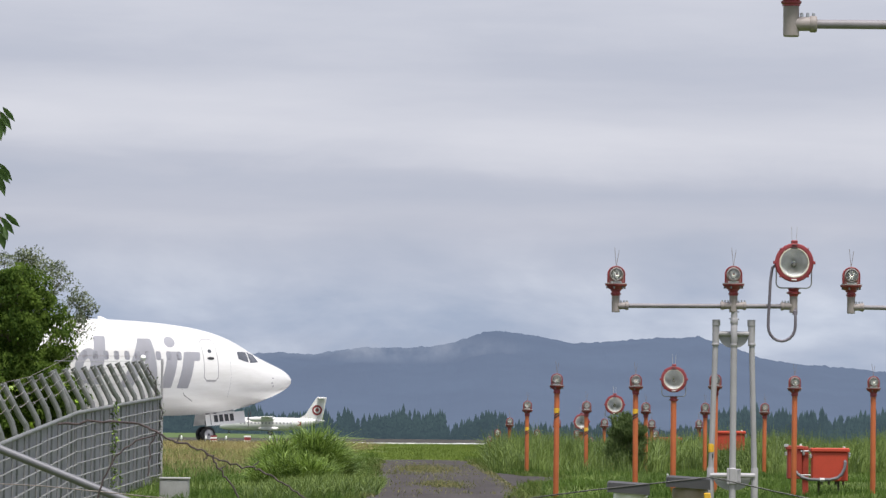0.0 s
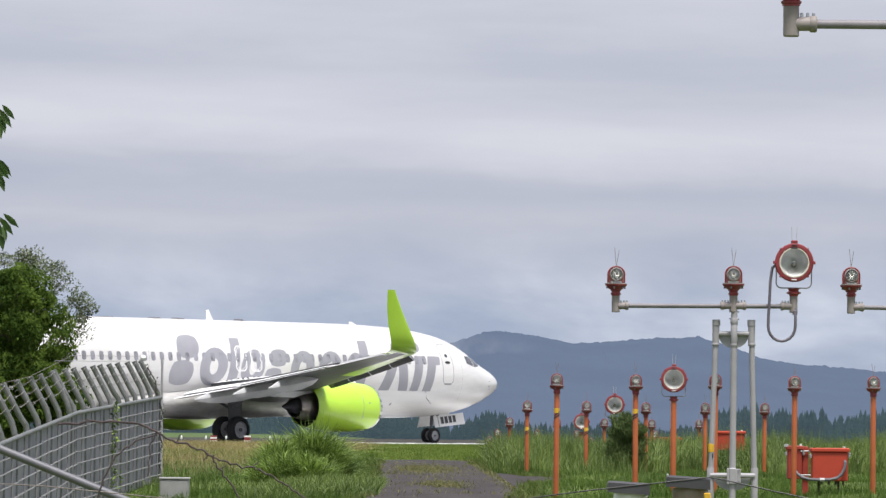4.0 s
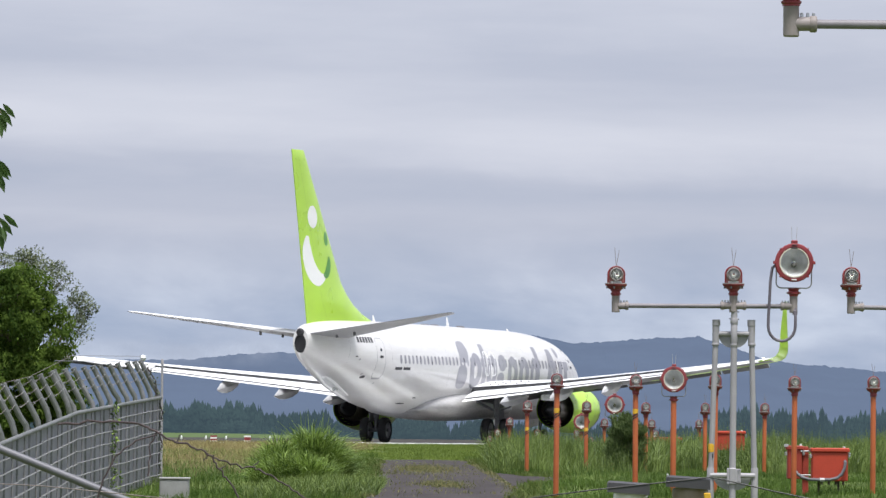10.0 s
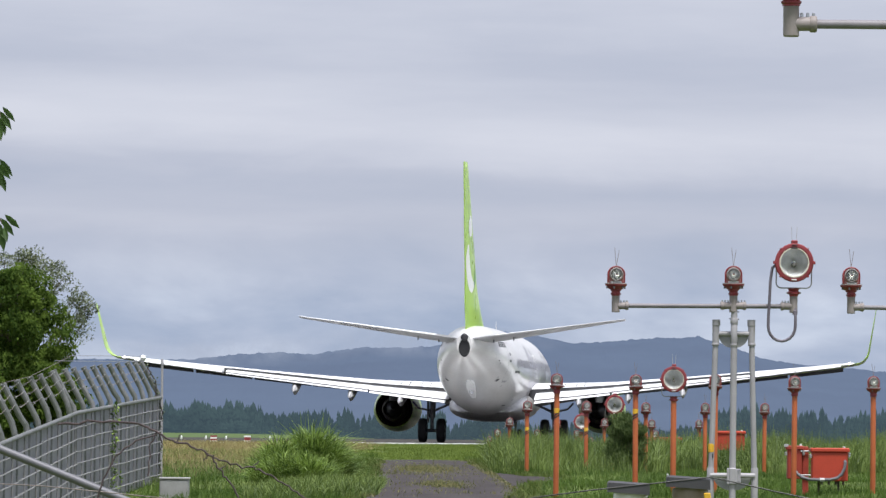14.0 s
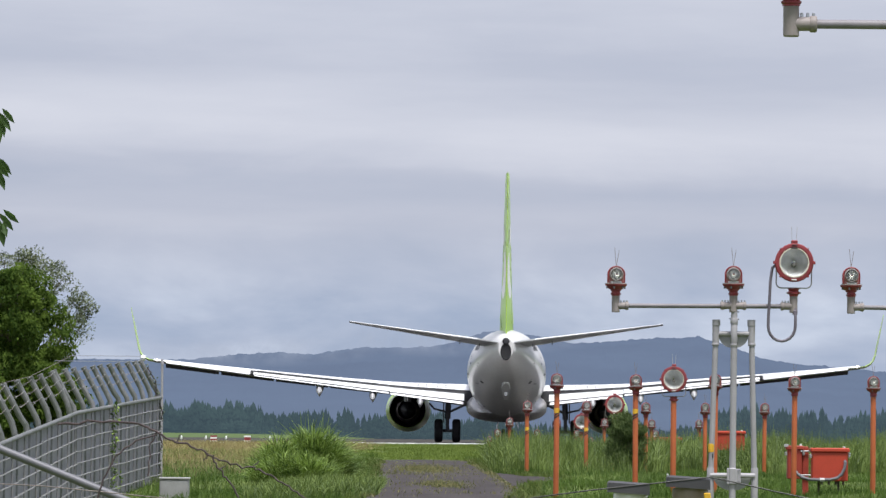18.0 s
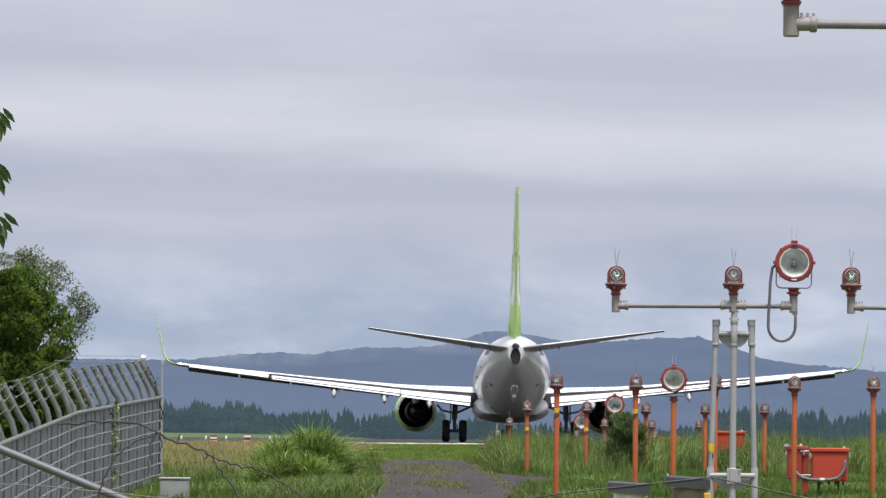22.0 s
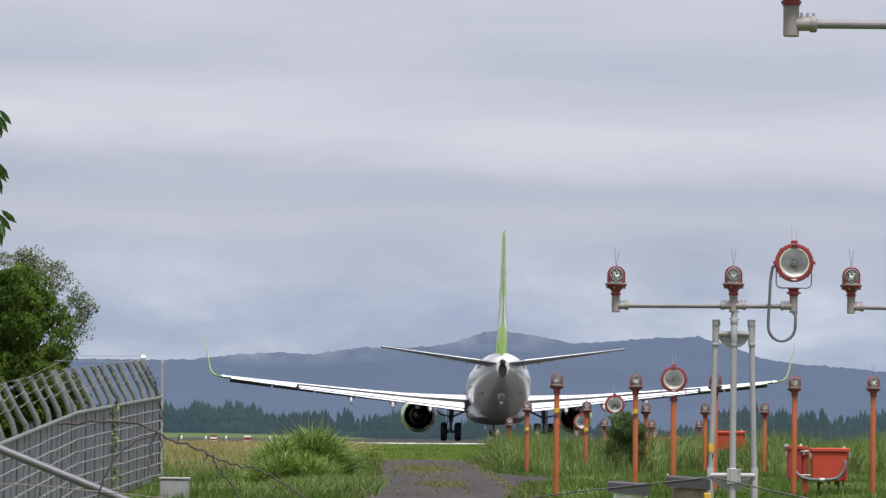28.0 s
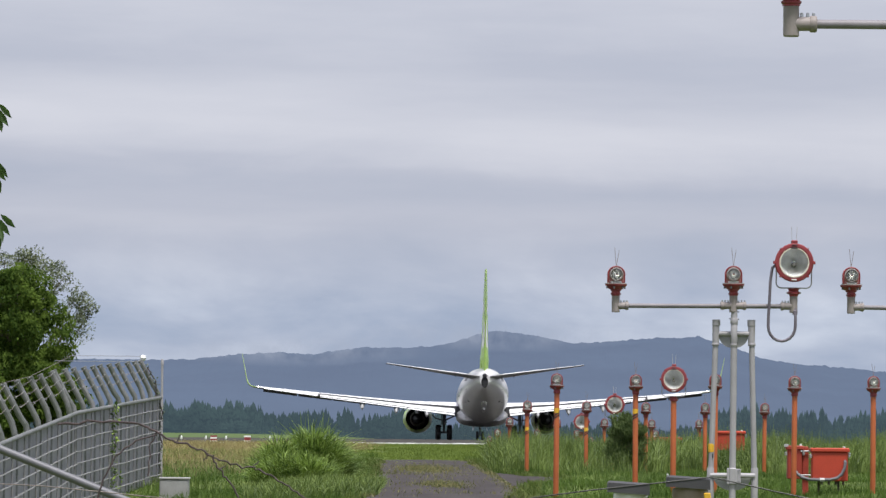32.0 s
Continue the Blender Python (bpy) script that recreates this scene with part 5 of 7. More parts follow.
        part("door_seam", q.add(vs, [(0, 1, 2, 3)]), "ink", d, smooth=False)
    return plane, wheels


airliner, airliner_wheels = build_airliner()


# ---------------------------------------------------------------- the small airliner far off
def build_turboprop():
    p = thing("turboprop", "small white turboprop airliner with a red disc on its tail", "airliner")
    prof = [(0, 1.75, 0.05), (0.3, 1.8, 0.42), (0.9, 1.95, 0.8), (1.8, 2.15, 1.12), (3.0, 2.3, 1.35), (4.5, 2.35, 1.42), (14.0, 2.35, 1.42), (17.0, 2.55, 1.15), (19.5, 2.85, 0.75), (21.6, 3.1, 0.3), (22.3, 3.2, 0.08)]
    rings = [[(r * math.cos(a), 11 - s, z + r * math.sin(a)) for a in [2 * math.pi * k / 20 for k in range(20)]] for s, z, r in prof]
    body = part("fuselage", Geo().loft(rings), "plane_white", p)
    for side in (1, -1):
        for k in range(15):
            s = 4.6 + k * 0.76
            part("cabin_window", Geo().box(min(1.40 * side, 1.435 * side), max(1.40 * side, 1.435 * side), 11 - s - 0.17, 11 - s + 0.17, 2.35, 2.72), "window_grey", body, smooth=False)
        part("cockpit_window", Geo().box(min(0.9 * side, 1.16 * side), max(0.9 * side, 1.16 * side), 11 - 2.3, 11 - 1.55, 2.45, 2.78), "pane_dark", body, smooth=False)
        for k in range(5):
            a = k * 2 * math.pi / 5
            part("flower_mark", Geo().lathe([(0.001, 1.05), (0.20, 1.04)], 10, (0, 11 - 17.0 + 0.35 * math.cos(a), 2.5 + 0.35 * math.sin(a)), "x") if side > 0 else Geo().lathe([(0.001, -1.13), (0.20, -1.12)], 10, (0, 11 - 16.9 + 0.35 * math.cos(a), 2.5 + 0.35 * math.sin(a)), "x"), "red", body)
        # high wing, nacelle, propeller
        g = Geo().loft([[(x * side, 11 - (le + ch * c), 3.75 + 0.03 * x * 0.4 + sg * th * ch * math.sin(math.pi * min(1, c * 1.1 + 0.02) * 0.9)) for c, sg in ((0, 0), (0.15, 1), (0.4, 1), (0.7, 1), (1, 0), (0.7, -0.4), (0.4, -0.5), (0.15, -0.5))]
                        for x, le, ch, th in ((0, 9.0, 2.6, 0.09), (4.2, 9.0, 2.6, 0.09), (12.2, 9.5, 1.5, 0.08))])
        part("wing", g, "wing_white", p)
        n = part("nacelle", Geo().lathe([(0.25, 11 - 6.5), (0.42, 11 - 6.9), (0.55, 11 - 7.8), (0.5, 11 - 10), (0.2, 11 - 12)], 14, (4.05 * side, 0, 3.35), "y", caps=True), "plane_white", p)
        pr = new("propeller")
        pr.parent = p
        part("spinner", Geo().lathe([(0.02, 11 - 6.0), (0.18, 11 - 6.2), (0.26, 11 - 6.5)], 12, (4.05 * side, 0, 3.35), "y", caps=True), "engine_dark", pr)
        for k in range(6):
            a = k * math.pi / 3 + 0.2
            d = Vector((math.cos(a), 0, math.sin(a)))
            t = Vector((-math.sin(a), 0.5, math.cos(a))).normalized() * 0.12
            c = Vector((4.05 * side, 11 - 6.35, 3.35))
            part("blade", Geo().add([c + d * 0.25 - t, c + d * 0.25 + t, c + d * 1.9 + t, c + d * 1.9 - t], [(0, 1, 2, 3)]), "engine_dark", pr, smooth=False)
        g = Geo().loft([[(x * side, 11 - (le + ch * c), 7.9 + sg * 0.06) for c, sg in ((0, 0), (0.3, 1), (1, 0), (0.3, -1))] for x, le, ch in ((0, 20.7, 1.7), (3.65, 21.4, 0.9))])
        part("tailplane", g, "wing_white", p)
        g = Geo().lathe([(0.3, 12 - 13.5), (0.5, 0.2), (0.45, 1.5), (0.2, 2.6)], 12, (1.35 * side, 0, 1.35), "y", caps=True)
        part("gear_pod", g, "plane_white", p)
        for dx in (-0.2, 0.2):
            wheel(p, 2.05 * side + dx, 0.2, 0.43, 0.25)
    wheel(p, -0.14, 9.0, 0.3, 0.18)
    wheel(p, 0.14, 9.0, 0.3, 0.18)
    part("nose_leg", Geo().tube([(0, 9.0, 0.3), (0, 9.05, 1.3)], 0.07, 8), "gear_metal", p)
    part("main_leg", Geo().tube([(-2.05, 0.2, 0.43), (-1.3, 0.2, 1.2), (1.3, 0.2, 1.2), (2.05, 0.2, 0.43)], 0.09, 8), "gear_metal", p)
    g = Geo().loft([[(h, 11 - s, z) for s, h in ((le, 0), (le + ch * 0.3, 0.10), (te, 0.01), (le + ch * 0.3, -0.10))] for z, le, te, ch in ((3.1, 15.2, 21.7, 6), (3.6, 16.8, 21.8, 4.5), (4.4, 18.2, 22.0, 3.3), (8.0, 20.5, 22.7, 2.0), (8.2, 20.9, 22.7, 1.6))])
    fin = part("fin", g, "plane_white", p)
    for side in (1, -1):
        part("tail_disc", Geo().lathe([(0.70, 0.135 * side), (1.08, 0.13 * side)], 22, (0, 11 - 20.7, 5.4), "x"), "red", fin)
        part("tail_disc", Geo().lathe([(0.001, 0.14 * side), (0.40, 0.138 * side)], 18, (0, 11 - 20.7, 5.45), "x"), "red", fin)
    return p


turboprop = build_turboprop()


# ---------------------------------------------------------------- approach lights
def lamp_head(name="approach_light", spikes=((-6, 0.15), (10, 0.13))):
    """A small steady lamp: arched red housing on a flange and neck; its lens looks down the approach (towards -y). Origin at the foot of the neck."""
    t = thing(name, "faded red approach lamp with round glass lens and bird spikes", "airfield lamp", "approach lamps")
    # housing: an arch swept front to back
    prof = [(-0.074, 0.125), (-0.074, 0.20)] + [(0.074 * math.cos(math.pi - a), 0.20 + 0.072 * math.sin(math.pi - a)) for a in np.linspace(0.3, math.pi - 0.3, 9)] + [(0.074, 0.20), (0.074, 0.125)]
    rings = []
    for y, k in ((-0.048, 0.95), (-0.042, 1.0), (0.05, 1.0), (0.09, 0.8), (0.10, 0.5)):
        rings.append([(x * k, y, 0.125 + (z - 0.125) * (k if y > 0 else 1)) for x, z in prof])
    part("housing", Geo().loft(rings), "red_faded", t)
    # bead along the arch's front edge
    edge = [(0.070 * math.cos(a), -0.050, 0.20 + 0.066 * math.sin(a)) for a in np.linspace(math.pi, 0, 15)]
    part("housing_bead", Geo().tube([(-0.070, -0.050, 0.132)] + edge + [(0.070, -0.050, 0.132)], 0.006, 6), "red", t)
    part("flange", Geo().lathe([(0.02, 0.094), (0.080, 0.096), (0.090, 0.103), (0.093, 0.110), (0.092, 0.115), (0.02, 0.116)], 20), "red", t)
    part("flange_ring", Geo().lathe([(0.090, 0.115), (0.094, 0.117), (0.094, 0.121), (0.086, 0.124), (0.02, 0.125)], 20), "socket", t, "pale worn metal ring on the flange")
    part("neck", Geo().lathe([(0.029, -0.02), (0.029, 0.016), (0.038, 0.018), (0.038, 0.026), (0.044, 0.030), (0.044, 0.038), (0.037, 0.042), (0.037, 0.056), (0.047, 0.062), (0.047, 0.070), (0.062, 0.076), (0.082, 0.096)], 16, caps=True), "red", t)
    part("lens_ring", Geo().lathe([(0.047, -0.076), (0.049, -0.086), (0.054, -0.086), (0.058, -0.078), (0.060, -0.046)], 22, (0, 0, 0.198), "y"), "socket", t, "pale metal lens ring")
    part("reflector", Geo().lathe([(0.006, -0.048), (0.022, -0.052), (0.038, -0.062), (0.048, -0.077)], 20, (0, 0, 0.198), "y"), "reflector", t)
    part("lamp_holder", Geo().lathe([(0.040, -0.070), (0.041, -0.076), (0.044, -0.076), (0.045, -0.072)], 18, (0, 0, 0.198), "y"), "cap_grey", t, "dark ring round the bulb")
    for sx in (-1, 1):
        part("bulb_arm", Geo().tube([(0, -0.066, 0.168), (sx * 0.010, -0.070, 0.190), (sx * 0.016, -0.070, 0.214)], [0.008, 0.006, 0.004], 6), "bulb", t)
    part("bulb", Geo().lathe([(0.002, -0.078), (0.009, -0.074), (0.011, -0.064), (0.008, -0.050)], 10, (0, 0, 0.184), "y"), "bulb", t)
    lens = part("lens", Geo().lathe([(0.001, -0.096), (0.026, -0.092), (0.048, -0.080)], 18, (0, 0, 0.198), "y"), "lens", t)
    lens.visible_shadow = False
    for a, h in spikes:
        d = math.sin(radians(a))
        part("bird_spike", Geo().tube([(0.0, 0, 0.27), (d * h, 0.01, 0.275 + h)], 0.0022, 5), "wire", t)
    part("name_plate", Geo().box(-0.045, 0.045, -0.060, -0.048, 0.126, 0.140, 0.002), "white", t, "pale name plate under the lens")
    for a in range(0, 360, 60):
        x, y = 0.078 * math.cos(radians(a + 15)), 0.078 * math.sin(radians(a + 15))
        part("bolt", Geo().lathe([(0.008, 0.078), (0.008, 0.096)], 6, (x, y, 0), "z", caps=True), "brace", t)
    return t


def flasher_head():
    """A large round flashing lamp in a U bracket. Origin at the foot of its neck."""
    t = thing("flashing_light", "large round red flashing lamp with clear glass front", "airfield lamp", "flashing lamps")
    c = 0.30
    part("rim", Geo().lathe([(0.122, -0.075), (0.128, -0.088), (0.134, -0.092), (0.156, -0.090), (0.165, -0.078), (0.165, -0.05), (0.150, -0.04), (0.140, 0.02), (0.09, 0.10), (0.02, 0.12)], 36, (0, 0, c), "y"), "red", t)
    part("reflector", Geo().lathe([(0.012, 0.03), (0.055, 0.012), (0.092, -0.02), (0.112, -0.05), (0.122, -0.076)], 28, (0, 0, c), "y"), "reflector", t)
    part("flash_tube", Geo().lathe([(0.010, -0.045), (0.018, -0.046), (0.019, -0.02), (0.018, 0.03)], 14, (0, 0, c - 0.015), "y"), "cap_grey", t, "dark ringed lamp socket")
    part("flash_bulb", Geo().lathe([(0.002, -0.052), (0.010, -0.050), (0.012, -0.04)], 10, (0, 0, c - 0.015), "y"), "socket", t)
    part("gasket", Geo().lathe([(0.115, -0.079), (0.119, -0.094), (0.127, -0.094)], 36, (0, 0, c), "y"), "beige_ring", t, "pale sealing ring")
    lens = part("lens", Geo().lathe([(0.001, -0.106), (0.055, -0.102), (0.120, -0.086)], 28, (0, 0, c), "y"), "lens", t)
    lens.visible_shadow = False
    for deg_, w in ((180, 0.013), (0, 0.013), (225, 0.008), (315, 0.008), (45, 0.006), (135, 0.006)):
        a = radians(deg_)
        x, z = 0.166 * math.cos(a), c + 0.166 * math.sin(a)
        part("clamp", Geo().box(-w, w, -0.094, -0.045, -w, w, 0.003), "red", t, at=pose(x, 0, z, 0, -deg_, 0))
    part("lug", Geo().box(-0.028, 0.028, -0.08, -0.03, c + 0.162, c + 0.190, 0.006), "red", t)
    part("latch", Geo().box(-0.027, 0.027, -0.100, -0.088, c + 0.118, c + 0.128, 0.002), "cap_grey", t, "dark buckle over the rim")
    part("latch", Geo().box(-0.022, 0.022, -0.100, -0.090, c + 0.146, c + 0.153, 0.002), "cap_grey", t, "dark buckle over the rim")
    part("name_plate", Geo().box(-0.024, 0.024, -0.098, -0.090, c - 0.150, c - 0.140, 0.002), "white", t)
    r = 0.045
    pts = [(-0.150, -0.02, c - 0.02)] + [(-0.150 + r - r * math.cos(a), -0.02, 0.085 + r - r * math.sin(a)) for a in np.linspace(0, math.pi / 2, 7)]
    pts = pts + [(-p[0], p[1], p[2]) for p in reversed(pts)]
    part("bracket", Geo().tube(pts, 0.006, 6), "galv", t, "thin bent steel bracket")
    part("neck", Geo().lathe([(0.028, -0.03), (0.028, 0.01), (0.034, 0.014), (0.040, 0.030), (0.054, 0.036), (0.054, 0.052), (0.040, 0.058), (0.044, 0.070), (0.052, 0.082), (0.02, 0.086)], 16, caps=True), "red", t)
    part("bolt", Geo().lathe([(0.007, -0.062), (0.007, 0.062)], 6, (0, 0, 0.044), "x", caps=True), "steel", t)
    for a in (-3, 3):
        part("bird_spike", Geo().tube([(a * 0.006, -0.03, c + 0.17), (a * 0.008, -0.03, c + 0.17 + 0.14)], 0.0022, 5), "clip", t)
    return t


LAMP, FLASH = lamp_head(), flasher_head()
rng_l = random.Random(3)


def set_lamp(x, y, z):
    return copy_thing(LAMP, pose(x, y, z - 0.198, 0, rng_l.uniform(-1.2, 1.2), rng_l.uniform(-4, 4)))


def set_flash(x, y, z):
    return copy_thing(FLASH, pose(x, y, z - 0.30, 0, 0, rng_l.uniform(-2, 2)))


def pole(x, y, top, r, tape=None):
    """An orange lamp pole standing in the turf."""
    b = gz(x, y)
    t = thing("lamp_pole", "orange painted steel lamp pole standing in grass", "pole", "lamp poles", at=pose(x, y, b, rng_l.uniform(-0.3, 0.3), rng_l.uniform(-0.4, 0.4), 0))
    h = top - b
    part("tube", Geo().lathe([(r, -0.1), (r, h - 0.01), (r * 0.9, h)], 14, caps=True), "orange", t)
    part("collar", Geo().lathe([(r + 0.004, h - 0.05), (r + 0.008, h - 0.045), (r + 0.008, h - 0.005), (r + 0.003, h)], 14, caps=True), "red", t)
    if tape:
        z = tape - b
        part("tape", Geo().lathe([(r + 0.002, z - 0.03), (r + 0.002, z + 0.03)], 14), "yellow", t, "yellow tape band")
        g = Geo()
        for q in (-0.085, -0.052):
            vs = [((r + 0.0025) * math.sin(a), -(r + 0.0025) * math.cos(a), z + q + 0.022 * a + dz) for dz in (0, 0.018) for a in np.linspace(-1.3, 1.3, 7)]
            g.add(vs, [(k, k + 1, k + 8, k + 7) for k in range(6)])
        part("tape", g, "black", t, "black slanting tape stripes")
    return t


ROW_HEIGHT = {90: 0.872, 120: 0.69, 150: 0.50, 180: 0.31, 210: 0.15}
for row, hz in ROW_HEIGHT.items():
    ry = row - 0.55 - row * 0.003
    for k in range(5):
        x = RUNWAY_X + 0.02 + k - 2
        set_lamp(x, ry, hz + rng_l.uniform(-0.008, 0.008))
        pole(x, ry, hz - 0.135, 0.034, hz - 0.40 if (k < 2 and row < 180) else None)
    if row <= 150:
        fx, fz = {90: (2.945, 0.878), 120: (2.94, 0.712), 150: (2.985, 0.505)}[row]
        set_flash(fx, ry - 0.25, fz)
        pole(fx, ry - 0.25, fz - 0.225, 0.036)


def tee(x, y, z, directions):
    """Beige pipe socket that joins an upright stub and a bar, with clamp bolts."""
    t = thing("pipe_socket", "grey pipe socket with clamp bolts under a lamp", "pipe joint", "pipe sockets", at=pose(x, y, z))
    part("sleeve", Geo().lathe([(0.030, -0.055), (0.034, -0.050), (0.034, 0.100), (0.030, 0.105)], 14, caps=True), "socket", t)
    for d in directions:
        part("arm", Geo().lathe([(0.030, 0.0), (0.030, 0.10 * d), (0.026, 0.105 * d)], 12, (0, 0, 0), "x", caps=True), "socket", t)
        part("ring", Geo().lathe([(0.033, 0.080 * d), (0.036, 0.085 * d), (0.036, 0.105 * d), (0.030, 0.11 * d)], 12, (0, 0, 0), "x", caps=True), "socket", t)
        for q in (0.045, 0.07, 0.095):
            part("bolt", Geo().lathe([(0.007, 0.028), (0.007, 0.046), (0.004, 0.048)], 6, (q * d, 0, 0), "z", caps=True), "steel", t)
    return t


def crossbar(x0, x1, y, z, rise_=0.0):
    t = thing("lamp_bar", "grey painted horizontal pipe carrying lamps", "pipe", "lamp bars", at=pose(x0, y, z))
    part("pipe", Geo().tube([(0, 0, 0), (x1 - x0, 0, rise_)], 0.020, 12), "bar_grey", t)
    return t


def mast(x, y, bar_z):
    """Grey three-legged lamp mast: a tall middle tube between two splayed ones, with sleeves, two braces and rounded plates."""
    b = gz(x, y)
    t = thing("lamp_mast", "pale grey three-legged tubular lamp mast", "mast", "lamp masts", at=pose(x, y, b))
    H = bar_z - b
    leg = part("centre_tube", Geo().tube([(-0.004, 0, -0.2), (0, 0, H - 0.10), (0, 0, H + 0.10)], [0.0285, 0.0275, 0.0275], 16), "mast", t)
    for z0, z1, r in ((H - 0.155, H - 0.10, 0.032), (H - 0.34, H - 0.32, 0.031), (H - 0.36, H - 0.155, 0.0285)):
        part("sleeve", Geo().lathe([(r - 0.002, z0), (r, z0 + 0.004), (r, z1 - 0.004), (r - 0.002, z1)], 16, caps=True), "mast", leg)
    for dz in (0.05, 0.11):
        part("bolt", Geo().lathe([(0.005, -0.042), (0.005, 0.042)], 6, (0, 0, H - dz), "x", caps=True), "brace", leg)
    top = H - 0.115
    for sx in (-1, 1):
        k = lambda z: sx * (0.149 + 0.036 * (top - z) / 1.32)
        l = part("outer_leg", Geo().tube([(k(top - 0.1), 0.06, top - 0.1), (k(-0.2), 0.06, -0.2)], 0.024, 12), "mast", t)
        part("leg_cap", Geo().lathe([(0.030, top - 0.055), (0.034, top - 0.050), (0.034, top - 0.003), (0.030, top)], 14, (k(top), 0.06, 0), "z", caps=True), "mast", l)
        part("sleeve", Geo().lathe([(0.029, top - 0.215), (0.030, top - 0.05)], 14, (k(top - 0.1), 0.06, 0), "z", caps=True), "mast", l)
        part("sleeve_ring", Geo().lathe([(0.030, top - 0.222), (0.0325, top - 0.218), (0.0325, top - 0.205), (0.030, top - 0.200)], 14, (k(top - 0.2), 0.06, 0), "z", caps=True), "mast", l)
    part("upper_brace", Geo().tube([(-0.149, 0.06, H - 0.235), (0.149, 0.06, H - 0.235)], 0.021, 10), "mast", t)
    for sx in (-1, 1):
        arc = [(sx * 0.008, H - 0.25)] + [(sx * (0.012 + 0.112 * math.cos(a)), H - 0.25 - 0.105 * math.sin(a)) for a in np.linspace(0, math.pi / 2, 8)]
        part("gusset_plate", Geo().loft([[(px_, yy, pz_) for px_, pz_ in arc] for yy in (0.075, 0.084)]), "galv", t, smooth=False)
    z = H - 1.44
    for sx in (-1, 1):
        arc = [(sx * 0.008, z - 0.015)] + [(sx * (0.012 + 0.145 * math.cos(a)), z - 0.015 - 0.11 * math.sin(a)) for a in np.linspace(0, math.pi / 2, 8)]
        part("gusset_plate", Geo().loft([[(px_, yy, pz_) for px_, pz_ in arc] for yy in (0.075, 0.084)]), "galv", t, smooth=False)
        part("leg_sleeve", Geo().lathe([(0.029, z - 0.22), (0.030, z - 0.215), (0.030, z + 0.06), (0.028, z + 0.065)], 14, (sx * 0.187, 0.06, 0), "z", caps=True), "mast", t)
    part("lower_brace", Geo().tube([(-0.19, 0.04, z), (0.19, 0.04, z)], 0.022, 10), "mast", t)
    part("clamp_block", Geo().box(-0.032, 0.032, -0.045, 0.05, z - 0.075, z + 0.065, 0.008), "mast", t)
    part("clamp_plate", Geo().box(0.026, 0.066, -0.040, -0.028, z - 0.062, z + 0.058, 0.003), "mast", t)
    part("clamp_plate", Geo().box(-0.052, -0.030, -0.040, -0.028, z - 0.072, z + 0.062, 0.003), "mast", t)
    for zz in (-0.05, 0.045):
        part("bolt", Geo().lathe([(0.006, -0.052), (0.006, -0.040)], 6, (0.052, 0, z + zz), "y", caps=True), "brace", t)
    part("tape", Geo().lathe([(0.0258, 0), (0.0264, 0.006), (0.0264, 0.068), (0.0258, 0.074)], 14, (-0.183, 0.06, z + 0.196), "z"), "yellow", t, "orange-yellow tape band")
    part("tape", Geo().box(-0.170, -0.160, 0.032, 0.037, z + 0.200, z + 0.262, 0.002), "yellow", t, "loose end of the tape band")
    part("tape", Geo().box(-0.176, -0.166, 0.030, 0.036, z + 0.145, z + 0.185, 0.002), "black", t, "torn black tape")
    return t


# first full row, 60 m off: two bars on masts
BAR_Z = 1.246
ROW_X = RUNWAY_X + 0.03
set_lamp(ROW_X - 1, 60, 1.514)
set_lamp(ROW_X, 60, 1.514)
tee(ROW_X - 2, 60, BAR_Z - 0.008, (1,))
tee(ROW_X - 1, 60, BAR_Z + 0.002, (-1, 1))
tee(2.997, 60, BAR_Z + 0.002, (-1,))
tee(ROW_X, 60, BAR_Z, (1,))
crossbar(ROW_X - 2, 2.997, 60, BAR_Z - 0.007, 0.009)
crossbar(ROW_X, ROW_X + 1.1, 60, BAR_Z, -0.008)
mast(ROW_X - 1 + 0.008, 60, BAR_Z)
mast(ROW_X + 1, 60, BAR_Z)
FLASH.matrix_basis = pose(2.997, 60, 1.318)
LAMP.matrix_basis = pose(ROW_X - 2, 60, 1.504 - 0.198, 0, 0.6, 2)

# hanging hose of the flashing lamp
g = Geo()
pts = [(-0.150, -0.04, 0.36), (-0.185, -0.04, 0.33), (-0.20, -0.04, 0.22), (-0.205, -0.04, 0.08), (-0.214, -0.04, -0.10)]
pts += [(-0.10 + 0.115 * math.cos(a), -0.04, -0.165 + 0.125 * math.sin(a)) for a in np.linspace(math.pi, 2 * math.pi, 11)]
pts += [(0.016, -0.04, -0.10), (0.012, -0.02, -0.01)]
hose = thing("cable_hose", "dark rubber hose hanging in a loop from a lamp", "hose", at=pose(2.997, 60, BAR_Z - 0.005))
part("tube", Geo().tube(pts, 0.0125, 10), "hose", hose)
part("gland", Geo().lathe([(0.022, -0.055), (0.022, -0.02), (0.016, -0.015)], 10, (0.012, -0.02, -0.01), "z", caps=True), "hose", hose)

# nearest row, 30 m off: only the end of its bar reaches into view
NEAR_Z = 1.864
nx = RUNWAY_X - 2 + 0.022
set_lamp(nx, 30, NEAR_Z + 0.256)
tee(nx, 30, NEAR_Z, (1,))
crossbar(nx, RUNWAY_X - 1.0, 30, NEAR_Z)
mast(RUNWAY_X - 1, 30, NEAR_Z)


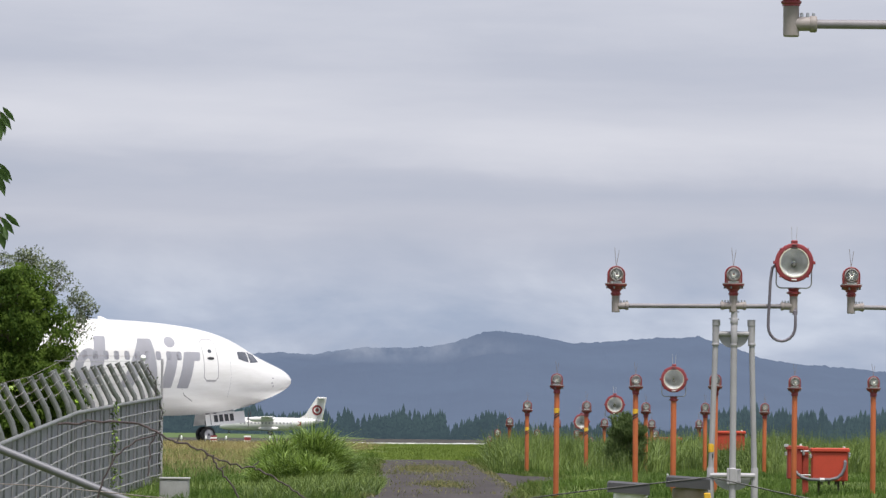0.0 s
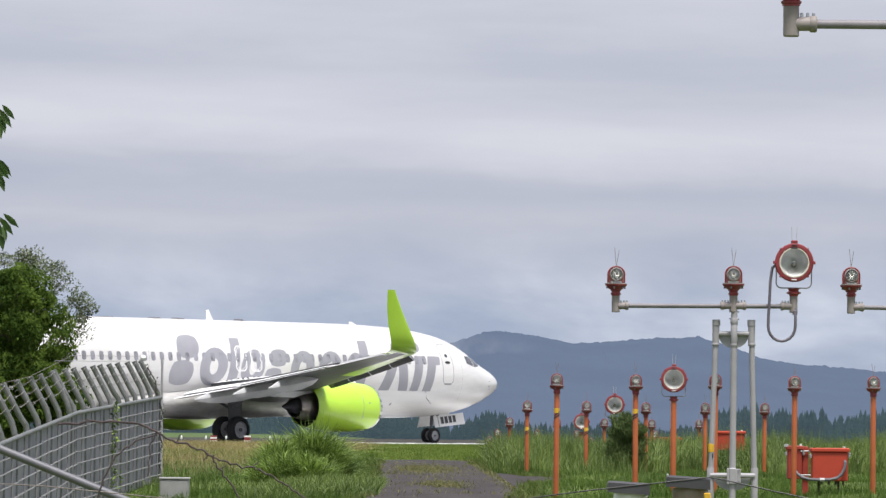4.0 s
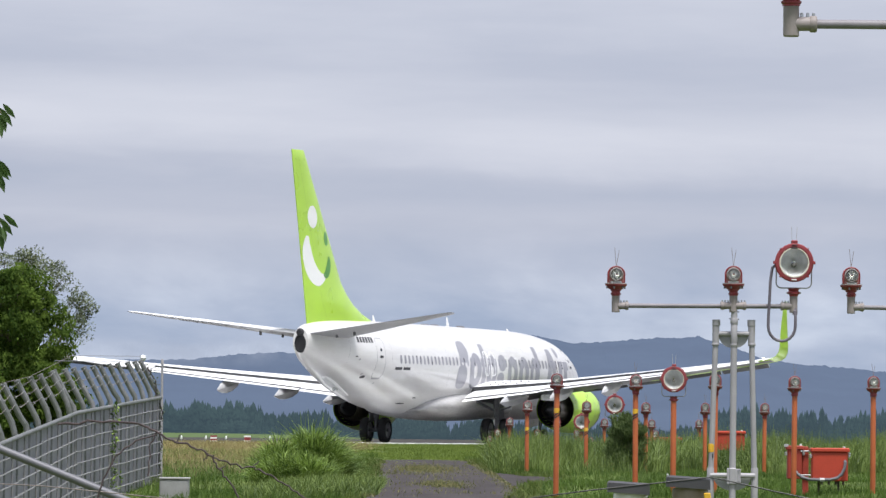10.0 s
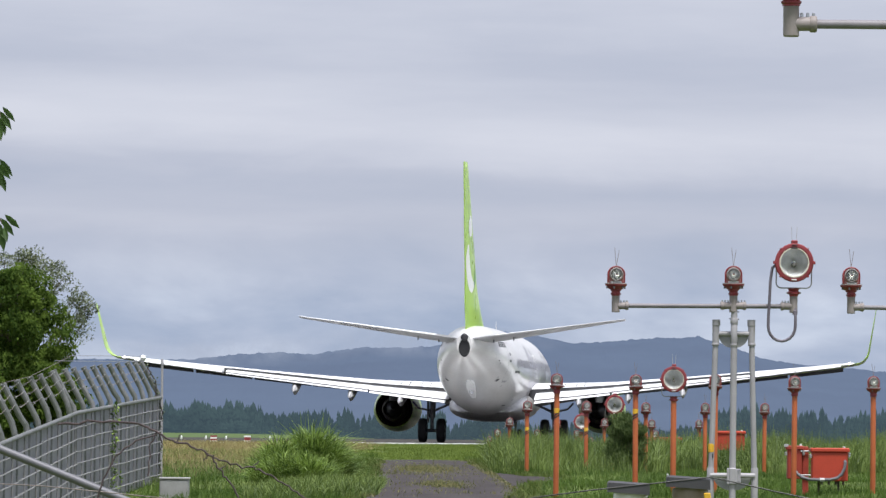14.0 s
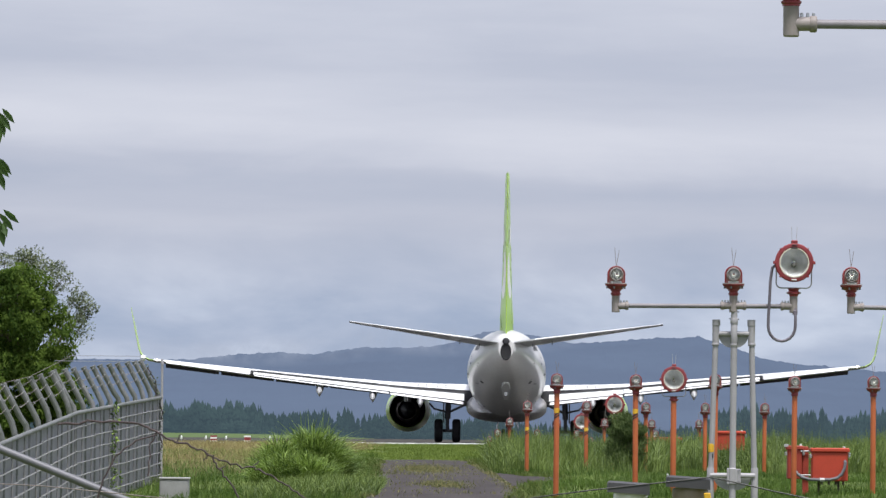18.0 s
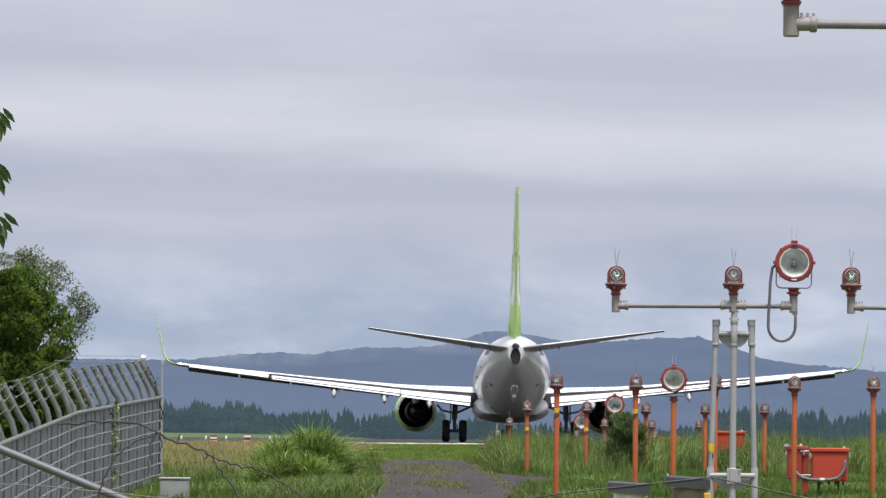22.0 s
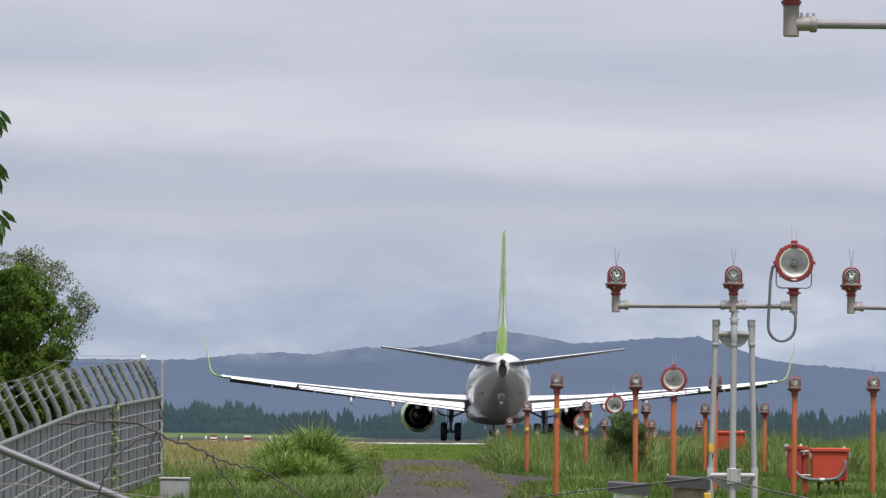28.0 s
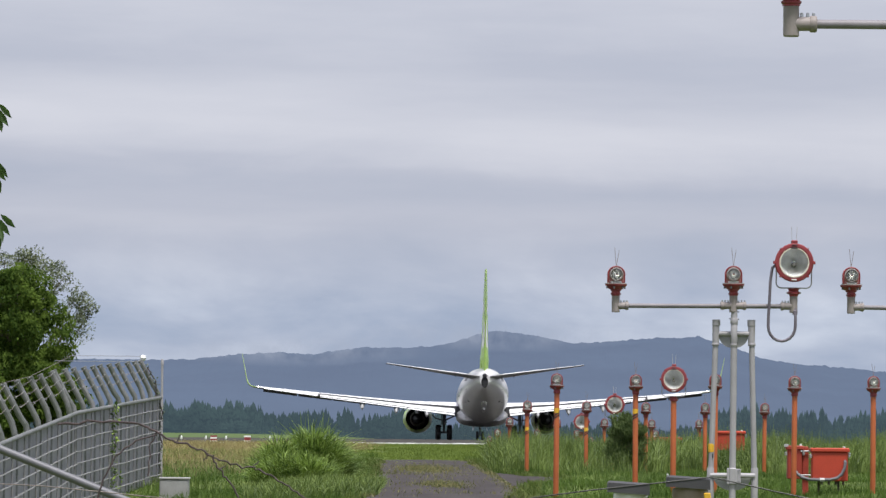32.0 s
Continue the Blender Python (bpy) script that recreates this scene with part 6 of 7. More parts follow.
# ---------------------------------------------------------------- cable cabinets
def cabinet(x0, x1, y, z0, z1, depth=0.35, conduit=True, paint="box_orange", post=False):
    t = thing("cable_cabinet", "orange-red metal cable cabinet standing in grass", "cabinet", "cable cabinets", at=pose((x0 + x1) / 2, y, z0))
    w, h = (x1 - x0) / 2, z1 - z0
    part("body", Geo().box(-w, w, 0, depth, 0, h - 0.05, 0.012), paint, t)
    part("lid", Geo().box(-w - 0.02, w + 0.02, -0.02, depth + 0.02, h - 0.055, h, 0.012), paint, t)
    part("hinge", Geo().box(-w - 0.035, -w - 0.005, -0.03, 0.02, h - 0.13, h - 0.08, 0.006), "steel", t)
    part("latch", Geo().box(w + 0.002, w + 0.03, -0.03, 0.02, h - 0.12, h - 0.06, 0.006), "steel", t)
    part("lid_knob", Geo().lathe([(0.016, 0), (0.018, 0.012), (0.010, 0.024)], 10, (w * 0.78, 0.02, h - 0.004), "z", caps=True), "clip", t)
    foot = gz((x0 + x1) / 2, y)
    if post:
        # the small cabinet is clamped to a post of the same shade-darkened paint
        p = part("post", Geo().box(w + 0.004, w + 0.082, 0.02, 0.10, foot - z0 - 0.1, h - 0.01, 0.008), paint, t, "red square post in the shade-darkened tone")
        for zz in (h - 0.07, 0.05):
            part("clamp_bolt", Geo().lathe([(0.011, w - 0.02), (0.011, w + 0.115)], 8, (0, -0.005, zz), "x", caps=True), "clip", p, "bright clamp bolt")
        part("side_hinge", Geo().box(-w - 0.045, -w + 0.01, -0.02, 0.02, h - 0.02, h + 0.016, 0.004), "clip", t, "bright lid hinge")
    else:
        for sx in (-1, 1):
            part("leg", Geo().box(sx * w * 0.55 - 0.014, sx * w * 0.55 + 0.014, depth - 0.05, depth - 0.02, foot - z0 - 0.1, 0.02, 0.003), "post_dark", t, "dark steel leg")
        for k in range(4):
            part("cable_gland", Geo().lathe([(0.016, -0.045), (0.016, 0.0)], 8, (w * (0.75 - 0.4 * k), 0.05, 0), "z", caps=True), "post_dark", t)
    if conduit:
        pts = [(0.83 * w, -0.01, h * 0.60), (0.84 * w, -0.05, h * 0.55), (0.80 * w, -0.06, h * 0.40), (0.63 * w, -0.07, h * 0.21), (0.38 * w, -0.07, h * 0.09), (0, -0.07, h * 0.045),
               (-0.6 * w, -0.07, h * 0.035), (-1.15 * w, -0.06, h * 0.045), (-1.55 * w, -0.05, h * 0.10), (-1.85 * w, -0.03, h * 0.22), (-2.02 * w, 0.0, h * 0.36)]
        part("conduit", Geo().tube(pts, 0.021, 10), "brace", t, "grey flexible conduit")
        part("conduit_nut", Geo().lathe([(0.025, -0.03), (0.025, 0.03)], 8, (-0.45 * w, -0.07, h * 0.037), "x", caps=True), "clip", t)
    return t


cabinet(4.73, 5.185, 89.6, -0.385, 0.035)
cabinet(4.447, 4.635, 90.2, -0.365, 0.06, 0.25, False, "box_dark", True)
cabinet(4.96, 5.49, 127.0, -0.045, 0.305, 0.35, False)
cabinet(4.42, 4.60, 150.4, -0.05, 0.20, 0.35, False)
cabinet(4.70, 5.15, 150.4, -0.05, 0.20, 0.35, False)

# ---------------------------------------------------------------- small markers before the runway end
for x, two in ((-8.56, True), (-7.28, False)):
    b = gz(x, 268) + 0.10
    t = thing("marker_board", "small red and white striped marker board in grass", "marker", "marker boards", at=pose(x, 268, b))
    for k, m in enumerate(("white", "red", "white", "red") if two else ("white", "red", "red", "white")):
        part("band", Geo().box(-0.125, 0.125, -0.03, 0.03, 0.02 + k * 0.062, 0.02 + (k + 1) * 0.062 - 0.002), m, t, smooth=False)
    part("foot", Geo().box(-0.05, 0.05, -0.05, 0.05, -0.15, 0.03), "galv", t)
for x in (-9.78, -8.86, -8.09, -6.42):
    b = gz(x, 268) + 0.06
    t = thing("edge_lamp", "small white taxiway edge lamp on a short stem", "airfield lamp", "edge lamps", at=pose(x, 268, b))
    part("stem", Geo().lathe([(0.02, -0.12), (0.02, 0.18)], 8, caps=True), "galv", t)
    part("head", Geo().lathe([(0.03, 0.17), (0.038, 0.2), (0.03, 0.27), (0.012, 0.30)], 10, caps=True), "white", t)


# ---------------------------------------------------------------- boundary fence
FENCE = [(-4.39, 62.0, -0.20), (-4.39, 70.0, -0.01), (-4.39, 85.0, 0.365), (-3.90, 98.0, 0.635)]   # x, y, height of the top rail


def fence_at(d):
    """Point of the top rail at a run along the fence."""
    for (x0, y0, z0), (x1, y1, z1) in zip(FENCE, FENCE[1:]):
        l = math.hypot(x1 - x0, y1 - y0)
        if d <= l or (x1, y1, z1) == FENCE[-1]:
            k = min(1, d / l)
            return Vector((x0 + (x1 - x0) * k, y0 + (y1 - y0) * k, z0 + (z1 - z0) * k))
        d -= l


RUNS = [math.dist(a[:2], b[:2]) for a, b in zip(FENCE, FENCE[1:])]
FENCE_H = 1.24


def build_fence():
    t = thing("boundary_fence", "grey sheeted airfield fence with bent post tops and barbed wire", "fence")
    a, b = RUNS[0] + RUNS[1], sum(RUNS)
    posts = [0.4 + 2.15 * k for k in range(11)]
    posts = [p for p in posts if p < a - 0.4] + [a] + [a + (b - a) * k / 10 for k in range(1, 11)]
    tops = []
    rnd = random.Random(5)
    for d in posts:
        p = fence_at(d)
        lean = rnd.uniform(-0.02, 0.02)
        r = 0.034
        pts = [(p.x, p.y, p.z - FENCE_H - 0.15), (p.x, p.y, p.z - 0.02), (p.x - 0.015, p.y, p.z + 0.07), (p.x - 0.06 + lean, p.y, p.z + 0.16), (p.x - 0.24 + lean, p.y - 0.05, p.z + 0.50)]
        pp = part("post", Geo().tube(pts, r, 10), "fence_steel", t)
        part("cap", Geo().tube([(p.x - 0.237 + lean, p.y - 0.05, p.z + 0.495), (p.x - 0.245 + lean, p.y - 0.052, p.z + 0.512)], 0.038, 10), "fence_steel", pp)
        for q in (0.35, 0.65, 0.95):
            k = Vector((p.x - 0.06 + lean, p.y, p.z + 0.16)).lerp(Vector((p.x - 0.24 + lean, p.y - 0.05, p.z + 0.50)), q)
            part("wire_clip", Geo().tube([k + Vector((0.0, -0.040, 0)), k + Vector((0.006, -0.034, 0.012))], 0.004, 6), "clip", pp)
        tops.append((p, lean))
    # top rail in stretches
    for c in range(len(FENCE) - 1):
        p, q = Vector(FENCE[c]), Vector(FENCE[c + 1])
        part("top_rail", Geo().tube([p + Vector((0.03, -0.02, 0)), q + Vector((0.03, -0.02, 0))], 0.026, 10), "fence_steel", t)
    # sheets and their wires, bay by bay
    for d0, d1 in zip([0.0] + posts, posts):
        if d1 - d0 < 0.2:
            continue
        p, q = fence_at(d0), fence_at(d1)
        o = Vector((0.012, 0.0, 0))
        g = Geo().add([p + o + Vector((0, 0, -0.03)), q + o + Vector((0, 0, -0.03)), q + o + Vector((0, 0, -FENCE_H)), p + o + Vector((0, 0, -FENCE_H)),
                       p - o + Vector((0, 0, -0.03)), q - o + Vector((0, 0, -0.03)), q - o + Vector((0, 0, -FENCE_H)), p - o + Vector((0, 0, -FENCE_H))],
                      [(0, 1, 2, 3), (7, 6, 5, 4), (0, 4, 5, 1), (1, 5, 6, 2), (2, 6, 7, 3), (3, 7, 4, 0)])
        sheet = part("sheet", g, "fence_sheet", t, smooth=False)
        w = Vector((0.036, -0.022, 0))
        for k in range(1, 9):
            z = Vector((0, 0, -0.02 - k * 0.148 + rnd.uniform(-0.006, 0.006)))
            part("wire_rod", Geo().tube([p + w + z, q + w + z], 0.0095, 5, False), "wire_rod", sheet)
        n = 1
        for k in range(n):
            e = fence_at(d0 + (d1 - d0) * (k + 0.5) / n) + w
            part("wire_rod", Geo().tube([e + Vector((0, 0, -0.02)), e + Vector((0, 0, -FENCE_H))], 0.0095, 5, False), "wire_rod", sheet)
    # three strands of barbed wire along the bent tops, one more above the far stretch
    for q in (0.35, 0.65, 0.95):
        ks = [Vector((p.x - 0.06 + l, p.y - 0.03, p.z + 0.16)).lerp(Vector((p.x - 0.24 + l, p.y - 0.08, p.z + 0.50)), q) for p, l in tops]
        pts = []
        for u, v in zip(ks, ks[1:]):
            for s in range(4):
                k = u.lerp(v, s / 4)
                k.z -= 0.03 * math.sin(math.pi * s / 4) * min(1, (v - u).length)
                pts.append(k)
        strand = part("barbed_wire", Geo().tube(pts + [ks[-1]], 0.0032, 5), "wire", t)
        g = Geo()
        for u in pts[::2]:
            g.tube([u + Vector((-0.01, 0, -0.018)), u + Vector((0.01, 0, 0.018))], 0.0025, 4)
            g.tube([u + Vector((0.012, 0, -0.012)), u + Vector((-0.012, 0, 0.014))], 0.0025, 4)
        part("barbs", g, "galv", strand)
    k0, k1 = fence_at(RUNS[0] + RUNS[1] - 12), fence_at(sum(RUNS))
    part("barbed_wire", Geo().tube([(k0.x - 0.3, k0.y, k0.z + 0.52), (k0.x - 0.2, k0.y + 6, k0.z + 0.68), (k1.x - 0.9, k1.y - 6, k1.z + 0.50), (k1.x - 0.25, k1.y, k1.z + 0.57)], 0.003, 5), "wire", t)
    part("barbed_wire", Geo().tube([(k1.x - 0.95, k1.y - 9, k1.z + 0.40), (k1.x - 0.6, k1.y - 5, k1.z + 0.44), (k1.x - 0.25, k1.y, k1.z + 0.50)], 0.0035, 5), "clip", t)
    return t


build_fence()
e = fence_at(sum(RUNS))
t = thing("corner_post", "thin pale grey post at the fence corner", "post", at=pose(e.x + 0.03, e.y + 0.4, gz(e.x, e.y + 0.4)))
h = e.z + 0.52 - gz(e.x, e.y + 0.4)
part("tube", Geo().lathe([(0.017, -0.1), (0.017, h - 0.05)], 12, caps=True), "mast", t)
part("cap", Geo().lathe([(0.022, h - 0.06), (0.022, h - 0.02), (0.012, h + 0.02)], 12, caps=True), "mast", t)
t = thing("fence_lamp", "small white globe lamp on the fence corner", "lamp", at=pose(e.x - 0.22, e.y, e.z + 0.50))
part("globe", Geo().lathe([(0.001, 0.09), (0.03, 0.08), (0.042, 0.05), (0.03, 0.015), (0.015, 0.0)], 12, caps=True), "white", t)
part("bracket", Geo().tube([(-0.06, 0, 0.0), (-0.02, 0, 0.03), (0.0, 0, 0.02)], 0.012, 8), "galv", t)
bz = gz(-3.30, 88)
t = thing("concrete_block", "pale grey concrete cable pit beside the fence", "concrete block", at=pose(-3.30, 88, bz))
part("body", Geo().box(-0.18, 0.18, 0, 0.45, -0.1, -0.44 - bz, 0.012), "concrete", t)
part("lid", Geo().box(-0.19, 0.19, -0.01, 0.46, -0.442 - bz, -0.413 - bz, 0.008), "concrete", t)

# near brace pipe that slopes across the corner of the view
t = thing("brace_pipe", "pale galvanised brace pipe sloping down to the ground", "pipe", at=pose(-2.9, 40, 0.0))
part("pipe", Geo().tube([(-0.4, 0, 0.30), (0.4, 0, 0.01), (3.4, 0, -1.18)], 0.024, 12), "brace", t)
part("upright", Geo().tube([(-0.35, 0.03, gz(-3.25, 40) - 0.1), (-0.35, 0.03, 0.34)], 0.03, 12), "brace", t)


# ---------------------------------------------------------------- vegetation
def blades(name, roots, lengths, widths, lean, mat, seed, label, segs=2, category="grass", way=None):
    """Bent grass blades, one strip each, standing on their roots."""
    rng = np.random.default_rng(seed)
    n = len(roots)
    ang = rng.uniform(0, 2 * np.pi, n)
    if way is not None:
        ang = way + rng.normal(0, 1.0, n)
    d = np.stack([np.cos(ang), np.sin(ang)], 1)
    face = rng.uniform(-0.8, 0.8, n)
    side = np.stack([np.cos(face), np.sin(face)], 1)
    bend = np.abs(rng.normal(lean, lean * 0.55, n))
    k = segs + 1
    V = np.zeros((n, 2 * segs + 1, 3))
    for i in range(k):
        t = i / segs
        out = lengths * bend * t ** 2
        up = lengths * (t - 0.45 * bend * t ** 2.5)
        c = np.concatenate([roots[:, :2] + d * out[:, None], (roots[:, 2] + up)[:, None]], 1)
        if i < segs:
            w = widths * (1 - 0.45 * t)
            V[:, 2 * i] = c - np.concatenate([side * w[:, None] / 2, np.zeros((n, 1))], 1)
            V[:, 2 * i + 1] = c + np.concatenate([side * w[:, None] / 2, np.zeros((n, 1))], 1)
        else:
            V[:, 2 * segs] = c
    base = np.arange(n)[:, None] * (2 * segs + 1)
    tri = []
    for i in range(segs - 1):
        tri += [[2 * i, 2 * i + 1, 2 * i + 3], [2 * i, 2 * i + 3, 2 * i + 2]]
    tri.append([2 * segs - 2, 2 * segs - 1, 2 * segs])
    F = (base[:, None, :] + np.array(tri)[None]).reshape(-1, 3)
    ob = new(name, fast_mesh(name, V.reshape(-1, 3), F, mat))
    return tagged(ob, label, category, kind="stuff")


def scatter(n, x0, x1, y0, y1, seed, keep=None):
    rng = np.random.default_rng(seed)
    x, y = rng.uniform(x0, x1, n), rng.uniform(y0, y1, n)
    if keep is not None:
        m = keep(x, y, rng.random(n))
        x, y = x[m], y[m]
    return np.stack([x, y, ground_z(x, y) - 0.01], 1)


def off_path(x, y):
    c = 0.095 - (y - 84) * 0.0063
    return np.abs(x - c) > 0.98 + 0.12 * np.sin(y * 0.9) + 0.85 * np.exp(-((y - 106) / 8) ** 2) * (x > c)


def in_view(x, y, margin=0.4):
    return np.abs(x) < 0.0628 * y + margin


def lumps(x, y, s, seed):
    """Slow random variation over the ground, about 0 to 1."""
    r = np.random.default_rng(seed)
    v = 0
    for k in range(5):
        a, ph, f = r.uniform(0, 6.28), r.uniform(0, 6.28), s * r.uniform(0.6, 1.8)
        v = v + np.sin((x * np.cos(a) + y * np.sin(a) * 0.6) * f + ph)
    return np.clip(0.5 + v / 5, 0, 1)


# lawn before and beside the path
P = scatter(330000, -8, 10, 66, 160, 1, lambda x, y, r: off_path(x, y) & in_view(x, y) & (r < np.clip(1.35 - y / 190, 0.35, 1)) & ~((x < -2.4) & (y > 113)))
rg = np.random.default_rng(2)
hgt = rg.uniform(0.05, 0.13, len(P)) * (0.6 + 0.9 * lumps(P[:, 0], P[:, 1], 1.3, 5))
blades("lawn_grass", P, hgt, rg.uniform(0.005, 0.009, len(P)), 0.45, "grass_short", 3, "short green mown lawn grass")
# rougher growth, higher towards the bank
P = scatter(70000, -7, 10, 92, 165, 7, lambda x, y, r: off_path(x, y) & in_view(x, y) & (r < lumps(x, y, 1.1, 8) * 1.1) & ~((np.abs(x + 0.1) < 2.2) & (y > 112)))
hgt = rg.uniform(0.10, 0.26, len(P)) * np.where((P[:, 0] > 0.8) & (P[:, 1] < 119), 0.6, 1.0)
blades("rough_grass", P, hgt, rg.uniform(0.006, 0.011, len(P)), 0.4, "grass_tall", 9, "rough green grass on the airfield bank")
# low turf up to the runway
P = scatter(120000, -17, 18, 150, 284, 11, lambda x, y, r: in_view(x, y, 0.5))
dry = (P[:, 0] < -2.2 - 1.2 * lumps(P[:, 0], P[:, 1], 0.3, 4)) & (P[:, 1] < 255) & (P[:, 1] > 128)
blades("bank_grass", P[~dry], rg.uniform(0.05, 0.12, (~dry).sum()), rg.uniform(0.012, 0.022, (~dry).sum()), 0.4, "grass_bank", 12, "low green turf before the runway end")
P2 = scatter(90000, -16, -1.8, 105, 262, 13, lambda x, y, r: in_view(x, y, 0.5) & (r < smooth01((-1.8 - x) / 1.2) * smooth01((y - 102) / 14)))
blades("dry_grass", P2, rg.uniform(0.08, 0.26, len(P2)), rg.uniform(0.009, 0.016, len(P2)), 0.35, "grass_dry", 14, "dry yellow grass beside the runway end")
# grass in the cracks of the path
def crack(x, y, r):
    c = 0.095 - (y - 84) * 0.0063
    one = np.exp(-((y - 123) / 7.0) ** 2) * np.exp(-((x - c + 0.10) / 0.34) ** 2)
    two = np.exp(-((y - 97.5) / 3.4) ** 2) * np.exp(-((x - c - 0.05) / 0.26) ** 2)
    rim = 0.5 * np.exp(-((np.abs(x - c) - 1.0) / 0.12) ** 2) + 0.35 * np.exp(-((y - 113) / 1.6) ** 2) * np.exp(-((x - c + 0.6) / 0.25) ** 2)
    few = 0.05 * lumps(x, y, 1.2, 21) ** 3
    return (r < (one * 0.9 + two * 0.8 + rim) * (0.25 + 0.75 * lumps(x, y, 1.6, 23)) + few) & (np.abs(x - c) < 1.0)


P = scatter(95000, -1.8, 1.4, 84, 146, 22, crack)
P[:, 2] += 0.035


def verge(x, y, r):
    """Turf creeping over the path's edges in lobes."""
    c = 0.095 - (y - 84) * 0.0063
    d = 1.12 - np.abs(x - c) + 0.85 * np.exp(-((y - 106) / 8) ** 2) * (x > c)
    return (d < 0.10 + 0.36 * lumps(x, y, 0.9, 26) ** 2) & (d > -0.12) & (r < 0.75)


PV = scatter(66000, -1.8, 2.3, 70, 148, 25, verge)
PV[:, 2] += 0.015
blades("path_verge", PV, rg.uniform(0.04, 0.15, len(PV)), rg.uniform(0.006, 0.011, len(PV)), 0.6, "grass_verge", 27, "green turf creeping over the path edges", category="grass")
blades("path_weeds", P, rg.uniform(0.02, 0.075, len(P)), rg.uniform(0.006, 0.011, len(P)), 0.7, "grass_weed", 23, "yellowish grass tufts growing through path cracks", category="weeds")


def reeds(name, mounds, seed, label, mat, wide=1.0):
    """Leafy tussocks: stems hidden in each mound carry arching leaves at all heights; some tips rise over it."""
    r = np.random.default_rng(seed)
    P, LN, W, WAY = [], [], [], []
    for cx, cy, rx, h, n in mounds:
        a, q = r.uniform(0, 6.283, n), np.sqrt(r.random(n))
        x, y = cx + rx * q * np.cos(a), cy + rx * 1.3 * q * np.sin(a)
        dome = h * np.sqrt(1 - 0.9 * q ** 2) * (0.72 + 0.4 * lumps(x * 5, y * 5, 1.0, seed + 3))
        node = dome * r.uniform(0.05, 1.0, n) ** 0.7
        P.append(np.stack([x, y, ground_z(x, y) + node * 0.80], 1))
        LN.append(r.uniform(0.22, 0.50, n) * (0.6 + 0.6 * h))
        W.append(r.uniform(0.008, 0.019, n) * wide)
        WAY.append(a)
        m = n // 7
        a, q = r.uniform(0, 6.283, m), np.sqrt(r.random(m)) * 0.75
        x, y = cx + rx * q * np.cos(a), cy + rx * q * np.sin(a)
        P.append(np.stack([x, y, ground_z(x, y) - 0.02], 1))
        LN.append(h * r.uniform(0.8, 1.55, m))
        W.append(r.uniform(0.008, 0.014, m))
        WAY.append(a)
    return blades(name, np.concatenate(P), np.concatenate(LN), np.concatenate(W), 0.75, mat, seed + 1, label, 5, way=np.concatenate(WAY))


reeds("pampas_grass", [(-1.74, 98.3, 0.30, 0.74, 2100), (-1.98, 98.4, 0.22, 0.54, 1000), (-2.22, 97.9, 0.24, 0.50, 1300), (-2.40, 97.7, 0.16, 0.34, 500), (-1.57, 98.2, 0.17, 0.60, 800)], 31, "tall arching clump of pampas grass", "grass_pampas")
reeds("pampas_grass", [(-2.06, 97.0, 0.32, 0.34, 1300), (-1.76, 96.8, 0.28, 0.30, 1100), (-2.36, 97.2, 0.20, 0.28, 700)], 33, "low arching clump of pampas grass", "grass_pampas")
reeds("dark_weeds", [(-1.46, 98.9, 0.17, 0.48, 800), (-1.36, 98.6, 0.14, 0.34, 400)], 35, "darker upright weeds beside pampas grass", "leaf_shrub", 1.3)
# softer growth before the clump
P = scatter(15000, -2.4, -0.75, 86, 97, 37, lambda x, y, r: r < 0.3 + 0.7 * lumps(x, y, 1.5, 38))
blades("rough_grass", P, rg.uniform(0.10, 0.27, len(P)), rg.uniform(0.006, 0.012, len(P)), 0.55, "grass_tall", 39, "soft green grass before the pampas clump", 3)


def bank_growth(x, y, r):
    edge = 1.15 + 0.3 * np.sin(y * 0.5)
    return in_view(x, y) & (x > edge) & (y > 119 + 1.6 * np.sin(x * 1.7)) & (r < 0.35 + 0.65 * lumps(x, y, 1.6, 41))


P = scatter(130000, 0.6, 10.5, 114, 142, 40, bank_growth)
hgt = rg.uniform(0.38, 0.86, len(P)) * (0.65 + 0.6 * lumps(P[:, 0], P[:, 1], 1.1, 44)) * np.where(P[:, 0] > 4.6, 0.92, 0.90)
blades("tall_grass", P, hgt, rg.uniform(0.006, 0.012, len(P)), 0.5, "grass_tall", 45, "tall green grass along the lamp rows", 3)
# a few long stems over it
P = scatter(700, 0.9, 10.5, 114, 140, 47, bank_growth)
blades("grass_stems", P, rg.uniform(0.55, 0.9, len(P)), rg.uniform(0.006, 0.010, len(P)), 0.25, "grass_tall", 48, "long thin grass stems over the bank", 3)


def leaves(geo_pts, size, seed, droop=0.4, aspect=0.45):
    """Leaf blades (two triangles folded along the rib) at points."""
    r = np.random.default_rng(seed)
    n = len(geo_pts)
    yaw, pitch = r.uniform(0, 2 * np.pi, n), r.normal(-droop, 0.5, n)
    d = np.stack([np.cos(yaw) * np.cos(pitch), np.sin(yaw) * np.cos(pitch), np.sin(pitch)], 1)
    up = r.normal(0, 0.5, (n, 3)) + np.array([0, 0, 1.0])
    s = np.cross(d, up)
    s /= np.linalg.norm(s, axis=1, keepdims=True) + 1e-9
    nrm = np.cross(s, d)
    L = (size * r.uniform(0.6, 1.3, n))[:, None]
    W = L * aspect * 0.5
    a, tip = geo_pts, geo_pts + d * L
    m = geo_pts + d * L * 0.45 - nrm * L * 0.06
    V = np.stack([a, m + s * W, tip, m - s * W], 1).reshape(-1, 3)
    i = np.arange(n)[:, None] * 4
    F = np.concatenate([i + np.array([[0, 1, 2]]), i + np.array([[0, 2, 3]])])
    return V, F


